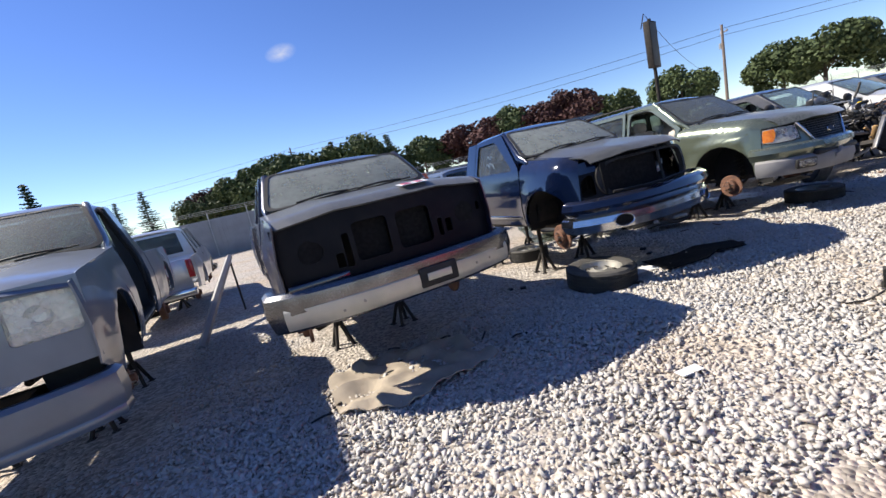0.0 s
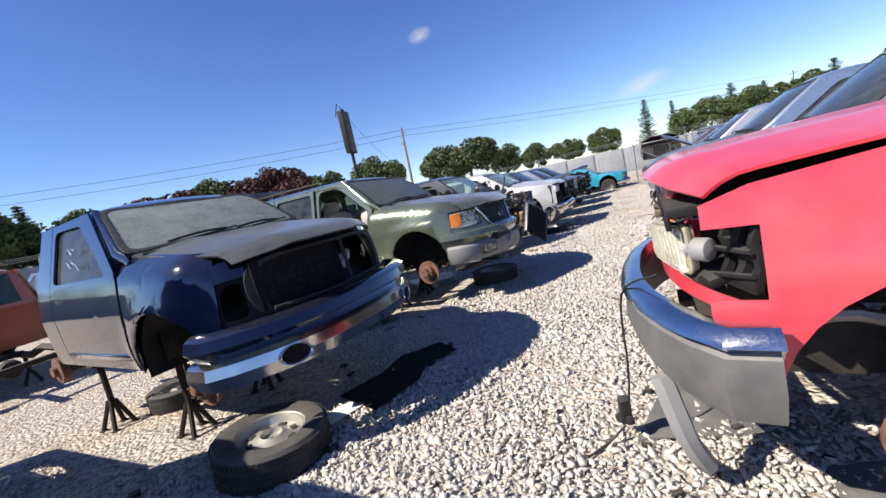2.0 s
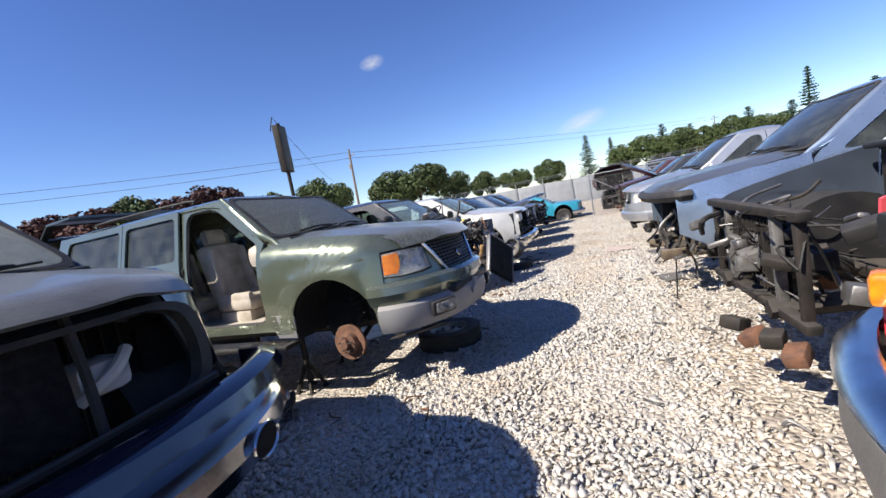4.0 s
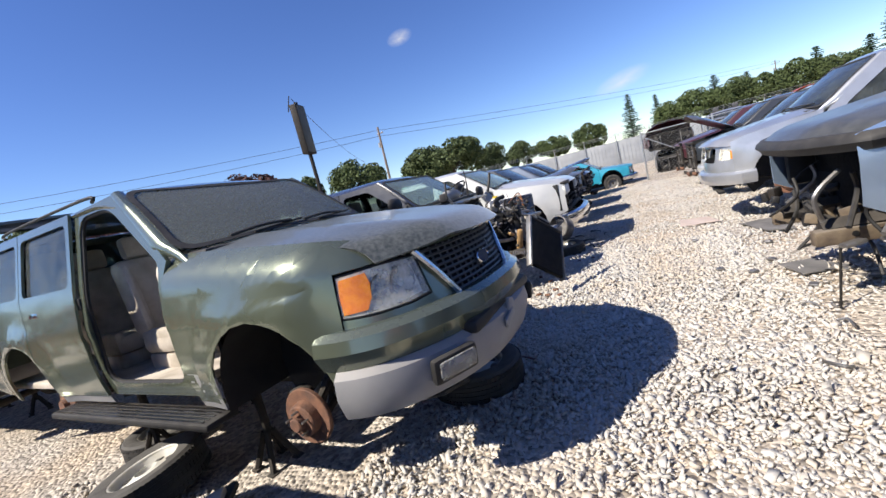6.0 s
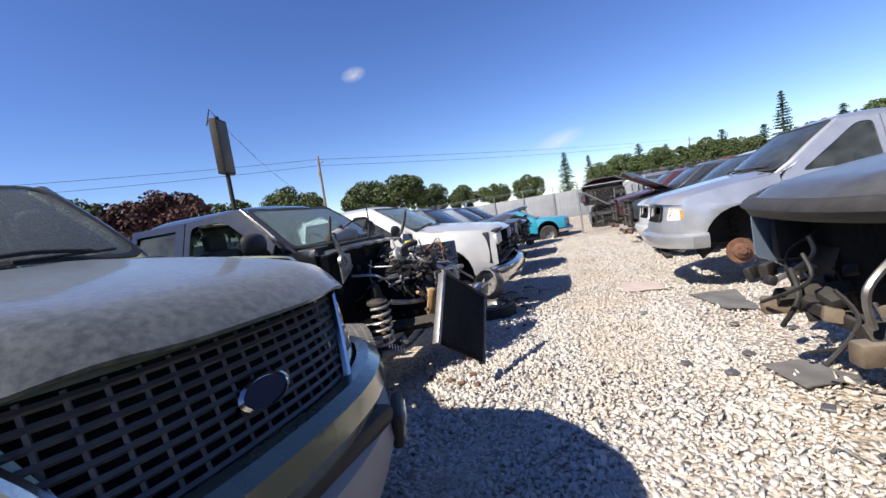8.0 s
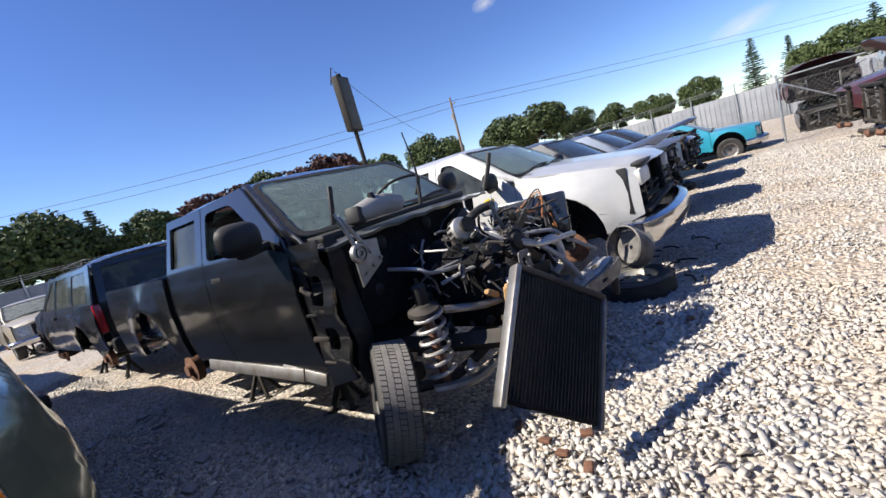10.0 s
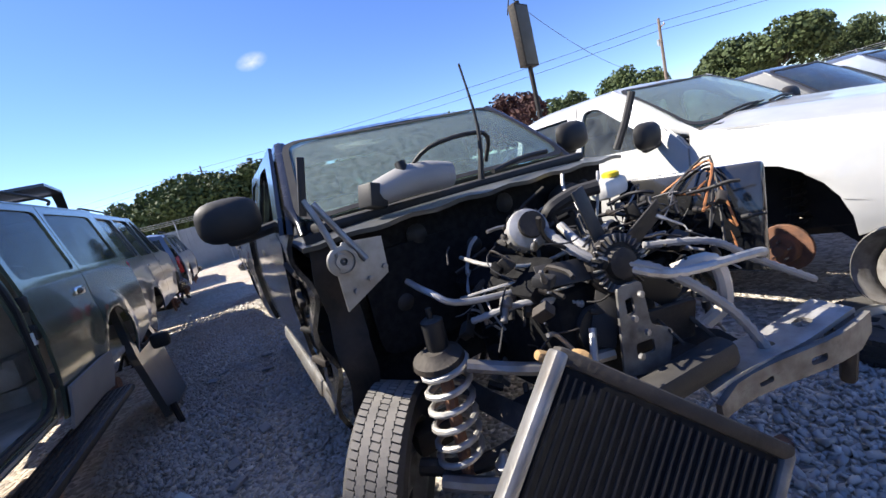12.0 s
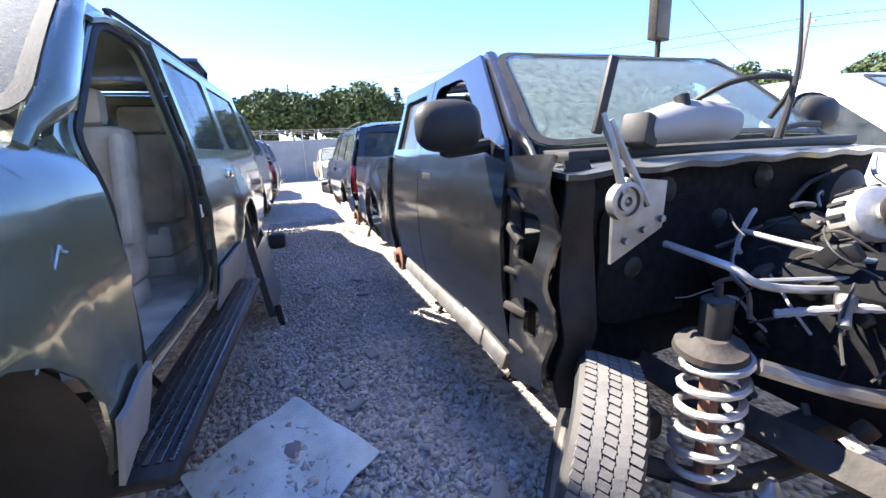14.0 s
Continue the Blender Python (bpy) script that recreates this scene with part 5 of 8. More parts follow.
def nose_core(T, d, NY, edge, col, X):
    """Bare radiator support with torn wiring and brackets."""
    z0, z1 = d["zr"] - 0.05, d["zh"] + 0.02
    rng = random.Random(int(d["W"] * 1000) + int(z1 * 100))
    for x in (-0.72, -0.42, 0.42, 0.72):
        bm = bmesh.new()
        box(bm, (x, 0.20, (z0 + z1) / 2), (0.05, 0.06, z1 - z0), 0.012)
        part("support_post", bm, DARK if abs(x) > 0.5 else ALUM, T)
    for z in (z0, z1):
        bm = bmesh.new()
        box(bm, (0, 0.19, z), (1.62, 0.08, 0.06), 0.015)
        part("support_rail", bm, DARK, T)
    bm = bmesh.new()
    box(bm, (0, 0.24, (z0 + z1) / 2), (0.8, 0.06, z1 - z0 - 0.12), 0.015)
    rc = part("radiator", bm, CORE_SHADE, T)
    for k in range(14):
        bm = bmesh.new()
        box(bm, (-0.36 + 0.055 * k, 0.205, (z0 + z1) / 2), (0.012, 0.012, z1 - z0 - 0.14), 0)
        part("radiator_tube", bm, DARK, rc)
    for k in range(40 if d["step"] < 0.2 else 16):
        bm = bmesh.new()
        p = Vector((rng.uniform(-0.8, 0.8), rng.uniform(0.05, 0.3), rng.uniform(z0, z1)))
        tube(bm, bend(p, p + Vector((rng.uniform(-0.25, 0.25), rng.uniform(-0.15, 0.3), rng.uniform(-0.1, 0.2))), p + Vector((rng.uniform(-0.4, 0.4), rng.uniform(0.0, 0.5), rng.uniform(-0.3, 0.2)))), rng.choice((0.005, 0.008, 0.012, 0.022)), 6)
        part("hose", bm, rng.choice((BLACKP, DARK, STEEL, BLACKP)), T)
    for k in range(26 if d["step"] < 0.2 else 8):
        bm = bmesh.new()
        box(bm, (rng.uniform(-0.7, 0.8), rng.uniform(0.0, 0.6), rng.uniform(z0 + 0.15, z1 - 0.05)), (rng.uniform(0.05, 0.18), rng.uniform(0.05, 0.18), rng.uniform(0.03, 0.13)), 0.015, eul(rng.uniform(-20, 20), rng.uniform(-20, 20), rng.uniform(-40, 40)))
        part("engine_part", bm, rng.choice((ALUM, DARK, BLACKP, STEEL)), T)
    for k in range(4):
        bm = bmesh.new()
        box(bm, (0.25 + 0.16 * k, -0.02 + 0.05 * k, z0 - 0.12 - 0.04 * (k % 2)), (0.15, 0.12, 0.09), 0.02, eul(rng.uniform(-25, 25), rng.uniform(-30, 30), rng.uniform(-40, 40)))
        part("hanging_bracket", bm, RUST if k % 2 else DARK, T)


BUMPGREY = mat("dull_grey_bumper_face", (0.12, 0.12, 0.12), 0.45, 0.3, (0.18, 0.175, 0.165), 7.0, 0.08, 90.0, 0.0, 0.3)
HOOD_DARK = mat("sooty_black_panel", (0.004, 0.005, 0.009), 0.35, 0.0, (0.010, 0.010, 0.013), 5.0, 0.08, 70.0, 0.0, 0.02, 0.1)
def nose_cut(T, d, NY, edge, col, X):
    """Front cut away under the hood's lip; suspension and frame horns bare."""
    zl = d["zh"] - 0.02
    band(T, d, zl - 0.13, zl - 0.01, 0.02, BLACKP, "hood_lip", bulge=0.03, curve=d["curve"], wrap=0.1, inset=0.04)
    # Added near-black backing stands for shade behind the cut-away front.
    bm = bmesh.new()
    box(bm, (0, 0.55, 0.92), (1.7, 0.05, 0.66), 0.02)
    part("inner_panel", bm, CORE_SHADE, T)
    for s in (-1, 1):
        bm = bmesh.new()
        box(bm, (s * 0.86, 0.48, 1.0), (0.10, 0.34, 0.42), 0.03, eul(0, 6 * s, 0))
        part("inner_wing", bm, BLACKP, T)
        bm = bmesh.new()
        box(bm, (s * 0.45, 0.30, 0.56), (0.10, 0.5, 0.12), 0.02, eul(0, 4 * s, 6 * s))
        fh = part("frame_horn", bm, TANMETAL, T)
        for k in range(3):
            # near-black disc stands for the shade in a bolt hole
            bm = bmesh.new()
            lathe(bm, [(0.002, 0), (0.022, 0), (0.022, 0.01), (0.002, 0.012)], pose(s * 0.505, 0.14 + 0.15 * k, 0.57, 0, 90 * s, 0), 10)
            part("bolt_hole", bm, CORE_SHADE, fh)
        bm = bmesh.new()
        tube(bm, bend((s * 0.66, 0.5, 1.0), (s * 0.70, 0.34, 0.88), (s * 0.66, 0.30, 0.74), (s * 0.7, 0.36, 0.6)), 0.012, 7)
        part("hose", bm, BLACKP, T)
        bm = bmesh.new()
        tube(bm, [(s * 0.72 + 0.055 * math.cos(k * 0.8), 0.62 + 0.055 * math.sin(k * 0.8) - 0.006 * k, 0.86 - 0.008 * k) for k in range(40)], 0.011, 6)
        part("coil_spring", bm, STEEL, T)
    rng = random.Random(8)
    for k in range(14):
        bm = bmesh.new()
        box(bm, (rng.uniform(-0.8, 0.8), rng.uniform(0.05, 0.5), rng.uniform(0.5, 0.85)), (rng.uniform(0.05, 0.18), rng.uniform(0.04, 0.14), rng.uniform(0.03, 0.11)), 0.012, eul(rng.uniform(-30, 30), rng.uniform(-30, 30), rng.uniform(-50, 50)))
        part("bracket", bm, rng.choice((TANMETAL, DARK, STEEL, BLACKP)), T)
    for k in range(10):
        p = Vector((rng.uniform(-0.8, 0.8), rng.uniform(0.1, 0.45), rng.uniform(0.6, 1.1)))
        bm = bmesh.new()
        tube(bm, bend(p, p + Vector((rng.uniform(-0.2, 0.2), rng.uniform(-0.2, 0.1), -0.15)), p + Vector((rng.uniform(-0.3, 0.3), rng.uniform(-0.25, 0.1), -0.35))), rng.choice((0.007, 0.012, 0.018)), 6)
        part("cable", bm, rng.choice((BLACKP, STEEL, BLACKP)), T)
    bm = bmesh.new()
    tube(bm, [(0.5, 0.2, 0.5), (0.5, 0.16, 0.0)], 0.009, 6)
    part("prop", bm, DARK, T)


TANMETAL = mat("dusty_tan_steel", (0.17, 0.13, 0.085), 0.8, 0.2, (0.09, 0.065, 0.045), 9.0, 0.25, 60.0, 0.0, 0.3)
P_SKYBLUE = paint("paint_pale_metallic_blue", (0.26, 0.34, 0.46), 0.4, 0.25, 0.6)
NOSES = {"cut": nose_cut, "grille": nose_grille, "suv": nose_suv, "ram": nose_ram, "navy": nose_navy, "oldford": nose_oldford, "red": nose_red, "f150": nose_f150, "chevy": nose_chevy, "core": nose_core}


# ---- ground ----
def ground_mat():
    m = bpy.data.materials.new("crushed_gravel")
    m.use_nodes = True
    n, l = m.node_tree.nodes, m.node_tree.links
    p = n["Principled BSDF"]
    tc = n.new("ShaderNodeTexCoord")
    v = n.new("ShaderNodeTexVoronoi")
    v.inputs["Scale"].default_value = 26.0
    l.new(tc.outputs["Object"], v.inputs["Vector"])
    hs = n.new("ShaderNodeHueSaturation")
    mr = n.new("ShaderNodeMapRange")
    mr.inputs["To Min"].default_value, mr.inputs["To Max"].default_value = 0.55, 1.4
    sep = n.new("ShaderNodeSeparateColor")
    l.new(v.outputs["Color"], sep.inputs[0])
    l.new(sep.outputs[0], mr.inputs["Value"])
    no = n.new("ShaderNodeTexNoise")
    no.inputs["Scale"].default_value, no.inputs["Detail"].default_value = 0.7, 6.0
    l.new(tc.outputs["Object"], no.inputs["Vector"])
    rp = n.new("ShaderNodeMapRange")
    rp.inputs["From Min"].default_value, rp.inputs["From Max"].default_value = 0.42, 0.66
    l.new(no.outputs[0], rp.inputs["Value"])
    mx = n.new("ShaderNodeMix")
    mx.data_type = "RGBA"
    mx.inputs["A"].default_value, mx.inputs["B"].default_value = (0.42, 0.375, 0.32, 1), (0.42, 0.34, 0.255, 1)
    l.new(rp.outputs[0], mx.inputs["Factor"])
    l.new(mx.outputs["Result"], hs.inputs["Color"])
    l.new(mr.outputs[0], hs.inputs["Value"])
    l.new(hs.outputs[0], p.inputs["Base Color"])
    p.inputs["Roughness"].default_value = 0.9
    ht = n.new("ShaderNodeMapRange")
    ht.inputs["From Max"].default_value, ht.inputs["To Min"].default_value, ht.inputs["To Max"].default_value = 0.7, 1.0, 0.0
    l.new(v.outputs["Distance"], ht.inputs["Value"])
    b = n.new("ShaderNodeBump")
    b.inputs["Strength"].default_value, b.inputs["Distance"].default_value = 0.8, 0.03
    l.new(ht.outputs[0], b.inputs["Height"])
    l.new(b.outputs[0], p.inputs["Normal"])
    return m


GRAVEL = ground_mat()
xs = sorted({*[-400, -150, -60, -25, -12], *range(-8, 30), 40, 60, 120, 250, 500})
ys = sorted({*[-400, -150, -60, -25, -12], *range(-8, 30), 40, 60, 120, 250, 500})
bm = bmesh.new()
gv = {(x, y): bm.verts.new((x, y, ground_z(x, y))) for x in xs for y in ys}
for x0, x1 in zip(xs, xs[1:]):
    for y0, y1 in zip(ys, ys[1:]):
        bm.faces.new((gv[x0, y0], gv[x1, y0], gv[x1, y1], gv[x0, y1]))
tagged(part("ground", bm, GRAVEL), "pale crushed gravel yard with sandy worn patches", "ground", kind="structure")

# ---- the near row, noses to the lane ----
NEAR, ACROSS, BACK = "row of wrecks facing the lane", "row of wrecks across the lane", "row of wrecks behind"
vehicle("pickup_truck", "pale blue old pickup with a door and wheels missing", (-2.04, 3.42, 0.05), 3, P_LIGHTBLUE, gw=GLASS_D, W=1.0, zr=0.72, zb=1.55, zh=1.56, zc=1.70, zt=2.28, za=0.86, taper=0.04, bumper=False, nose="oldford",
        doors=(1, 0), curve=0.12, cab="reg", yc=1.75, yw=2.45, yd0=1.8, yd1=2.95, yr=3.3, yend=5.6, ar=4.6, step=0.1, group=NEAR)
vehicle("pickup_truck", "dark navy pickup stripped of its grille and lamps", (1.15, 3.38), 0, P_NAVY, W=1.02, zr=0.78, zb=1.58, zh=1.65, zc=1.70, zt=2.18, za=0.86, curve=0.10, taper=0.04, bumper=False, nose="navy",
        hoodmat=HOOD_DUST, yc=1.2, yw=1.75, yd0=1.25, yd1=2.4, yr=2.8, yend=4.8, step=0.1, group=NEAR)
vehicle("pickup_truck", "blue pickup without wheels, grille or headlights", (4.40, 3.30), -4, P_BLUE, W=0.98, zr=0.72, zb=1.50, zh=1.54, zc=1.66, zt=2.16, za=0.78, hub=0.56, af=0.92, bumper=False, nose="ram", bed=False,
        curve=0.30, hoodin=0.10, hoodmat=HOOD_DUST, yc=1.35, yw=2.0, yd0=1.42, yd1=2.78, yr=3.12, yend=5.0, step=0.07, group=NEAR)
vehicle("suv", "grey-green SUV with front doors and wheels gone", (7.765, 2.985, -0.02), -2.7, P_GREEN, roll=1.5, rise=0.5, hoodin=0.09, hoodsweep=0.74, crown=0.035, gw=GLASS_D, cab="suv", W=0.99, zr=0.68, zb=1.52, zh=1.38, zc=1.60, zt=2.17, tumble=0.22, za=0.72, hub=0.52, af=1.02, bumper=False, nose="suv",
        curve=0.42, hoodmat=HOOD_SUV, yc=1.60, yw=2.27, yt=2.33, yd0=1.75, yd1=2.85, yr=4.95, ar=4.08, yend=5.22, step=0.06, doors=(0, 0), seat=LEATHER, clad=PLASTIC, group=NEAR)
black = vehicle("pickup_truck", "black crashed pickup with its whole front torn off", (11.15, 2.95), 0, P_BLACK, W=0.99, zr=0.55, zb=1.40, zh=1.2, zc=1.42, zt=1.96, za=0.66, hub=0.34, cab="ext", wheels="frontless", wiper=False,
        yc=1.72, yw=2.33, yd0=1.77, yd1=2.98, yr=3.75, ar=4.5, yend=5.6, hood=False, bumper=False, nose="", fenders=(0, 0), gw=GLASS_C, pr=0.034, frame0=0.62, dglass=False, step=0.08, mirror=(1, 1), group=NEAR)
vehicle("pickup_truck", "white pickup with grille removed and a bare hub", (14.1, 3.15, -0.06), 0, P_WHITE, W=0.98, zr=0.56, zb=1.32, zh=1.27, zc=1.42, zt=1.95, za=0.64, hub=0.46, cab="ext", yr=3.5, ar=4.3, yend=5.5,
        bumper=False, nose="chevy", gw=GLASS_C, flare=0.05, curve=0.16, mirror=(1, 1), group=NEAR)
for x, y, c, ns, hu, lb, tt in ((17.1, 3.3, P_CHARCOAL, "core", 14, "charcoal wreck with its hood ajar, nose stripped", 1.9), (20.0, 3.3, P_STEEL, "core", 0, "slate wreck with stripped nose", 1.86),
                            (22.8, 3.4, P_BLACK, "core", 18, "black wreck with its hood propped up", 1.85)):
    vehicle("pickup_truck", lb, (x, y, -0.22), 0, c, gw=GLASS_S, step=0.3, bumper=False, nose=ns, hoodup=hu, zt=tt + 0.12, zc=1.4, zh=1.25, zb=1.35, group=NEAR)
vehicle("pickup_truck", "small turquoise pickup parked beyond the row", (26.2, 1.95, -0.31), 0, P_TURQ, step=0.25, wheels="all", zr=0.42, za=0.5, hub=0.36, zb=1.05, zh=1.0, zc=1.08, zt=1.6, yend=4.6, W=0.85)
# ---- the row across the lane ----
vehicle("pickup_truck", "faded red pickup with a missing headlamp and wheel", (4.52, 1.10), 180, P_RED, gw=GLASS_S, W=0.98, zr=0.62, zb=1.45, zh=1.42, zc=1.58, zt=2.12, za=0.62, hub=0.40, af=0.85, ra=0.48, curve=0.24, taper=0.06, bumper=False, nose="red", notch=(0.36, 1.02, 1.29), liner=False,
        hoodup=4, step=0.07, group=ACROSS)
vehicle("pickup_truck", "stripped pickup showing its bare radiator support", (7.15, 0.95), 180, P_STEEL, gw=GLASS_S, step=0.12, hood=False, bumper=False, nose="core", fenders=(1, 0), zh=1.2, zt=2.1, group=ACROSS)
vehicle("pickup_truck", "slate pickup with a dusty hood and no grille", (9.75, 1.08), 180, P_SKYBLUE, gw=GLASS_S, step=0.09, bumper=False, nose="cut", hoodmat=HOOD_DUST, zh=1.34, zt=2.1, curve=0.26, group=ACROSS)
vehicle("pickup_truck", "silver pickup with amber corner lamps", (14.1, 1.0, -0.08), 180, P_SILVER, gw=GLASS_S, step=0.1, bumper=False, nose="f150", curve=0.36, zh=1.32, zt=2.1, group=ACROSS)
for x, c, ns, hu, lb in ((17.3, P_WHITE, "f150", 0, "white pickup with amber corner lamps"), (20.4, P_CHARCOAL, "core", 40, "charcoal wreck with its hood standing open"), (23.4, P_MAROON, "core", 0, "maroon wreck by the fence")):
    vehicle("pickup_truck", lb, (x, 0.6, -0.2), 180, c, gw=GLASS_S, step=0.25, bumper=False, nose=ns, hoodup=hu, group=ACROSS)
# ---- the row behind, seen between the wrecks ----
vehicle("pickup_truck", "silver pickup with a cap, backed to the row", (-2.05, 14.9, -0.16), 180, P_SILVER, step=0.25, cab="ext", yr=3.4, zt=2.1, group=BACK)
vehicle("pickup_truck", "orange-red pickup cab behind the row", (4.45, 14.2, -0.16), 178, P_ORANGE, step=0.25, zt=2.15, bed=False, group=BACK)
vehicle("suv", "dark SUV with its liftgate raised", (7.95, 13.45, -0.12), 180, P_CHARCOAL, step=0.16, cab="suv", lift=True, zr=0.72, zb=1.55, zt=2.32, zc=1.62, zh=1.4, yr=4.6, yend=4.9, group=BACK)
vehicle("suv", "dark blue SUV behind the row", (8.0, 19.2, -0.16), 180, P_STEEL, step=0.25, cab="suv", yr=4.6, yend=4.9, group=BACK)
vehicle("suv", "maroon SUV at the far end of the gap", (7.2, 25.5, -0.16), 180, P_MAROON, step=0.3, cab="suv", yr=4.6, yend=4.9, group=BACK)
vehicle("suv", "black SUV body behind the crashed pickup", (11.15, 14.6, -0.16), 180, P_BLACK, step=0.25, cab="suv", yr=4.6, yend=4.9, group=BACK)
vehicle("pickup_truck", "tan pickup facing down the gap between rows", (11.4, 20.5, -0.16), 0, P_TAN, step=0.25, zr=0.5, za=0.6, zb=1.25, zh=1.15, zc=1.3, zt=1.85, hub=0.4, wheels="front", group=BACK)
vehicle("pickup_truck", "white van-like pickup behind the navy truck", (-6.2, 15.0, -0.16), 180, P_WHITE, step=0.3, group=BACK)
vehicle("pickup_truck", "grey pickup behind the row", (15.6, 15.5, -0.25), 180, P_CHARCOAL, step=0.3, group=BACK)
vehicle("pickup_truck", "dark pickup behind the row", (19.2, 15.5, -0.25), 180, P_NAVY, step=0.3, group=BACK)


# ---- the torn-open front of the black pickup ----
def bay(T, ox, oy):
    V = lambda x, y, z: Vector((x - ox, y - oy, z))

    def rod(name, pts, r, material, parent=T, n=8, label=""):
        bm = bmesh.new()
        tube(bm, bend(*[V(*p) for p in pts]) if len(pts) > 2 else [V(*p) for p in pts], r, n)
        return part(name, bm, material, parent, label)

    def blk(name, c, s, bev, material, rot=None, parent=T, label=""):
        return part(name, box(bmesh.new(), V(*c), s, bev, rot), material, parent, label)

    def turned(name, prof, m, material, parent=T, n=24, label=""):
        return part(name, lathe(bmesh.new(), prof, Matrix.Translation((-ox, -oy, 0)) @ m, n), material, parent, label)

    # cowl shelf, firewall with its pressings, footwell sides
    sh = part("cowl_panel", sheet([(-0.95, 0.0), (0.97, 0.0), (0.97, 0.42), (-0.95, 0.42)], [], 0.06,
                                  lambda u, v: (u, 4.36 - oy + v + 0.06 * (1 - u * u) * -1, 1.36 + 0.09 * v - 0.02 * u * u + 0.006 * math.sin(u * 23) * (v < 0.1)), 0.02), HOOD_DUST, T)
    for k in range(34):
        u = -0.72 + 0.036 * k
        blk("vent_slot", (ox + u, 4.60 - 0.06 * (1 - u * u), 1.40), (0.018, 0.02, 0.012), 0, BLACKP, parent=sh)
    # Shade deep in the bay is put into the near-black bulkhead colour.
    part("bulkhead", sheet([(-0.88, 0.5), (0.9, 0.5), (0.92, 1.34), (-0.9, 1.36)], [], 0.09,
                           lambda u, v: (u, 4.50 - oy + 0.10 * math.exp(-((v - 0.75) / 0.25) ** 2) + 0.02 * math.sin(9 * u) * math.sin(7 * v), v), 0.02), CORE_SHADE, T)
    part("insulation_mat", sheet(rrect(-0.72, 0.72, 0.1, 1.22, 0.08), [], 0.07, lambda u, v: (u, 4.47 - oy + 0.012 * math.sin(31 * u) * math.sin(23 * v), v), 0.03), CORE_SHADE, T)
    for k, (x, z) in enumerate(((10.75, 1.24), (11.05, 1.1), (11.3, 1.26), (10.6, 0.95), (11.7, 1.0), (11.9, 1.2))):
        turned("grommet", [(0.01, 0), (0.05, 0), (0.055, 0.02), (0.03, 0.04), (0.01, 0.045)], pose(x, 4.5, z, 90, 0, 0), BLACKP, n=14)
    # hinge pillar with torn fender brackets
    part("hinge_pillar", sheet([(4.42, 0.52), (4.70, 0.44), (4.72, 1.40), (4.40, 1.40)], [rrect(4.50, 0.70, 4.60, 0.86, 0.02), rrect(4.5, 1.0, 4.62, 1.2, 0.02)], 0.05,
                               lambda y, z: (10.19 - ox + 0.03 * math.sin(18 * z) * (4.72 - y) * 3, y - oy, z), 0.02), P_BLACK, T)
    for k, z in enumerate((0.62, 0.78, 0.94, 1.10, 1.24)):
        blk("torn_bracket", (10.17, 4.63 + 0.02 * (k % 2), z), (0.03, 0.12, 0.02 + 0.012 * (k % 2)), 0.006, DARK, eul(8 * k, 12, 20 * (k % 3)))
    part("pillar_flange", sheet([(0.0, 0.45), (0.10, 0.42), (0.16, 0.9), (0.10, 1.38), (0.0, 1.38)], [], 0.05, lambda u, z: (10.22 - ox + u + 0.01 * math.sin(20 * z), 4.42 - oy + 0.02 * math.sin(14 * z), z), 0.012), DARK, T)
    blk("sill_flap", (10.19, 5.02, 0.50), (0.035, 0.5, 0.09), 0.012, STEEL, eul(7, 14, 2))
    blk("side_step", (10.19, 5.75, 0.51), (0.05, 1.5, 0.10), 0.012, STEEL, eul(1, 14, 0))
    # hood hinge with spiral spring on a plate
    hp = part("hinge_plate", sheet([(0, 0), (0.2, 0.1), (0.21, 0.25), (0.05, 0.27), (0.0, 0.2)], [], 0.1, lambda u, v: (10.28 - ox + u, 4.25 - oy, 1.06 + v), 0.012), STEEL, T)
    turned("spiral_spring", [(0.005, 0), (0.06, 0), (0.06, 0.03), (0.045, 0.032), (0.044, 0.02), (0.03, 0.02), (0.03, 0.032), (0.015, 0.032), (0.012, 0.02), (0.004, 0.03)], pose(10.31, 4.24, 1.26, 90, 0, 0), STEEL, hp)
    rod("hinge_arm", [(10.30, 4.22, 1.28), (10.27, 4.24, 1.42), (10.24, 4.26, 1.52)], 0.013, STEEL, hp)
    rod("hinge_arm", [(10.40, 4.22, 1.24), (10.34, 4.24, 1.36), (10.27, 4.26, 1.50)], 0.013, STEEL, hp)
    blk("hinge_strap", (10.25, 4.26, 1.57), (0.03, 0.018, 0.22), 0.005, BLACKP, eul(0, 14, 0), hp)
    for k in range(3):
        turned("bolt", [(0.002, 0), (0.011, 0), (0.011, 0.012), (0.002, 0.014)], pose(10.33 + 0.07 * k, 4.235, 1.13 + 0.03 * k, 90, 0, 0), STEEL, hp, 8)
    # right hinge strap and wiper gear
    rod("hinge_arm", [(12.02, 4.3, 1.38), (12.08, 4.26, 1.52), (12.15, 4.24, 1.67)], 0.022, BLACKP)
    rod("wiper_arm", [(10.78, 4.55, 1.50), (10.86, 4.35, 1.62), (11.16, 4.33, 1.63), (11.2, 4.42, 1.5)], 0.011, BLACKP)
    rod("wiper_arm", [(11.06, 4.29, 1.42), (11.10, 4.28, 1.66), (11.09, 4.30, 1.95)], [0.016, 0.015, 0.014, 0.012, 0.010, 0.008, 0.007, 0.006, 0.005, 0.005, 0.005], BLACKP)
    rod("wiper_arm", [(11.25, 4.45, 1.44), (11.5, 4.50, 1.47), (11.72, 4.54, 1.47)], 0.014, BLACKP)
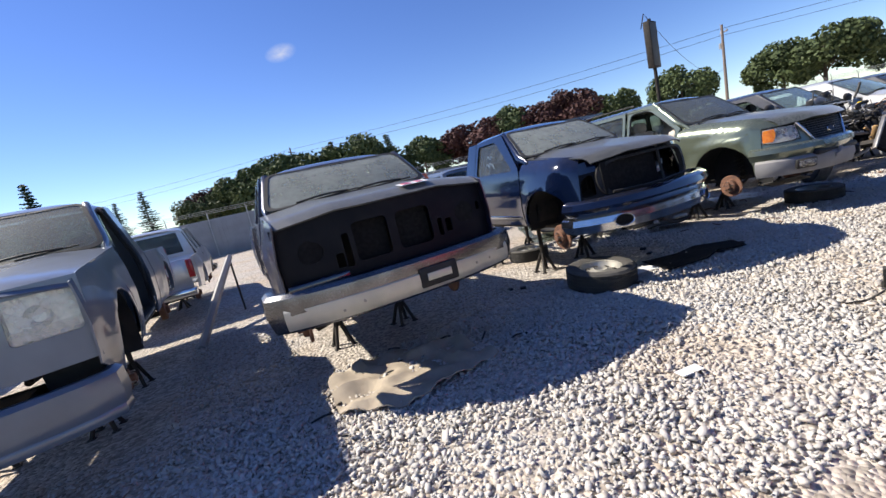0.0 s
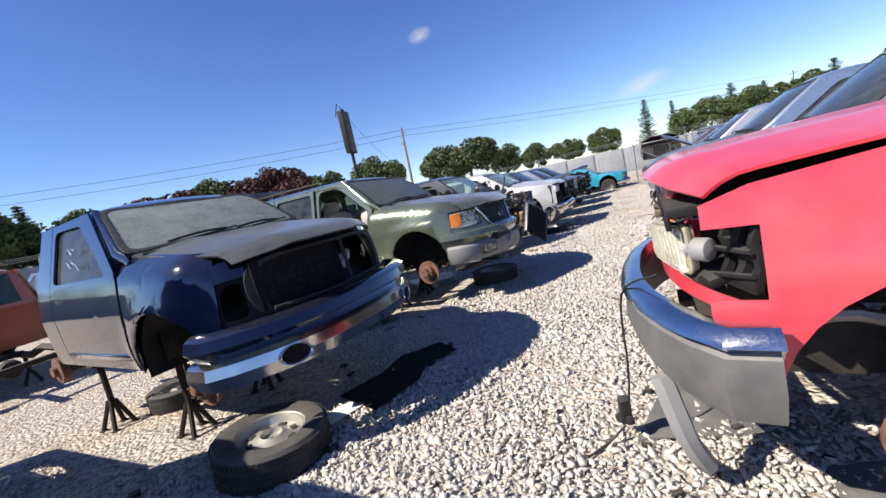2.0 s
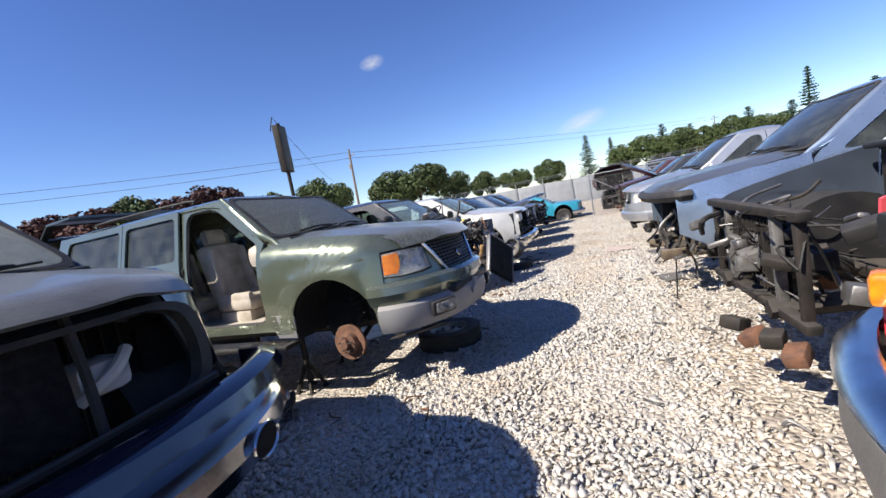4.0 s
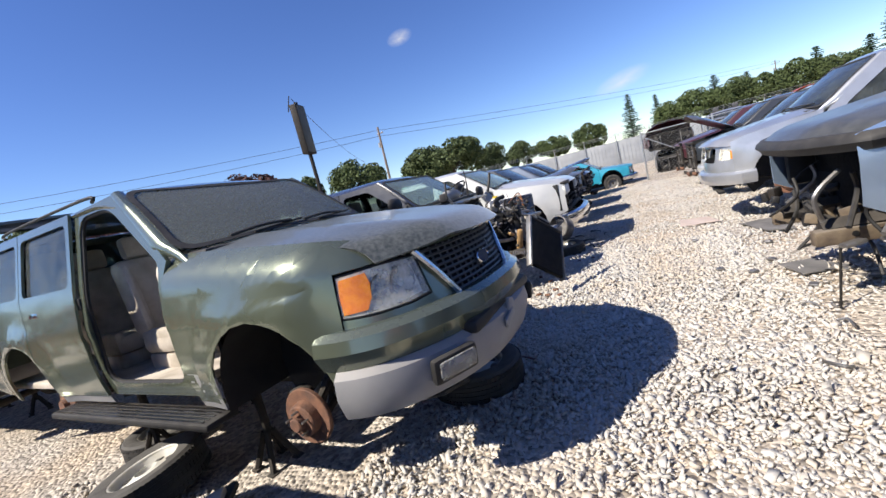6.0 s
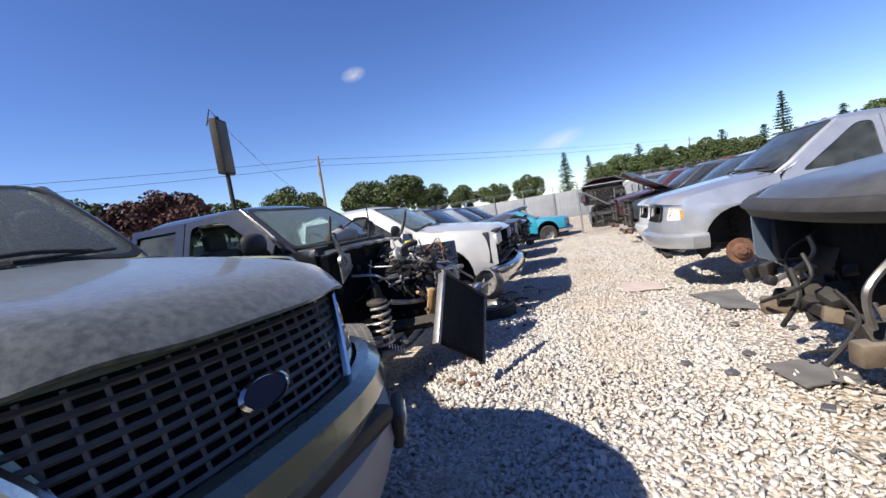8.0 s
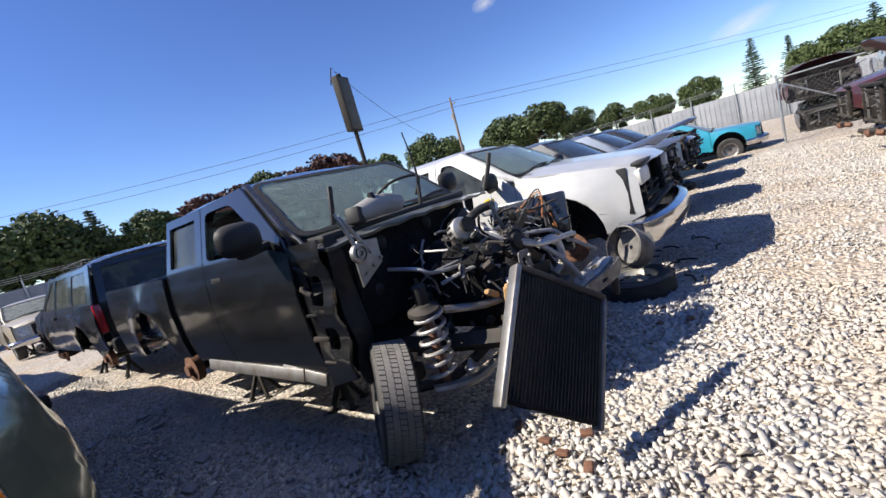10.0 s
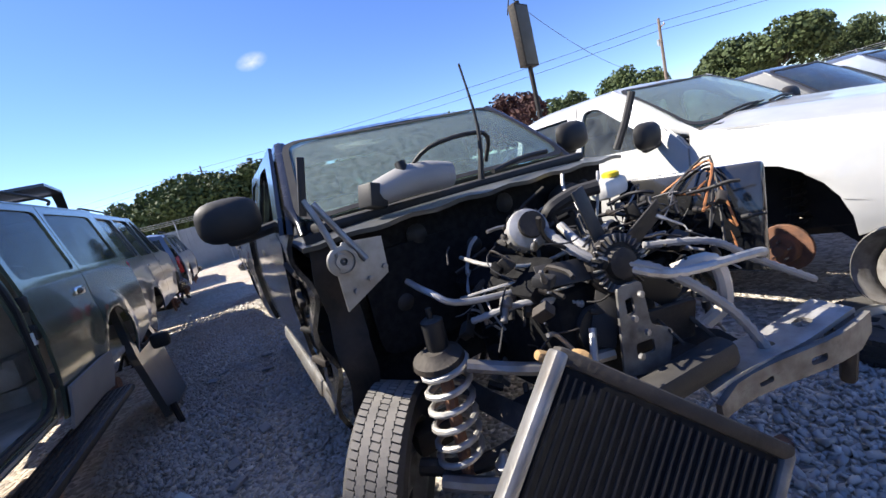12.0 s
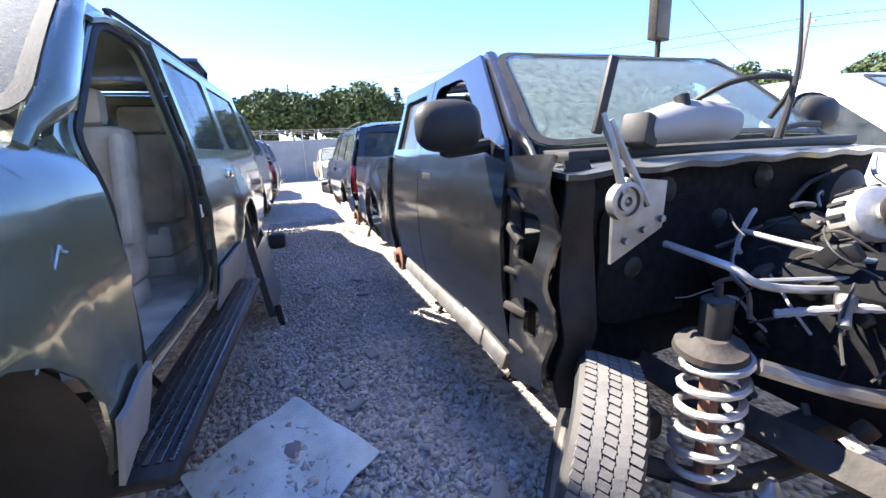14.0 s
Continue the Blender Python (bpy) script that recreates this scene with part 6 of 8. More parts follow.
    du = rod("air_duct", [(10.58, 4.48, 1.47), (10.78, 4.44, 1.50), (10.98, 4.42, 1.48)], [0.05, 0.06, 0.065, 0.07, 0.075, 0.075, 0.075, 0.075, 0.07, 0.065, 0.06], PLASTIC, n=12, label="broken grey plastic air duct")
    blk("duct_mouth", (10.58, 4.46, 1.47), (0.1, 0.1, 0.11), 0.01, BLACKP, eul(0, 15, 20), du)
    turned("duct_port", [(0.012, 0), (0.026, 0), (0.026, 0.05), (0.018, 0.05), (0.012, 0.03)], pose(10.74, 4.42, 1.54, -20, 0, 0), BLACKP, du, 14)
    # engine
    # Block and heads take the same near-black, shade included in the colour.
    blk("engine_block", (11.15, 4.05, 0.74), (0.55, 0.62, 0.46), 0.06, CORE_SHADE)
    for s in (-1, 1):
        blk("cylinder_head", (11.15 + 0.22 * s, 4.08, 0.98), (0.2, 0.58, 0.16), 0.04, CORE_SHADE, eul(0, 35 * s, 0))
    blk("intake_manifold", (11.15, 4.12, 1.08), (0.26, 0.36, 0.10), 0.05, DARK)
    al = turned("alternator", [(0.01, 0), (0.05, 0), (0.078, 0.015), (0.085, 0.03), (0.085, 0.10), (0.078, 0.12), (0.05, 0.13), (0.03, 0.13), (0.03, 0.16), (0.01, 0.16)], pose(11.02, 4.02, 1.16, 70, 0, -25), PALESTEEL, label="grimy cast alternator")
    m0 = pose(11.02, 4.02, 1.16, 70, 0, -25)
    for k in range(14):
        a = k / 14 * 6.2832
        c = m0 @ Vector((0.087 * math.cos(a), 0.087 * math.sin(a), 0.065))
        blk("vent_slot", c, (0.014, 0.012, 0.06), 0, BLACKP, m0.to_3x3() @ Matrix.Rotation(a, 3, "Z"), al)
    turned("pulley", [(0.01, 0), (0.05, 0), (0.05, 0.008), (0.04, 0.014), (0.05, 0.02), (0.05, 0.03), (0.01, 0.03)], m0 @ pose(0, 0, 0.165), DARK, al, 20)
    fc = turned("fan_clutch", [(0.02, 0), (0.105, 0), (0.11, 0.01), (0.11, 0.05), (0.10, 0.06), (0.06, 0.065), (0.055, 0.09), (0.03, 0.10), (0.01, 0.10)], pose(11.12, 3.70, 1.02, 82, 0, -12), DARK, n=28)
    m1 = pose(11.12, 3.70, 1.02, 82, 0, -12)
    for k in range(28):
        a = k / 28 * 6.2832
        blk("cooling_fin", m1 @ Vector((0.092 * math.cos(a), 0.092 * math.sin(a), 0.068)), (0.03, 0.006, 0.022), 0, ALUM, m1.to_3x3() @ Matrix.Rotation(a, 3, "Z"), fc)
    turned("pulley", [(0.01, 0), (0.085, 0), (0.085, 0.01), (0.075, 0.018), (0.085, 0.026), (0.085, 0.04), (0.01, 0.04)], pose(11.02, 3.74, 0.80, 86, 0, -8), BLACKP, n=26)
    turned("pulley", [(0.01, 0), (0.06, 0), (0.06, 0.03), (0.02, 0.035), (0.01, 0.04)], pose(11.33, 3.74, 0.90, 86, 0, -8), STEEL, n=22)
    rs = blk("brake_reservoir", (11.66, 4.10, 1.22), (0.22, 0.12, 0.10), 0.035, WHITEP, eul(0, 0, 10))
    turned("reservoir_cap", [(0.01, 0), (0.042, 0), (0.042, 0.02), (0.03, 0.026), (0.01, 0.026)], pose(11.68, 4.09, 1.27), YELLOW, rs)
    turned("brake_booster", [(0.02, 0), (0.12, 0.01), (0.14, 0.05), (0.13, 0.10), (0.06, 0.13), (0.02, 0.13)], pose(11.66, 4.45, 1.14, 90, 0, 0), BLACKP, n=26)
    rod("radiator_hose", [(11.20, 4.0, 1.10), (11.12, 3.96, 1.22), (11.22, 3.92, 1.27), (11.32, 3.86, 1.28)], 0.032, BLACKP, n=10)
    rod("sway_bar", [(10.57, 4.30, 1.08), (10.56, 4.06, 1.06), (10.66, 3.98, 1.0), (11.10, 3.84, 0.97)], 0.013, PALESTEEL)
    rod("ac_line", [(11.08, 3.86, 1.18), (11.06, 3.70, 1.08), (11.22, 3.55, 0.96), (11.62, 3.45, 0.92), (11.78, 3.55, 0.84)], 0.018, PALESTEEL)
    rod("steering_link", [(10.98, 3.70, 0.82), (10.84, 3.60, 0.55), (10.80, 3.52, 0.30)], 0.014, PALESTEEL)
    rod("frame_tube", [(10.58, 3.95, 0.78), (10.80, 3.78, 0.72), (11.02, 3.66, 0.72)], 0.026, STEEL)
    rod("hose_stub", [(11.36, 3.62, 0.92), (11.45, 3.52, 0.94), (11.46, 3.50, 0.78), (11.40, 3.55, 0.70)], 0.026, LEATHER)
    blk("torn_foam", (10.82, 3.62, 0.70), (0.07, 0.08, 0.30), 0.03, FOAM, eul(10, -18, 20))
    blk("torn_foam", (10.76, 3.70, 0.80), (0.10, 0.05, 0.04), 0.018, FOAM, eul(0, 34, -20))
    blk("gearbox_plate", (11.24, 3.62, 0.74), (0.30, 0.03, 0.16), 0.01, DARK, eul(8, 4, -14))
    blk("radiator_tank", (11.1, 3.5, 0.62), (0.5, 0.1, 0.1), 0.03, BLACKP, eul(0, -8, -14))
    rng = random.Random(5)
    for k in range(170):
        p = Vector((rng.uniform(10.75, 11.85), rng.uniform(3.68, 4.3), rng.uniform(0.7, 1.18)))
        q = [tuple(p)]
        d = Vector((rng.uniform(-1, 1), rng.uniform(-0.7, 0.7), rng.uniform(-0.6, 0.6))).normalized()
        for j in range(3):
            p = p + d * rng.uniform(0.04, 0.11)
            d = (d + Vector((rng.uniform(-1, 1), rng.uniform(-1, 1), rng.uniform(-1.1, 0.6))) * 0.7).normalized()
            q.append(tuple(p))
        rod("cable", q, rng.choice((0.003, 0.004, 0.005, 0.006, 0.009)), rng.choice((BLACKP, BLACKP, DARK, BLACKP, DARK, STEEL, PLASTIC)), n=5)
    for k in range(120):
        x, y, z = rng.uniform(10.70, 11.9), rng.uniform(3.62, 4.2), rng.uniform(0.55, 1.16)
        if rng.random() < 0.5:
            blk("engine_part", (x, y, z), (rng.uniform(0.02, 0.08), rng.uniform(0.02, 0.07), rng.uniform(0.015, 0.06)), 0.006, rng.choice((ALUM, DARK, DARK, BLACKP, CORE_SHADE, DARK)), eul(rng.uniform(-40, 40), rng.uniform(-40, 40), rng.uniform(-60, 60)))
        else:
            r = rng.uniform(0.008, 0.024)
            turned("engine_fitting", [(0.004, 0), (r, 0), (r, 0.03), (r * 0.6, 0.04), (r * 0.6, 0.09), (0.004, 0.095)], pose(x, y, z, rng.uniform(0, 180), rng.uniform(-50, 50), 0), rng.choice((ALUM, DARK, STEEL, BLACKP)), n=14)
    # fan blades, ribbed hose, pierced bracket
    for k in range(5):
        a = k / 5 * 6.2832 + 0.5
        blk("fan_blade", m1 @ Vector((0.20 * math.cos(a), 0.20 * math.sin(a), 0.02)), (0.2, 0.09, 0.008), 0.003, BLACKP, m1.to_3x3() @ Matrix.Rotation(a, 3, "Z") @ eul(28, 0, 0), fc)
    for pts, r in ((((11.00, 3.92, 1.22), (11.02, 3.70, 1.08), (11.22, 3.56, 0.97), (11.42, 3.46, 0.76), (11.52, 3.38, 0.52)), 0.021), (((11.35, 3.72, 1.02), (11.55, 3.58, 0.98), (11.72, 3.52, 0.86), (11.95, 3.42, 0.70)), 0.017), (((10.66, 3.98, 0.92), (10.84, 3.82, 0.96), (11.0, 3.74, 0.9)), 0.015)):
        path = bend(*[V(*p) for p in pts], steps=16)
        part("ribbed_hose", tube(bmesh.new(), path, [r * (1.0 if k % 2 else 0.78) for k in range(len(path))], 8), PLASTIC, T)
    part("pierced_bracket", sheet(eased([(-0.10, -0.16), (0.07, -0.18), (0.11, -0.04), (0.03, 0.0), (0.02, 0.17), (-0.07, 0.17)], 0.02), [rrect(-0.05, 0.06, -0.02, 0.12, 0.008), rrect(-0.04, -0.10, 0.03, -0.05, 0.012)], 0.06,
                                  lambda u, v: V(11.10 + u, 3.58 - 0.3 * u, 0.80 + v), 0.012), ALUM, T)
    for k in range(4):
        turned("bracket_bolt", [(0.002, 0), (0.012, 0), (0.012, 0.012), (0.002, 0.014)], pose(11.04 + 0.05 * (k % 2), 3.565, 0.72 + 0.07 * k, 90, 0, 0), STEEL, n=8)
    rod("heater_pipe", [(10.80, 4.2, 1.12), (10.8, 3.95, 1.10), (11.0, 3.88, 1.06), (11.3, 3.84, 1.12)], 0.009, PALESTEEL)
    rod("heater_pipe", [(10.70, 4.1, 0.98), (10.92, 3.86, 1.02), (11.2, 3.80, 0.93), (11.5, 3.74, 1.02)], 0.008, STEEL)
    rod("dipstick_tube", [(11.28, 4.1, 0.8), (11.30, 3.9, 1.1), (11.36, 3.88, 1.34)], 0.006, PALESTEEL)
    # wing remains on the far side with more wiring
    for k in range(14):
        a = k * 0.7
        rod("cable", [(11.95 + 0.10 * math.cos(a), 3.9 + 0.1 * math.sin(a), 1.12), (12.02, 3.8, 1.0 + 0.02 * k), (11.9 + 0.16 * math.cos(a + 1), 3.7, 0.92 + 0.16 * math.sin(a))], 0.006, BLACKP if k % 3 else COPPER, n=5)
    blk("apron_panel", (12.0, 3.95, 0.95), (0.05, 0.7, 0.5), 0.02, P_BLACK, eul(0, 8, 6))
    # front suspension on the near side
    turned("spring_seat", [(0.04, 0), (0.095, 0.0), (0.105, 0.008), (0.10, 0.028), (0.07, 0.04), (0.05, 0.06)], pose(10.52, 4.06, 0.79, 6, -6, 0), DARK)
    turned("shock_absorber", [(0.01, 0), (0.04, 0.0), (0.045, 0.01), (0.045, 0.12), (0.03, 0.13), (0.012, 0.13), (0.012, 0.17), (0.005, 0.17)], pose(10.53, 4.06, 0.84), BLACKP)
    rod("shock_rod", [(10.50, 4.02, 0.32), (10.53, 4.06, 0.84)], 0.028, RUST)
    bm = bmesh.new()
    tube(bm, [V(10.50 + 0.004 * k / 12 + 0.088 * math.cos(k * 0.42), 4.04 + 0.088 * math.sin(k * 0.42), 0.37 + 0.0047 * k) for k in range(92)], 0.0135, 8)
    part("coil_spring", bm, PALESTEEL, T)
    rod("control_arm", [(10.36, 4.16, 0.36), (10.58, 4.0, 0.34), (10.95, 3.9, 0.42)], 0.035, DARK)
    rod("control_arm", [(10.40, 4.05, 0.33), (10.62, 3.86, 0.31), (10.95, 3.75, 0.40)], 0.032, STEEL)
    turned("ball_joint", [(0.01, 0), (0.04, 0.0), (0.045, 0.03), (0.025, 0.05), (0.012, 0.08)], pose(10.60, 3.88, 0.36), STEEL, n=14)
    # bent frame horn and bumper bracket
    part("frame_horn", sheet([(0, 0), (0.62, 0.0), (0.70, 0.06), (0.70, 0.20), (0.1, 0.16), (0, 0.10)], [rrect(0.2, 0.05, 0.26, 0.10, 0.015), rrect(0.4, 0.06, 0.46, 0.11, 0.015)], 0.06,
                             lambda u, v: (11.18 - ox + u * 0.9, 3.42 - oy - 0.26 * u + 0.02 * math.sin(9 * u), 0.47 + v * 0.55 + 0.10 * u), 0.022), ALUM, T)
    part("frame_flange", sheet([(0, 0), (0.68, 0.0), (0.68, 0.14), (0.05, 0.16)], [rrect(0.12, 0.05, 0.18, 0.10, 0.015), rrect(0.33, 0.05, 0.37, 0.09, 0.012), rrect(0.5, 0.05, 0.56, 0.10, 0.015)], 0.06,
                               lambda u, w: (11.18 - ox + u * 0.9 + 0.3 * w, 3.43 - oy - 0.26 * u + w, 0.562 + 0.135 * u + 0.01 * math.sin(11 * u)), 0.018), PALESTEEL, T)
    blk("bumper_bracket", (11.84, 3.30, 0.42), (0.16, 0.05, 0.14), 0.02, DARK, eul(6, 10, 20))
    # radiator hanging at a slant
    a, b = Vector((0.60, -0.44, -0.55)).normalized(), Vector((-0.10, -0.30, -0.94)).normalized()
    n = a.cross(b).normalized()
    b = n.cross(a).normalized()
    M = Matrix((a, b, n)).transposed()
    c0 = Vector((10.54, 3.37, 0.99))
    ctr = c0 + a * 0.27 + b * 0.33
    rd = blk("radiator", ctr, (0.53, 0.65, 0.05), 0.01, CORE_SHADE, M, label="black radiator with bent aluminium tanks")
    for k in range(26):
        blk("radiator_tube", ctr + a * (-0.25 + 0.02 * k) - n * 0.028, (0.006, 0.61, 0.008), 0, DARK, M, rd)
    blk("side_tank", ctr - a * 0.28, (0.035, 0.70, 0.08), 0.012, STEEL, M, rd)
    blk("side_tank", ctr + a * 0.28, (0.03, 0.69, 0.07), 0.012, ALUM, M, rd)
    blk("top_rail", ctr - b * 0.34, (0.58, 0.04, 0.07), 0.012, DARK, M, rd)
    # the wheel left on its hub, leaning out
    w = blk("wheel", (10.50, 4.32, 0.36), (0.2, 0.12, 0.12), 0.03, DARK)
    wheel(w, 10.30 - ox, 4.32 - oy, 0.30, rz=-38, ry=11, R=0.37, w=0.24, rim=ALUM)


FOAM = mat("torn_tan_foam", (0.42, 0.26, 0.11), 0.95, 0.0, (0.3, 0.18, 0.08), 14.0, 0.4, 90.0)
bay(black, 11.15, 2.95)


# ---- stands ----
def stand(x, y, h, heavy=False):
    gz = ground_z(x, y)
    T = thing("axle_stand", pose(x, y, gz, 0, 0, random.uniform(-25, 25)), "black welded steel stand under a wreck", "axle stand", "stands under the wrecks")
    hh = h - gz
    bm = bmesh.new()
    tube(bm, [(0, 0, hh * 0.35), (0, 0, hh)], 0.032, 8)
    part("post", bm, DARK, T)
    bm = bmesh.new()
    box(bm, (0, 0, hh - 0.01), (0.2, 0.12, 0.025), 0.006)
    part("saddle", bm, DARK, T)
    for k in range(4):
        a = 0.785 + k * 1.5708
        bm = bmesh.new()
        tube(bm, [(0.03 * math.cos(a), 0.03 * math.sin(a), hh * 0.42), (0.15 * math.cos(a), 0.15 * math.sin(a), 0.01)], 0.024, 6)
        box(bm, (0.15 * math.cos(a), 0.15 * math.sin(a), 0.008), (0.07, 0.07, 0.014), 0.003)
        part("leg", bm, DARK, T)


for x0, y0, zr_, dy in ((-2.2, 3.45, 0.77, 1), (1.15, 3.38, 0.78, 1), (4.40, 3.30, 0.72, 1), (7.77, 3.02, 0.68, 1), (11.15, 3.6, 0.55, 1), (14.1, 3.15, 0.50, 1), (17.1, 3.3, 0.44, 1), (20.0, 3.3, 0.44, 1), (22.8, 3.4, 0.44, 1),
                        (4.52, 1.10, 0.62, -1), (7.15, 0.95, 0.66, -1), (9.75, 1.08, 0.66, -1), (14.1, 1.0, 0.58, -1), (17.3, 0.6, 0.46, -1), (20.4, 0.6, 0.46, -1), (23.4, 0.6, 0.46, -1),
                        (-2.3, 16.0, 0.5, -1), (4.4, 14.6, 0.5, -1), (7.7, 14.0, 0.5, -1), (8.0, 19.6, 0.5, -1), (7.2, 25.5, 0.5, -1), (11.15, 14.6, 0.5, -1), (11.4, 20.5, 0.34, 1), (-6.2, 15.0, 0.5, -1), (15.6, 15.5, 0.42, -1), (19.2, 15.5, 0.42, -1)):
    for s in (-1, 1):
        for yy in (1.85, 3.3):
            stand(x0 + 0.42 * s, y0 + dy * yy, zr_ - 0.12)


# ---- loose things on the gravel ----
def loose_tyre(x, y, label, rx=0.0, rz=0.0, R=0.39, w=0.25, flat=True, z=None, rim=BEIGE, name="spare_wheel"):
    T = thing(name, pose(x, y, ground_z(x, y) + (w / 2 if z is None else z), rx, 0, rz), label, "wheel")
    wheel(T, 0, 0, 0, R=R, w=w, rim=rim, flat=flat, tread=RUBBER)
    return T


def slab(name, pts, label, cat, material, z=0.02, amp=0.012, thick=0.012, step=0.07):
    """A thin limp piece lying on the ground."""
    cx, cy = sum(p[0] for p in pts) / len(pts), sum(p[1] for p in pts) / len(pts)
    bm = sheet([(px - cx, py - cy) for px, py in pts], [], step, lambda u, v: (u, v, z + ground_z(cx + u, cy + v) - ground_z(cx, cy) + amp * noise.noise(Vector((u * 5, v * 5, cx)))), thick)
    ob = part(name, bm, material)
    ob.matrix_world = pose(cx, cy, ground_z(cx, cy))
    return tagged(ob, label, cat)


MAT_TAN = mat("sandy_carpet", (0.42, 0.35, 0.26), 0.95, 0.0, (0.30, 0.25, 0.19), 5.0, 0.4, 160.0)
MAT_GREY = mat("grey_rubber_mat", (0.11, 0.105, 0.10), 0.85, 0.0, (0.17, 0.16, 0.15), 6.0, 0.3, 120.0)
MAT_PINK = mat("faded_card", (0.50, 0.41, 0.37), 0.9, 0.0, (0.42, 0.34, 0.30), 4.0, 0.2, 90.0)
SHEETGLASS = mat("shattered_laminated_glass", (0.74, 0.83, 0.80), 0.45, 0.0, (0.58, 0.67, 0.65), 10.0, 0.5, 110.0, 0.3, 0.25)
PAPER = mat("white_paper", (0.75, 0.75, 0.72), 0.8)
loose_tyre(3.70, 3.74, "worn tyre with pale steel rim lying on gravel", rx=4, rz=20, R=0.41, w=0.26)
loose_tyre(4.55, 6.3, "tyre lying flat behind the blue pickup", R=0.36, w=0.22)
loose_tyre(6.95, 5.75, "black tyre on a white rim beside the SUV", rx=-10, rz=30, R=0.40, w=0.25, z=0.16, rim=WHITEP)
loose_tyre(7.55, 6.6, "steel wheel lying under the SUV", R=0.34, w=0.2)
loose_tyre(8.35, 3.55, "tyre lying flat under the SUV nose", R=0.38, w=0.22)
loose_tyre(13.05, 3.45, "tyre lying flat beside the white pickup", R=0.36, w=0.2)
d = thing("steel_wheel", pose(12.95, 3.42, 0.42, 20, 0, 60), "bare grey steel wheel leaning on a tyre", "wheel")
lt = bmesh.new()
lathe(lt, [(0.20, -0.10), (0.215, -0.09), (0.20, -0.06), (0.19, 0.0), (0.19, 0.05), (0.215, 0.09), (0.205, 0.10), (0.18, 0.06), (0.12, 0.03), (0.06, 0.05), (0.05, 0.03), (0.02, 0.03), (0.02, 0.02), (0.16, 0.01)], pose(0, 0, 0, 90, 0, 0), 30, close=False)
rm = part("rim", lt, ALUM, d)
for k in range(7):
    a = k / 7 * 6.2832
    # near-black disc in place of a cut opening, as its shade
    bm = bmesh.new()
    lathe(bm, [(0.002, 0), (0.03, 0), (0.03, 0.012), (0.002, 0.014)], pose(0.13 * math.cos(a), -0.03, 0.13 * math.sin(a), 90, 0, 0), 12)
    part("vent_hole", bm, CORE_SHADE, rm)
slab("floor_mat", [(0.28, 3.30), (0.75, 2.98), (1.25, 3.05), (1.75, 3.15), (1.70, 3.75), (1.2, 4.15), (0.6, 4.25), (0.32, 4.05)], "crumpled sandy carpet lying on the gravel", "carpet", MAT_TAN, 0.05, 0.10)
# Real mat, but its near-black colour also holds the shade under the pickup.
slab("rubber_mat", [(4.3, 3.25), (4.8, 3.12), (5.15, 3.2), (5.4, 3.0), (5.62, 3.3), (5.3, 3.62), (4.9, 3.6), (4.5, 3.8)], "dark rubber mat under the blue pickup, shade put into its colour", "mat", CORE_SHADE, 0.055, 0.012)
slab("paper_sheet", [(4.10, 3.55), (4.4, 3.45), (4.45, 3.62), (4.15, 3.75)], "white torn paper beside the tyre", "paper", PAPER, 0.035, 0.03, 0.004)
slab("rubber_mat", [(3.45, 0.55), (4.05, 0.5), (4.2, 0.05), (3.4, 0.0)], "grey rubber mat on the gravel", "mat", MAT_GREY, 0.03, 0.015)
slab("rubber_mat", [(4.15, 1.30), (4.75, 1.15), (4.95, 0.55), (4.35, 0.5)], "grey mat under the red pickup bumper", "mat", MAT_GREY, 0.03, 0.015)
slab("cardboard", [(14.35, 1.47), (14.32, 1.02), (13.6, 0.93), (13.68, 1.52)], "flattened faded cardboard on the gravel", "cardboard", MAT_PINK, 0.045, 0.02)
slab("rubber_mat", [(13.1, 0.77), (13.12, 0.23), (12.07, 0.36), (12.12, 0.64)], "grey mat beside the slate pickup", "mat", MAT_GREY, 0.045, 0.02)
slab("rubber_mat", [(10.45, 0.98), (10.52, 0.70), (10.16, 0.51), (10.05, 0.89)], "dark mat scrap at the lane edge", "mat", MAT_GREY, 0.045, 0.02)
slab("glass_sheet", [(9.20, 5.85), (9.62, 5.10), (9.34, 4.82), (8.95, 4.75), (8.66, 5.30)], "shattered pale windshield lying on the gravel", "glass", SHEETGLASS, 0.035, 0.03, 0.008)
slab("paper_sheet", [(2.30, 1.75), (2.48, 1.72), (2.50, 1.80), (2.32, 1.83)], "small white card on the gravel", "paper", PAPER, 0.035, 0.01, 0.004)
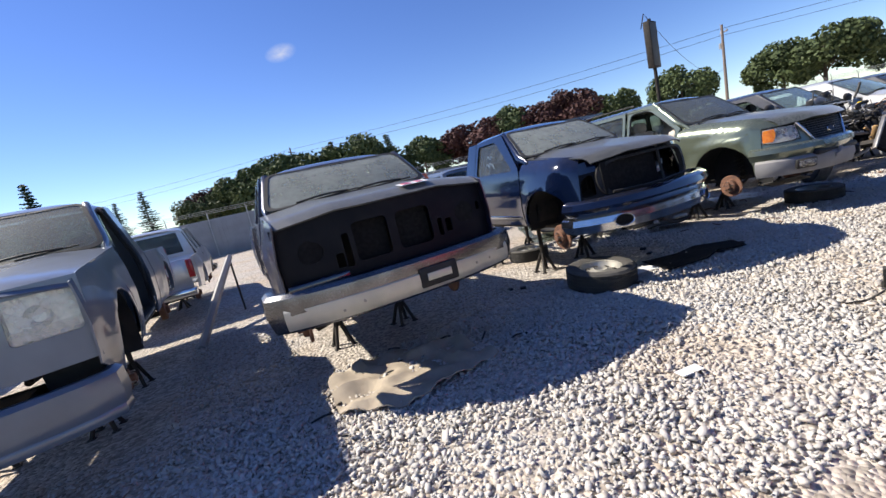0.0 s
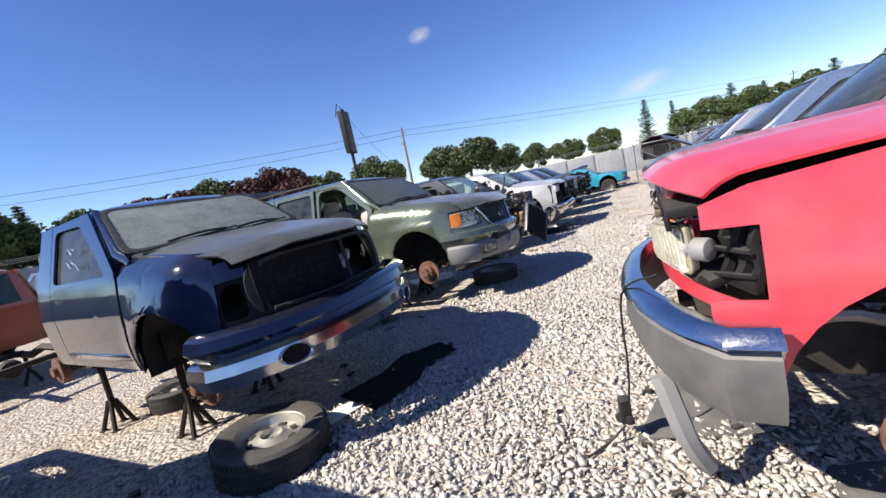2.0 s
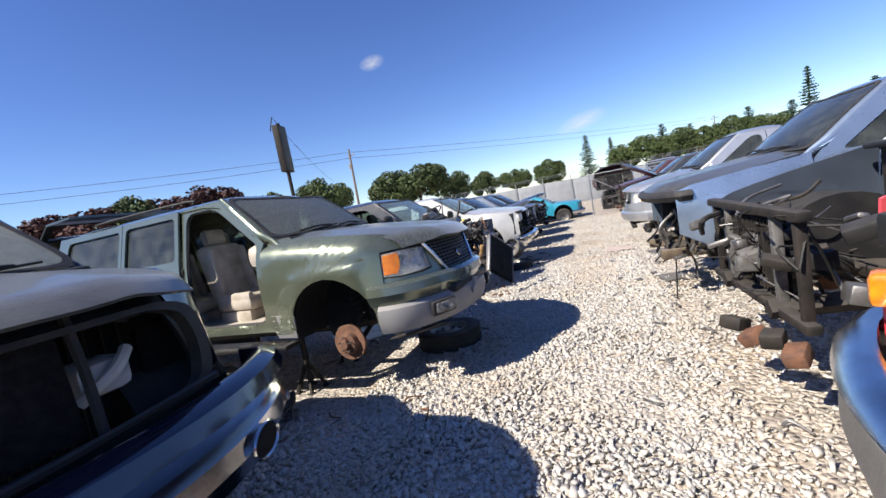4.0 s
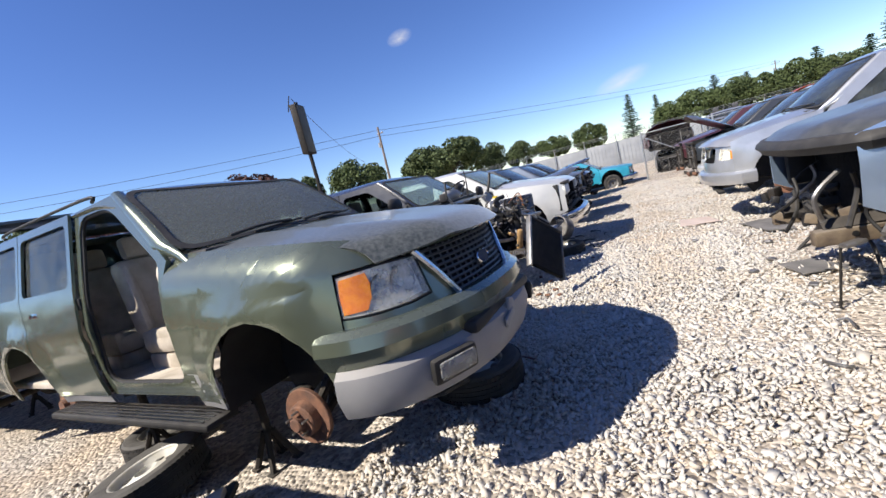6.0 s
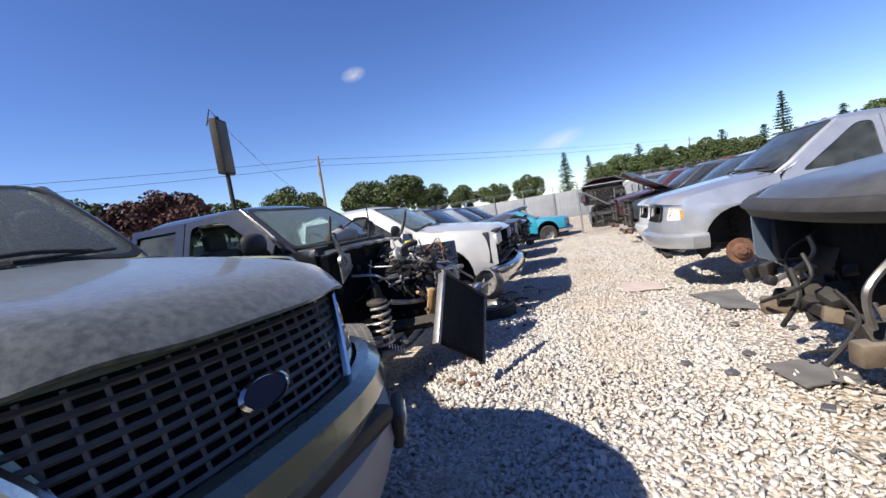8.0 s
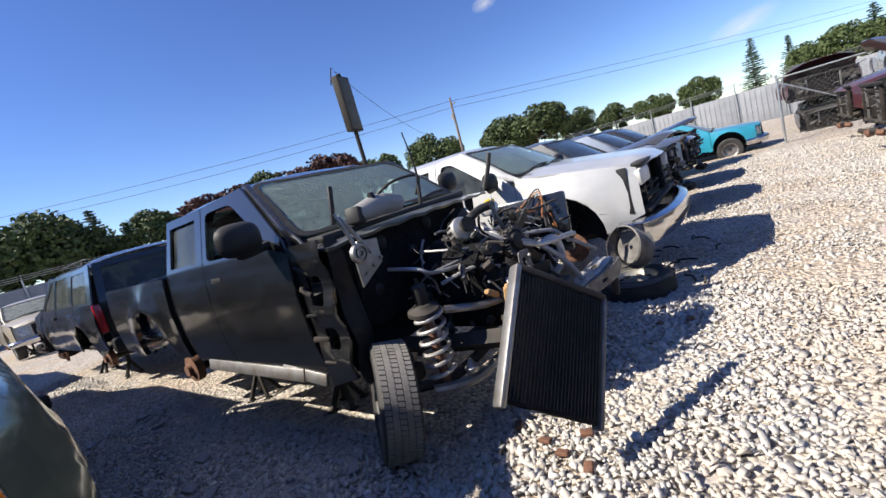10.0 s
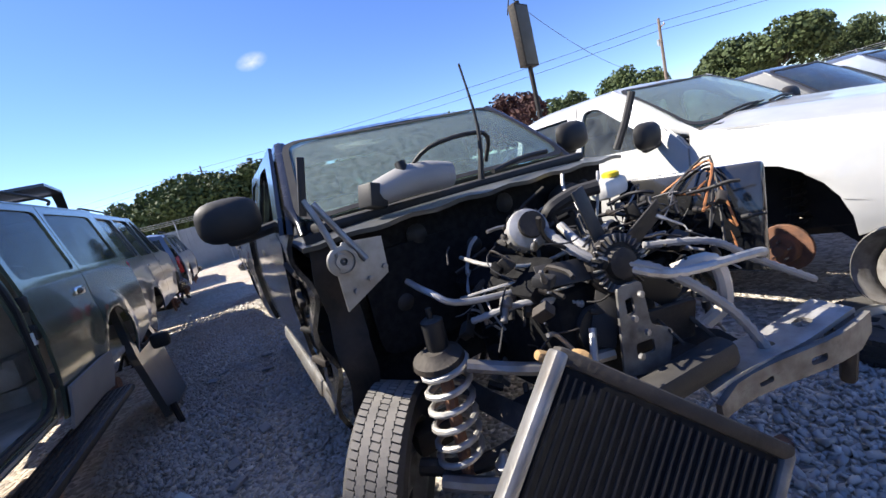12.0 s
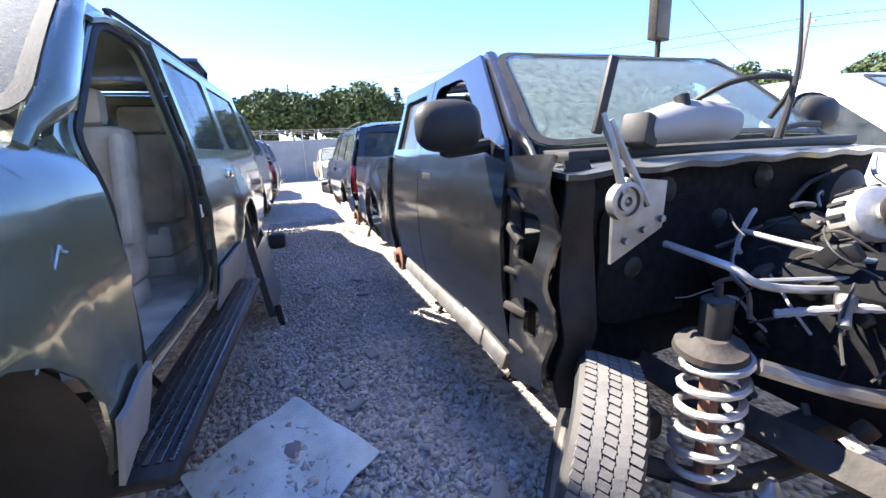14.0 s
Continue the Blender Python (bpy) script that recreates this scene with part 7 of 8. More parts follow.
# interior panel and body scraps between the blue pickup and the SUV
for x, y, rx, ry, rz, sx, sy, m_, lb in ((6.25, 6.9, 8, 6, 25, 0.75, 1.25, BLACKP, "black door shell lying in the gap"), (6.0, 6.0, -6, 10, 60, 0.6, 0.9, PLASTIC, "grey trim panel lying on scrap"), (6.35, 6.15, 4, -8, 15, 0.5, 0.7, WHITEP, "pale plastic panel on the scrap heap"),
                                      (5.9, 7.6, 12, 4, -20, 0.7, 1.3, P_GREEN, "green door lying on the gravel"), (6.6, 4.9, -10, 5, 40, 0.45, 0.7, BLACKP, "black splash guard under the SUV")):
    T = thing("door_panel", pose(x, y, ground_z(x, y) + 0.10, rx, ry, rz), lb, "car door")
    hole = [rrect(-sx * 0.25, -sy * 0.1, sx * 0.22, sy * 0.12, 0.05)] if sx > 0.55 else []
    part("shell", sheet(rrect(-sx / 2, -sy / 2, sx / 2, sy / 2, 0.09), hole, 0.08, lambda u, v: (u, v, 0.05 - 0.18 * u * u + 0.02 * math.sin(9 * v)), 0.03), m_, T)
    bm = bmesh.new()
    box(bm, (0.02, sy * 0.25, 0.075), (sx * 0.5, 0.08, 0.06), 0.02)
    box(bm, (-0.02, -sy * 0.3, 0.07), (sx * 0.4, 0.22, 0.05), 0.025)
    part("armrest", bm, LEATHER if m_ is BLACKP else m_, T)
# door leaning open in the gap
T = thing("car_door", pose(9.05, 7.25, ground_z(9.05, 7.25), 0, 0, 0), "dark car door hanging open in the gap", "car door")
bm = sheet([(0.0, 0.25), (1.1, 0.15), (1.15, 0.85), (0.95, 1.35), (0.2, 1.35), (0.0, 0.9)], [[(0.15, 0.88), (1.0, 0.86), (0.85, 1.28), (0.25, 1.28)]], 0.1, lambda u, v: (-0.10 + 0.14 * (1.0 - v), u * 1.0, v - 0.12), 0.06)
part("shell", bm, P_CHARCOAL, T)
bm = bmesh.new()
box(bm, (0.10, 0.15, 0.82), (0.16, 0.1, 0.15), 0.04)
part("wing_mirror", bm, BLACKP, T)
bm = bmesh.new()
tube(bm, [(0.02, 0.1, 0.2), (0.05, 0.05, 0.0)], 0.03, 6)
part("prop", bm, DARK, T)
# a long trim strip leaning against the navy truck
T = thing("trim_strip", pose(-0.75, 8.2, ground_z(-0.75, 8.2), 0, 0, 0), "long grey body strip leaning on a wreck", "trim")
bm = bmesh.new()
tube(bm, [(-0.35, -0.5, 0.0), (0.0, 0.6, 0.62), (0.35, 1.7, 1.2)], [0.07, 0.075, 0.06], 6)
part("strip", bm, PLASTIC, T)
bm = bmesh.new()
tube(bm, [(0.33, 1.68, 1.2), (0.34, 1.75, 0.0)], 0.02, 6)
part("prop", bm, DARK, T)
# scraps
rng = random.Random(11)
sm = []
for k in range(10):
    bm = bmesh.new()
    if k % 2:
        box(bm, (0, 0, 0.015), (rng.uniform(0.04, 0.12), rng.uniform(0.03, 0.08), 0.025), 0.008, eul(rng.uniform(-12, 12), rng.uniform(-12, 12), 0))
    else:
        tube(bm, bend((0, 0, 0.015), (rng.uniform(0.03, 0.1), 0.03, 0.03), (rng.uniform(0.1, 0.22), rng.uniform(-0.06, 0.06), 0.012)), rng.uniform(0.005, 0.014), 6)
    sm.append(mesh_of("scrap", bm))
zones = ((0.2, 2.2, 3.2, 4.6), (3.0, 5.6, 3.0, 5.2), (6.3, 9.2, 3.2, 5.2), (9.9, 12.6, 2.9, 3.7), (13.0, 15.2, 2.8, 3.5), (3.4, 5.2, 0.4, 1.4), (6.4, 9.4, 0.4, 1.5), (9.6, 12.6, 0.2, 1.5), (16.0, 24, 2.6, 3.4), (8.8, 10.1, 4.5, 9.0))
for k in range(110):
    x0, x1, y0, y1 = zones[k % len(zones)]
    x, y = rng.uniform(x0, x1), rng.uniform(y0, y1)
    me = sm[k % 10]
    ob = new("metal_scrap", me)
    if not me.materials:
        me.materials.append((BLACKP, RUST, DARK, STEEL, PLASTIC)[(k // 2) % 5])
    ob.matrix_world = pose(x, y, ground_z(x, y) + 0.012, 0, 0, rng.uniform(0, 360))
    tagged(ob, "small bit of broken car scrap on the gravel", "scrap", "scraps on the gravel")


# ---- boundary walls and fences ----
WALL = mat("grey_slatted_wall", (0.30, 0.31, 0.32), 0.7, 0.1, (0.25, 0.26, 0.27), 1.5, 0.1, 30.0)
MESHWIRE = mat("weathered_fence_wire", (0.16, 0.16, 0.16), 0.7, 0.3, (0.11, 0.11, 0.11), 8.0)
GALV = mat("galvanised_steel", (0.45, 0.46, 0.46), 0.45, 0.8, (0.34, 0.35, 0.35), 8.0, 0.05, 90.0)


def wall_run(name, x0, y0, x1, y1, h, label):
    L = math.hypot(x1 - x0, y1 - y0)
    a = math.atan2(y1 - y0, x1 - x0)
    W_ = thing(name, Matrix.Translation((x0, y0, ground_z(x0, y0) - 0.05)) @ Matrix.Rotation(a, 4, "Z"), label, "wall", kind="structure")
    step, n = 2.4, int(L / 2.4)
    bm = bmesh.new()
    box(bm, (1.2, 0, h / 2), (2.36, 0.05, h), 0.01)
    for k in range(9):
        box(bm, (0.12 + 0.27 * k, -0.035, h / 2), (0.04, 0.03, h - 0.04), 0.005)
    me = mesh_of("panel", bm)
    me.materials.append(WALL)
    bm = bmesh.new()
    tube(bm, [(0, -0.08, 0), (0, -0.08, h + 0.35)], 0.035, 8)
    tube(bm, [(0, -0.08, h + 0.35), (0, -0.3, h + 0.62)], 0.02, 6)
    mp = mesh_of("post", bm)
    mp.materials.append(GALV)
    for k in range(n):
        for nm, data in (("panel", me), ("post", mp)):
            o = new(nm, data)
            o.parent, o.location = W_, (k * step, 0, 0)
    for k in range(3):
        bm = bmesh.new()
        tube(bm, [(0, -0.12 - 0.08 * k, h + 0.38 + 0.1 * k), (n * step, -0.12 - 0.08 * k, h + 0.38 + 0.1 * k)], 0.012, 5)
        part("barbed_wire", bm, GALV, W_)


wall_run("wall_north", -45.0, 31.5, 42.0, 31.5, 2.55, "grey panel wall with steel posts and barbed wire")
wall_run("wall_east", 42.0, 31.5, 42.0, -45.0, 2.3, "grey panel wall behind the last wrecks")
# chain-link fence across the lane's end
T = thing("chain_link_fence", pose(25.4, 1.5, ground_z(25.4, 1.5)), "galvanised chain-link fence with a top rail", "fence", kind="structure")
bm = bmesh.new()
H, Lf = 1.95, 13.0
for k in range(-14, 94):
    z0, z1, y0 = 0.0, H, -k * 0.14
    for sg in (1, -1):
        ya, yb = (y0, y0 - H) if sg > 0 else (y0 - H, y0)
        za, zb_ = 0.0, H
        if ya > 0 or yb > 0 or ya < -Lf or yb < -Lf:
            t0 = max(0.0, (0 - ya) / (yb - ya) if ya > 0 else 0.0, ((-Lf - ya) / (yb - ya)) if ya < -Lf else 0.0)
            t1 = min(1.0, (0 - ya) / (yb - ya) if yb > 0 else 1.0, ((-Lf - ya) / (yb - ya)) if yb < -Lf else 1.0)
            if t1 <= t0:
                continue
            ya, yb, za, zb_ = ya + (yb - ya) * t0, ya + (yb - ya) * t1, H * t0, H * t1
        tube(bm, [(0, ya, za), (0, yb, zb_)], 0.0022, 3)
tagged(part("mesh_wire", bm, MESHWIRE, T), kind="stuff")
for k in range(6):
    bm = bmesh.new()
    tube(bm, [(0.04, -k * 2.6, 0), (0.04, -k * 2.6, H + 0.1)], 0.035, 8)
    part("post", bm, GALV, T)
bm = bmesh.new()
tube(bm, [(0.02, 0, H), (0.02, -Lf, H)], 0.022, 8)
part("top_rail", bm, GALV, T)
bm = bmesh.new()
tube(bm, [(0.02, 0, H * 0.95), (0.02, -2.6, 0.1)], 0.018, 6)
part("brace", bm, GALV, T)
# wrecks stacked beyond the fence
STACKS = ((27.6, 0.2, (P_CHARCOAL, P_MAROON)), (28.2, -2.5, (P_NAVY, P_SILVER)), (28.6, -5.4, (P_BLACK, P_ORANGE)), (29.4, -8.4, (P_CHARCOAL, P_SILVER)), (30.2, -11.6, (P_NAVY, P_MAROON)))
WORDS = {"paint_charcoal": "charcoal", "paint_maroon": "maroon", "paint_black": "black", "paint_dark_navy": "navy", "paint_orange_red": "rusty red", "paint_silver": "silver"}
for k, (x, y, cs) in enumerate(STACKS):
    for j, c in enumerate(cs):
        vehicle("pickup_truck", WORDS[c.name] + (" crushed wreck at the foot of a stack", " crushed wreck stacked on another")[j], (x + 0.3 * ((k + j) % 3), y + 0.15 * (j - 1), -0.31 + 1.08 * j), -90 + 4 * ((k * 2 + j) % 3 - 1), c, pitch=1.2 * ((j + k) % 3 - 1), step=0.4, zr=0.25, za=0.36, hub=0.3, zb=0.84, zh=0.82, zc=0.90, zt=1.22,
                bumper=False, nose="core", gw=GLASS_S, hoodup=26 if j == 1 and k % 2 == 0 else 0, group="stacked wrecks beyond the fence")


# ---- poles, wires, sign ----
POLEWOOD = mat("weathered_pole_wood", (0.22, 0.17, 0.13), 0.9, 0.0, (0.15, 0.12, 0.10), 3.0, 0.3, 60.0)
WIRE = mat("black_cable", (0.03, 0.03, 0.035), 0.6)
heads = []
for x, y, h, lean in ((53.0, 30.0, 11.2, 3.0), (10.2, 72.6, 11.7, 0.0), (-45.0, 110.0, 11.5, 0.0), (150.0, -37.0, 13.4, 0.0), (260.0, -110.0, 14.0, 0.0)):
    T = thing("utility_pole", pose(x, y, -0.3, 0, -lean, 50), "weathered wooden utility pole with crossarm", "utility pole", "poles along the street")
    bm = bmesh.new()
    tube(bm, [(0, 0, 0), (0, 0, h * 0.5), (0, 0, h + 0.3)], [0.19, 0.16, 0.12], 10)
    part("pole", bm, POLEWOOD, T)
    bm = bmesh.new()
    box(bm, (0, -0.16, h - 0.5), (2.0, 0.1, 0.12), 0.01)
    part("crossarm", bm, POLEWOOD, T)
    for k in (-0.8, 0.8):
        bm = bmesh.new()
        lathe(bm, [(0.02, 0), (0.05, 0.02), (0.03, 0.06), (0.05, 0.08), (0.02, 0.14)], pose(k, -0.16, h - 0.44), 10)
        part("insulator", bm, STEEL, T)
    bm = bmesh.new()
    lathe(bm, [(0.05, 0), (0.2, 0.02), (0.2, 0.6), (0.05, 0.64)], pose(0.35, 0.1, h - 2.2), 14)
    part("transformer", bm, GALV, T)
    heads.append(Vector((x, y, h - 0.3)))
for a, b in zip((2, 1, 0, 3), (1, 0, 3, 4)):
    for dz, sag in ((0.0, 0.6), (-0.75, 0.8)):
        T = thing("overhead_cable", pose(0, 0, 0), "thin black overhead cable between poles", "cable", "overhead cables")
        p, q = heads[a] + Vector((0, 0, dz)), heads[b] + Vector((0, 0, dz))
        bm = bmesh.new()
        tube(bm, [p.lerp(q, k / 16) - Vector((0, 0, sag * 4 * (k / 16) * (1 - k / 16))) for k in range(17)], 0.022, 5)
        part("wire", bm, WIRE, T)
SIGNFACE = mat("weathered_sign_face", (0.05, 0.048, 0.038), 0.6, 0.0, (0.07, 0.07, 0.06), 2.0, 0.1, 40.0)
T = thing("pole_sign", pose(23.2, 16.8, -0.3, 0, 0, 0), "tall yard sign box on a dark steel pole", "sign")
bm = bmesh.new()
tube(bm, [(0, 0, 0), (0, 0, 8.0)], 0.10, 10)
part("pole", bm, DARK, T)
bm = bmesh.new()
box(bm, (0, 0, 6.6), (0.95, 0.35, 2.5), 0.03, eul(0, 0, 14))
sb = part("sign_box", bm, DARK, T)
bm = bmesh.new()
box(bm, eul(0, 0, 14) @ Vector((0, -0.18, 0)) + Vector((0, 0, 6.6)), (0.85, 0.02, 2.36), 0.01, eul(0, 0, 14))
part("sign_face", bm, SIGNFACE, sb)
bm = bmesh.new()
box(bm, eul(0, 0, 14) @ Vector((0, 0.18, 0)) + Vector((0, 0, 6.6)), (0.85, 0.02, 2.36), 0.01, eul(0, 0, 14))
part("sign_face", bm, SIGNFACE, sb)
bm = bmesh.new()
tube(bm, [(-0.35, 0.3, 7.6), (-0.2, 0.15, 8.35), (0.0, 0.0, 7.95)], 0.03, 6)
part("bracket", bm, DARK, T)
T = thing("overhead_cable", pose(0, 0, 0), "thin cable from the sign to the street pole", "cable", "overhead cables")
bm = bmesh.new()
p, q = Vector((23.2, 16.8, 7.6)), Vector((53.0, 30.0, 6.5))
tube(bm, [p.lerp(q, k / 12) - Vector((0, 0, 1.3 * 4 * (k / 12) * (1 - k / 12))) for k in range(13)], 0.012, 5)
part("wire", bm, WIRE, T)


# ---- trees ----
def leaf_mat(name, a, b):
    return mat(name, a, 0.75, 0.0, b, 0.6, 0.0, 3.0, rand=0.15)


LEAF = leaf_mat("broad_leaves", (0.072, 0.098, 0.026), (0.034, 0.054, 0.016))
LEAF_RED = leaf_mat("dark_red_leaves", (0.085, 0.028, 0.022), (0.045, 0.022, 0.018))
NEEDLE = leaf_mat("conifer_needles", (0.030, 0.065, 0.028), (0.018, 0.038, 0.02))
BARK = mat("bark", (0.10, 0.075, 0.055), 0.95, 0.0, (0.06, 0.045, 0.035), 5.0, 0.4, 40.0)


def quads(name, C, U, V_, material):
    """Many small leaf faces, each a bent pair of triangles."""
    n = len(C)
    co = np.empty((n, 4, 3))
    co[:, 0], co[:, 1], co[:, 2], co[:, 3] = C - U, C - V_, C + U, C + V_
    me = bpy.data.meshes.new(name)
    me.from_pydata(co.reshape(-1, 3).tolist(), [], np.arange(n * 4).reshape(-1, 4).tolist())
    me.materials.append(material)
    return me


def crown_round(seed, material, n=8500):
    r = np.random.RandomState(seed)
    lobes = 34
    th, u = r.uniform(0, 2 * np.pi, lobes), r.uniform(-0.8, 1.0, lobes)
    rad = np.sqrt(np.maximum(0.0, 1 - u * u))
    L = np.c_[rad * np.cos(th) * 0.33, rad * np.sin(th) * 0.33, 0.62 + 0.27 * u]
    S = r.uniform(0.09, 0.17, lobes)
    i = r.randint(0, lobes, n)
    D = r.normal(size=(n, 3))
    D /= np.linalg.norm(D, axis=1)[:, None]
    C = L[i] + D * (S[i] * r.uniform(0.75, 1.1, n))[:, None] * np.array([1, 1, 0.85])
    A = r.normal(size=(n, 3))
    A /= np.linalg.norm(A, axis=1)[:, None]
    B = np.cross(A, D + 0.7 * r.normal(size=(n, 3)))
    B /= np.linalg.norm(B, axis=1)[:, None]
    s = r.uniform(0.012, 0.028, n)[:, None]
    return quads("crown", C, A * s, B * s * 0.8, material)


def crown_fir(seed, n=5200):
    r = np.random.RandomState(seed)
    tiers = 26
    C, U, W_ = [], [], []
    for k in range(tiers):
        z = 0.10 + 0.88 * k / tiers
        R = 0.25 * (1 - z) ** 0.85 + 0.012
        for j in range(int(11 - 5 * z)):
            a = r.uniform(0, 2 * np.pi)
            ll = R * r.uniform(0.65, 1.15)
            m = int(8 + 26 * ll / 0.25)
            for t in np.linspace(0.08, 1, m):
                p = np.array([math.cos(a) * ll * t, math.sin(a) * ll * t, z - 0.10 * ll * t + 0.10 * ll * t * t]) + r.normal(size=3) * 0.006
                side = np.array([-math.sin(a), math.cos(a), 0]) * r.choice([-1, 1])
                C.append(p)
                U.append((np.array([math.cos(a), math.sin(a), -0.25]) * 0.6 + side * 0.6) * 0.02 * (1.25 - 0.6 * t))
                W_.append((np.array([0, 0, 1]) * 0.35 + side * 0.5) * 0.014)
    return quads("crown", np.array(C), np.array(U), np.array(W_), NEEDLE)


def trunk(h0, h1, r0):
    bm = bmesh.new()
    tube(bm, [(0, 0, 0), (0.005, 0.004, h0 * 0.5), (0, 0, h0), (0, 0, h1)], [r0, r0 * 0.8, r0 * 0.65, r0 * 0.15], 8)
    for k in range(7):
        a = k * 0.9 + 0.3
        z = h0 * 0.8 + 0.05 * k
        tube(bm, bend((0, 0, z), (0.08 * math.cos(a), 0.08 * math.sin(a), z + 0.08), (0.2 * math.cos(a), 0.2 * math.sin(a), z + 0.15)), [r0 * 0.4, r0 * 0.36, r0 * 0.32, r0 * 0.28, r0 * 0.25, r0 * 0.22, r0 * 0.2, r0 * 0.17, r0 * 0.14, r0 * 0.1, r0 * 0.07], 5)
    me = mesh_of("trunk", bm)
    me.materials.append(BARK)
    return me


KINDS = {"g": [(crown_round(s, LEAF), trunk(0.35, 0.85, 0.028)) for s in (1, 2, 3)], "r": [(crown_round(s, LEAF_RED), trunk(0.35, 0.85, 0.028)) for s in (4, 5)], "f": [(crown_fir(s), trunk(0.2, 0.97, 0.02)) for s in (6, 7)]}
TREELAB = {"g": "round green broad-leaved tree beyond the yard", "r": "dark red-leaved tree beyond the yard", "f": "dark conifer rising beyond the yard"}


def tree(kind, k, x, y, h, wide=1.0):
    cr, tr = KINDS[kind][k % len(KINDS[kind])]
    T = thing("conifer_tree" if kind == "f" else "tree", pose(x, y, -0.4, 0, 0, (k * 77) % 360), TREELAB[kind], "tree", "trees beyond the yard")
    T.scale = (h * wide, h * wide, h)
    part("crown", cr, None, T)
    part("trunk", tr, None, T)


def tree_at(kind, k, ex, ey, az, el, R, wide=1.0):
    a = radians(az)
    tree(kind, k, ex + R * math.sin(a), ey + R * math.cos(a), R * math.tan(radians(el)) + 2.0, wide)


for k, (kind, az, el, R, wd) in enumerate((("f", -17.9, 8.6, 75, 1), ("f", -8.9, 6.1, 85, 1), ("f", -11.5, 5.3, 95, 1), ("r", -1.5, 4.9, 80, 1.5), ("g", -25, 6, 80, 1.2), ("g", -33, 6.5, 80, 1.2), ("r", 31.9, 6.6, 80, 1.4), ("g", 36.5, 6.9, 80, 1.0),
                                     ("r", 40.0, 6.6, 80, 1.2), ("r", 44.0, 7.1, 78, 1.1), ("f", 27.5, 5.6, 85, 1.0), ("g", 49, 6.2, 90, 0.9))):
    tree_at(kind, k, 0, 0, az, el, R, wd)
for k, (x, h, kind, wd) in enumerate(((2.5, 10.2, "g", 1.1), (7.5, 11.2, "g", 1.1), (13.5, 12.2, "g", 1.15), (20.0, 12.2, "g", 1.1), (26.5, 12.0, "f", 1.3), (17.0, 12.5, "f", 1.2), (24.0, 10.2, "g", 1.1), (33.0, 10.0, "g", 1.2), (-4.0, 8.4, "g", 1.2))):
    tree(kind, k, x, 71.0 + (k % 3), h, wd)
for k, (kind, az, el, R, wd) in enumerate((("g", 54.6, 7.1, 80, 1.0), ("g", 64.5, 6.2, 84, 1.1), ("g", 67.9, 7.3, 84, 1.15), ("g", 73.1, 4.7, 95, 0.85), ("g", 77.4, 3.8, 105, 1.0), ("g", 81.6, 3.7, 110, 1.05), ("g", 86.2, 3.8, 115, 1.0),
                                     ("f", 91.2, 6.0, 146, 1.0), ("f", 94.1, 5.0, 150, 1.0), ("g", 95.6, 3.7, 130, 1.0), ("g", 98.0, 4.1, 130, 1.1), ("f", 100.0, 5.2, 140, 1.4), ("g", 101.4, 4.2, 130, 1.1), ("f", 103.0, 4.5, 140, 1.5), ("g", 104.5, 4.1, 130, 1.1), ("g", 107.2, 4.2, 130, 1.0), ("f", 108.6, 4.9, 140, 1.3),
                                     ("g", 110.5, 4.0, 130, 1.1), ("f", 112.3, 4.5, 130, 1.4), ("f", 114.0, 7.6, 100, 0.8), ("g", 116, 4.1, 120, 1.1), ("f", 118.5, 4.9, 120, 1.4), ("g", 121, 4.3, 120, 1.1), ("g", 127, 4.6, 120, 1.2), ("g", 133, 4.6, 120, 1.2), ("g", 140, 4.6, 120, 1.2))):
    tree_at(kind, k, 7.8, 2.2, az, el, R, wd)


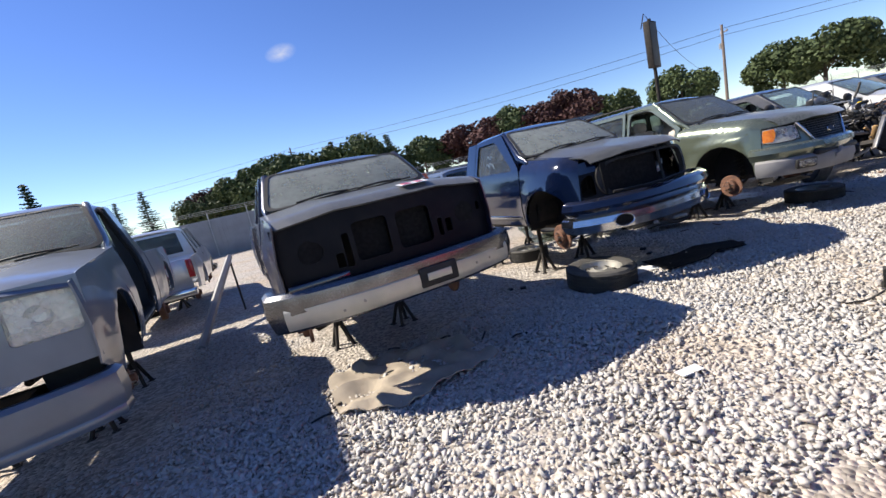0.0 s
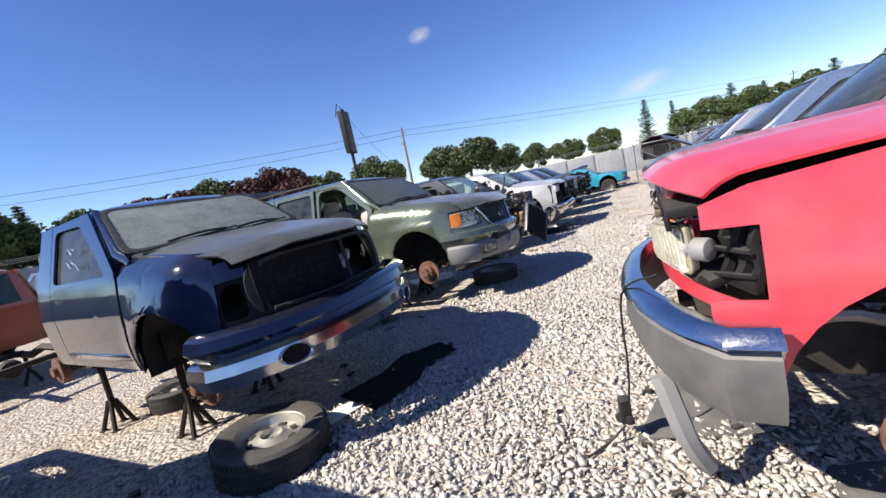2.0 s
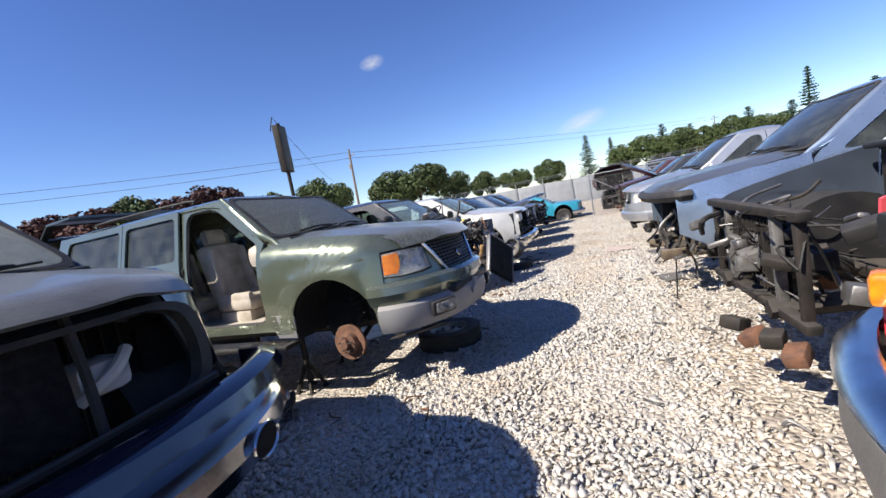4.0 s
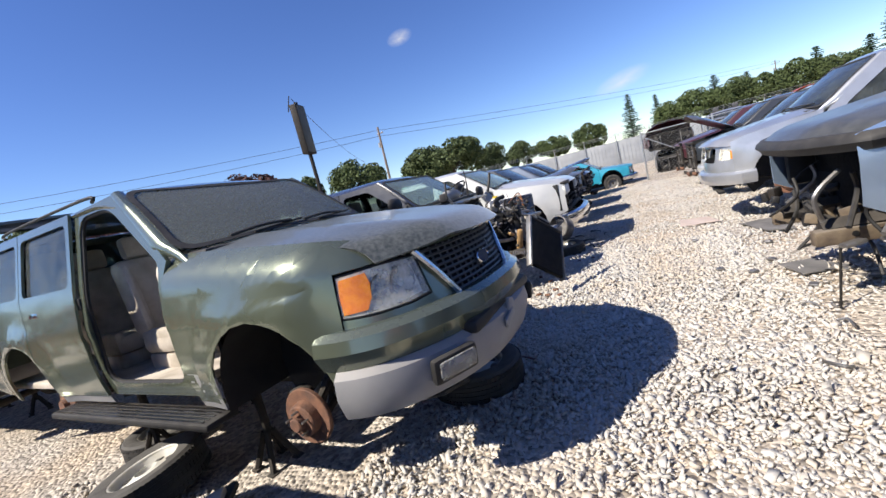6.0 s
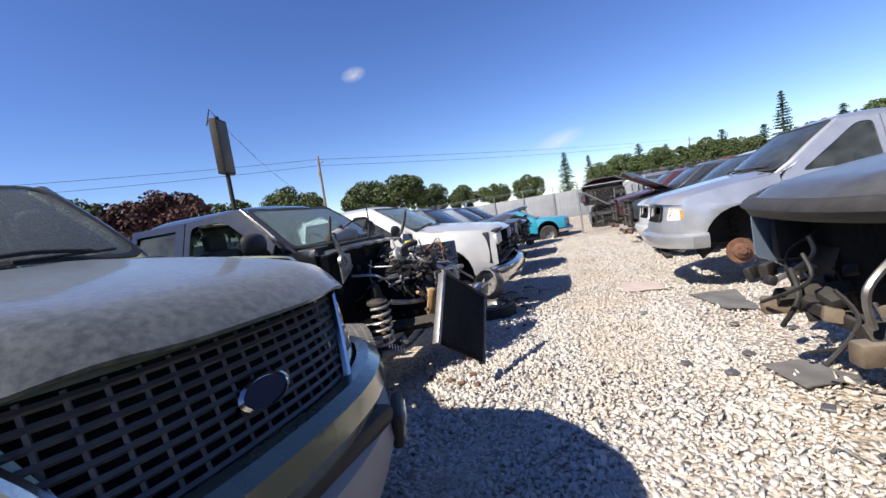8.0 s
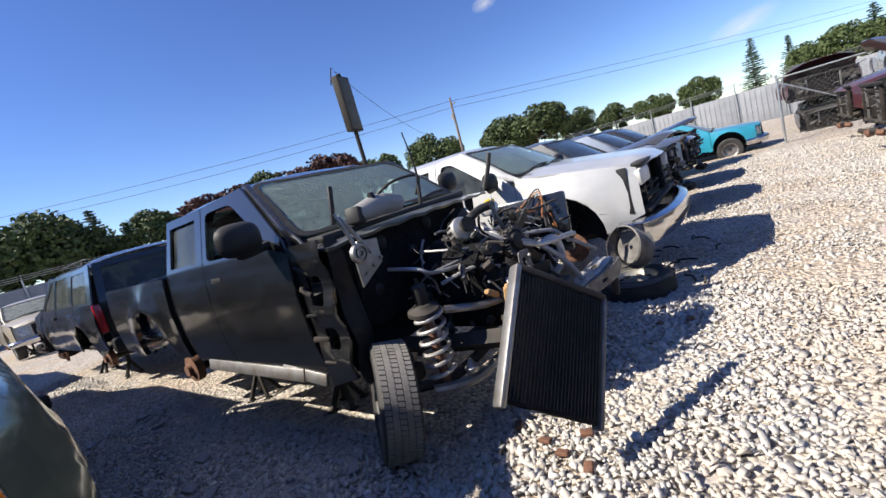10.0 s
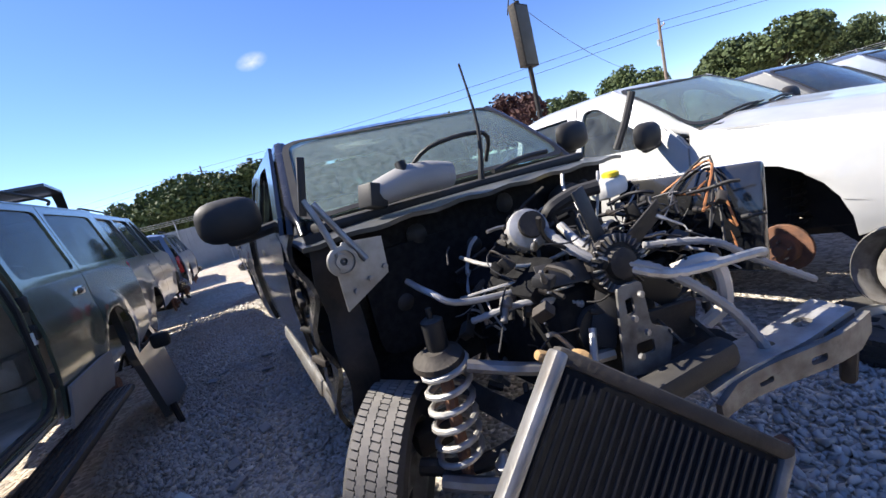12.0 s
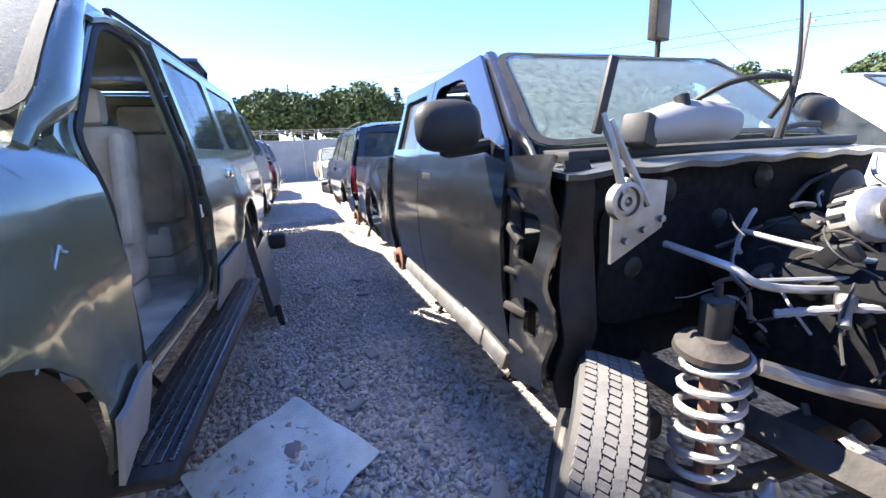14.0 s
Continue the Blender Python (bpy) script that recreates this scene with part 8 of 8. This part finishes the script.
# ---- gravel stones in the lane and the gap ----
def stones(name, areas, per, seed):
    r = np.random.RandomState(seed)
    base = bmesh.new()
    bmesh.ops.create_cube(base, size=1.5)
    bmesh.ops.triangulate(base, faces=base.faces)
    bv = np.array([v.co[:] for v in base.verts])
    bf = np.array([[v.index for v in f.verts] for f in base.faces])
    base.free()
    X = np.concatenate([r.uniform(a, b, int((b - a) * (d_ - c) * per)) for a, b, c, d_ in areas])
    Y = np.concatenate([r.uniform(c, d_, int((b - a) * (d_ - c) * per)) for a, b, c, d_ in areas])
    n = len(X)
    Z = np.array([ground_z(x, y) for x, y in zip(X, Y)])
    s = r.gamma(8.0, 0.00155, n).clip(0.006, 0.024)
    Sx = np.c_[s * r.uniform(0.9, 1.55, n), s * r.uniform(0.8, 1.1, n), s * r.uniform(0.5, 0.85, n)]
    a = r.uniform(0, 2 * np.pi, n)
    tl = r.normal(0, 0.5, (n, 2))
    P = bv[None] * Sx[:, None] * r.uniform(0.62, 1.3, (n, len(bv), 1))
    z1 = P[:, :, 2] + P[:, :, 0] * tl[:, :1] + P[:, :, 1] * tl[:, 1:]
    c, si = np.cos(a)[:, None], np.sin(a)[:, None]
    x1, y1 = P[:, :, 0] * c - P[:, :, 1] * si, P[:, :, 0] * si + P[:, :, 1] * c
    lump = 0.012 * np.sin(X * 3.1 + 1.7 * np.sin(Y * 2.3)) * np.sin(Y * 2.7)
    co = np.stack([x1 + X[:, None], y1 + Y[:, None], z1 + (Z + s * r.uniform(-0.1, 0.9, n) + lump)[:, None]], axis=2).reshape(-1, 3)
    fc = (bf[None] + (np.arange(n) * len(bv))[:, None, None]).reshape(-1)
    me = bpy.data.meshes.new(name)
    me.vertices.add(len(co))
    me.vertices.foreach_set("co", co.ravel())
    me.loops.add(len(fc))
    me.loops.foreach_set("vertex_index", fc.astype(np.int32))
    me.polygons.add(len(fc) // 3)
    me.polygons.foreach_set("loop_start", np.arange(0, len(fc), 3, dtype=np.int32))
    me.update(calc_edges=True)
    me.validate()
    return me


def stone_mat():
    m = bpy.data.materials.new("crushed_stone")
    m.use_nodes = True
    n, l = m.node_tree.nodes, m.node_tree.links
    p = n["Principled BSDF"]
    g = n.new("ShaderNodeNewGeometry")
    rp = n.new("ShaderNodeValToRGB")
    e = rp.color_ramp.elements
    e[0].position, e[0].color = 0.0, (0.40, 0.38, 0.35, 1)
    e[1].position, e[1].color = 1.0, (0.66, 0.62, 0.56, 1)
    for pos, c in ((0.25, (0.50, 0.475, 0.435)), (0.5, (0.53, 0.50, 0.455)), (0.72, (0.50, 0.475, 0.44)), (0.86, (0.50, 0.44, 0.365))):
        k = e.new(pos)
        k.color = (*c, 1)
    l.new(g.outputs["Random Per Island"], rp.inputs[0])
    tc = n.new("ShaderNodeTexCoord")
    no = n.new("ShaderNodeTexNoise")
    no.inputs["Scale"].default_value, no.inputs["Detail"].default_value = 0.8, 6.0
    l.new(tc.outputs["Object"], no.inputs["Vector"])
    mr = n.new("ShaderNodeMapRange")
    mr.inputs["From Min"].default_value, mr.inputs["From Max"].default_value, mr.inputs["To Max"].default_value = 0.5, 0.68, 0.6
    l.new(no.outputs[0], mr.inputs["Value"])
    mx = n.new("ShaderNodeMix")
    mx.data_type = "RGBA"
    l.new(mr.outputs[0], mx.inputs["Factor"])
    l.new(rp.outputs[0], mx.inputs["A"])
    mx.inputs["B"].default_value = (0.47, 0.385, 0.29, 1)
    fn = n.new("ShaderNodeTexNoise")
    fn.inputs["Scale"].default_value, fn.inputs["Detail"].default_value = 140.0, 4.0
    l.new(tc.outputs["Object"], fn.inputs["Vector"])
    bp = n.new("ShaderNodeBump")
    bp.inputs["Strength"].default_value, bp.inputs["Distance"].default_value = 0.4, 0.004
    l.new(fn.outputs[0], bp.inputs["Height"])
    l.new(bp.outputs[0], p.inputs["Normal"])
    l.new(mx.outputs["Result"], p.inputs["Base Color"])
    p.inputs["Roughness"].default_value = 0.9
    return m


STONE = stone_mat()
ob = part("gravel", stones("gravel", [(-0.8, 3.6, 0.9, 4.4), (3.2, 13.0, 1.0, 4.0), (2.2, 4.6, -0.4, 1.0), (8.5, 10.4, 4.0, 8.5), (5.4, 7.0, 4.0, 7.0)], 1650, 3), STONE)
tagged(ob, "loose pale crushed stones covering the lane", "gravel", kind="stuff")
ob = part("gravel", stones("gravel", [(13.0, 24.0, 0.8, 3.4), (5.2, 12.5, -1.0, 1.0), (-3.0, -0.8, 1.5, 4.4), (-1.2, 0.2, 4.4, 8.0), (2.2, 3.4, 4.4, 7.0), (8.7, 10.4, 8.5, 14.0), (12.5, 24.0, -1.0, 0.8)], 480, 4), STONE)
tagged(ob, "loose pale crushed stones further along the lane", "gravel", kind="stuff")


# ---- wisps of cloud, far off ----
def cloud_mat():
    m = bpy.data.materials.new("thin_cloud")
    m.use_nodes = True
    n, l = m.node_tree.nodes, m.node_tree.links
    n.remove(n["Principled BSDF"])
    tc = n.new("ShaderNodeTexCoord")
    ln = n.new("ShaderNodeVectorMath")
    ln.operation = "LENGTH"
    l.new(tc.outputs["Object"], ln.inputs[0])
    fall = n.new("ShaderNodeMapRange")
    fall.inputs["From Min"].default_value, fall.inputs["From Max"].default_value, fall.inputs["To Min"].default_value, fall.inputs["To Max"].default_value = 0.1, 0.9, 0.85, -0.35
    l.new(ln.outputs["Value"], fall.inputs["Value"])
    no = n.new("ShaderNodeTexNoise")
    no.inputs["Scale"].default_value, no.inputs["Detail"].default_value = 2.6, 10.0
    l.new(tc.outputs["Object"], no.inputs["Vector"])
    a = n.new("ShaderNodeMath")
    a.operation = "MULTIPLY"
    a.use_clamp = True
    l.new(fall.outputs[0], a.inputs[0])
    l.new(no.outputs[0], a.inputs[1])
    em, tr, mx = n.new("ShaderNodeEmission"), n.new("ShaderNodeBsdfTransparent"), n.new("ShaderNodeMixShader")
    em.inputs[0].default_value, em.inputs[1].default_value = (1.0, 0.98, 0.97, 1), 0.55
    l.new(a.outputs[0], mx.inputs[0])
    l.new(tr.outputs[0], mx.inputs[1])
    l.new(em.outputs[0], mx.inputs[2])
    l.new(mx.outputs[0], n["Material Output"].inputs[0])
    return m


CLOUD = cloud_mat()
for az, el, w, h in ((10.0, 18.6, 46, 24), (90.8, 7.4, 80, 28), (65.6, 19.5, 40, 22)):
    a, e = radians(az), radians(el)
    c = Vector((math.sin(a) * math.cos(e), math.cos(a) * math.cos(e), math.sin(e))) * 900
    bm = bmesh.new()
    lathe(bm, [(0.0001, 0.0), (0.5, 0.02), (1.0, 0.0)], Matrix(), 24, close=False)
    ob = part("cloud", bm, CLOUD)
    ob.matrix_world = look(tuple(c), (0, 0, 0), -12) @ Matrix.Diagonal((w, h, 1, 1))
    tagged(ob, "small thin white cloud in blue sky", "cloud", kind="structure")


# ---- writing and marks ----
def scribble(name, rows, material, r=0.004, seed=1, parent=None):
    """Illegible marker strokes along given runs of points."""
    rng_ = random.Random(seed)
    bm = bmesh.new()
    for o, u, v, n in rows:
        o, u, v = Vector(o), Vector(u), Vector(v)
        pts = []
        for k in range(n):
            pts.append(o + u * k + v * rng_.uniform(-1, 1))
        tube(bm, pts, r, 4)
    return part(name, bm, material, parent)


scribble("marker_scrawl", [((-0.985, 2.25, 1.27), (0, 0.016, 0), (0, 0.0, 0.022), 10), ((-0.985, 2.95 + 0.2, 1.22), (0, 0.014, 0), (0, 0, 0.015), 9)], MARK, 0.003, 2, black)
for k in range(7):
    bm = bmesh.new()
    box(bm, (-1.0, 1.98 + 0.062 * k, 1.02), (0.012, 0.045, 0.05), 0.006)
    part("badge_letter", bm, MARK if k < 5 else P_RED, black)
bm = bmesh.new()
box(bm, (-0.995, 2.55, 0.88), (0.02, 1.3, 0.05), 0.012)
part("side_moulding", bm, PLASTIC, black)
suv0 = [o for o in scene.objects if o.name == "suv"][0]
SCRAWL = mat("pale_blue_marker", (0.35, 0.5, 0.65), 0.6)
scribble("marker_scrawl", [((0.985, 1.30, 1.26), (0.0, 0.018, 0.0), (0.004, 0.03, 0.07), 9), ((0.985, 1.28, 1.12), (0, 0.02, 0), (0.004, 0.02, 0.06), 8)], SCRAWL, 0.003, 4, suv0)
bm = bmesh.new()
box(bm, (0.95, 2.83, 1.22), (0.012, 0.05, 0.07), 0.004)
part("door_latch_tag", bm, MARK, suv0)
for z in (0.95, 1.25, 1.42):
    bm = bmesh.new()
    box(bm, (0.945, 2.86, z), (0.05, 0.06, 0.09), 0.012)
    part("door_hinge", bm, BLACKP, suv0)
    bm = bmesh.new()
    box(bm, (-0.945, 2.86, z), (0.05, 0.06, 0.09), 0.012)
    part("door_hinge", bm, BLACKP, suv0)
blue_truck = [o for o in scene.objects if o.get("label", "").startswith("blue pickup without")][0]
scribble("marker_scrawl", [((-0.99, 1.52, 1.19), (0, 0.014, 0), (0, 0, 0.022), 9), ((-0.99, 1.68, 1.19), (0, 0.014, 0), (0, 0, 0.022), 10), ((-0.99, 1.83, 1.20), (0, 0.013, 0), (0, 0, 0.018), 7)], MARK, 0.004, 9, blue_truck)
scribble("glass_scrawl", [((-0.935, 2.1, 1.66), (0, 0.03, 0.004), (0, 0.01, 0.05), 9), ((-0.90, 2.14, 1.80), (0, 0.03, 0.0), (0, 0.01, 0.04), 8)], SCRAWL, 0.004, 14, blue_truck)
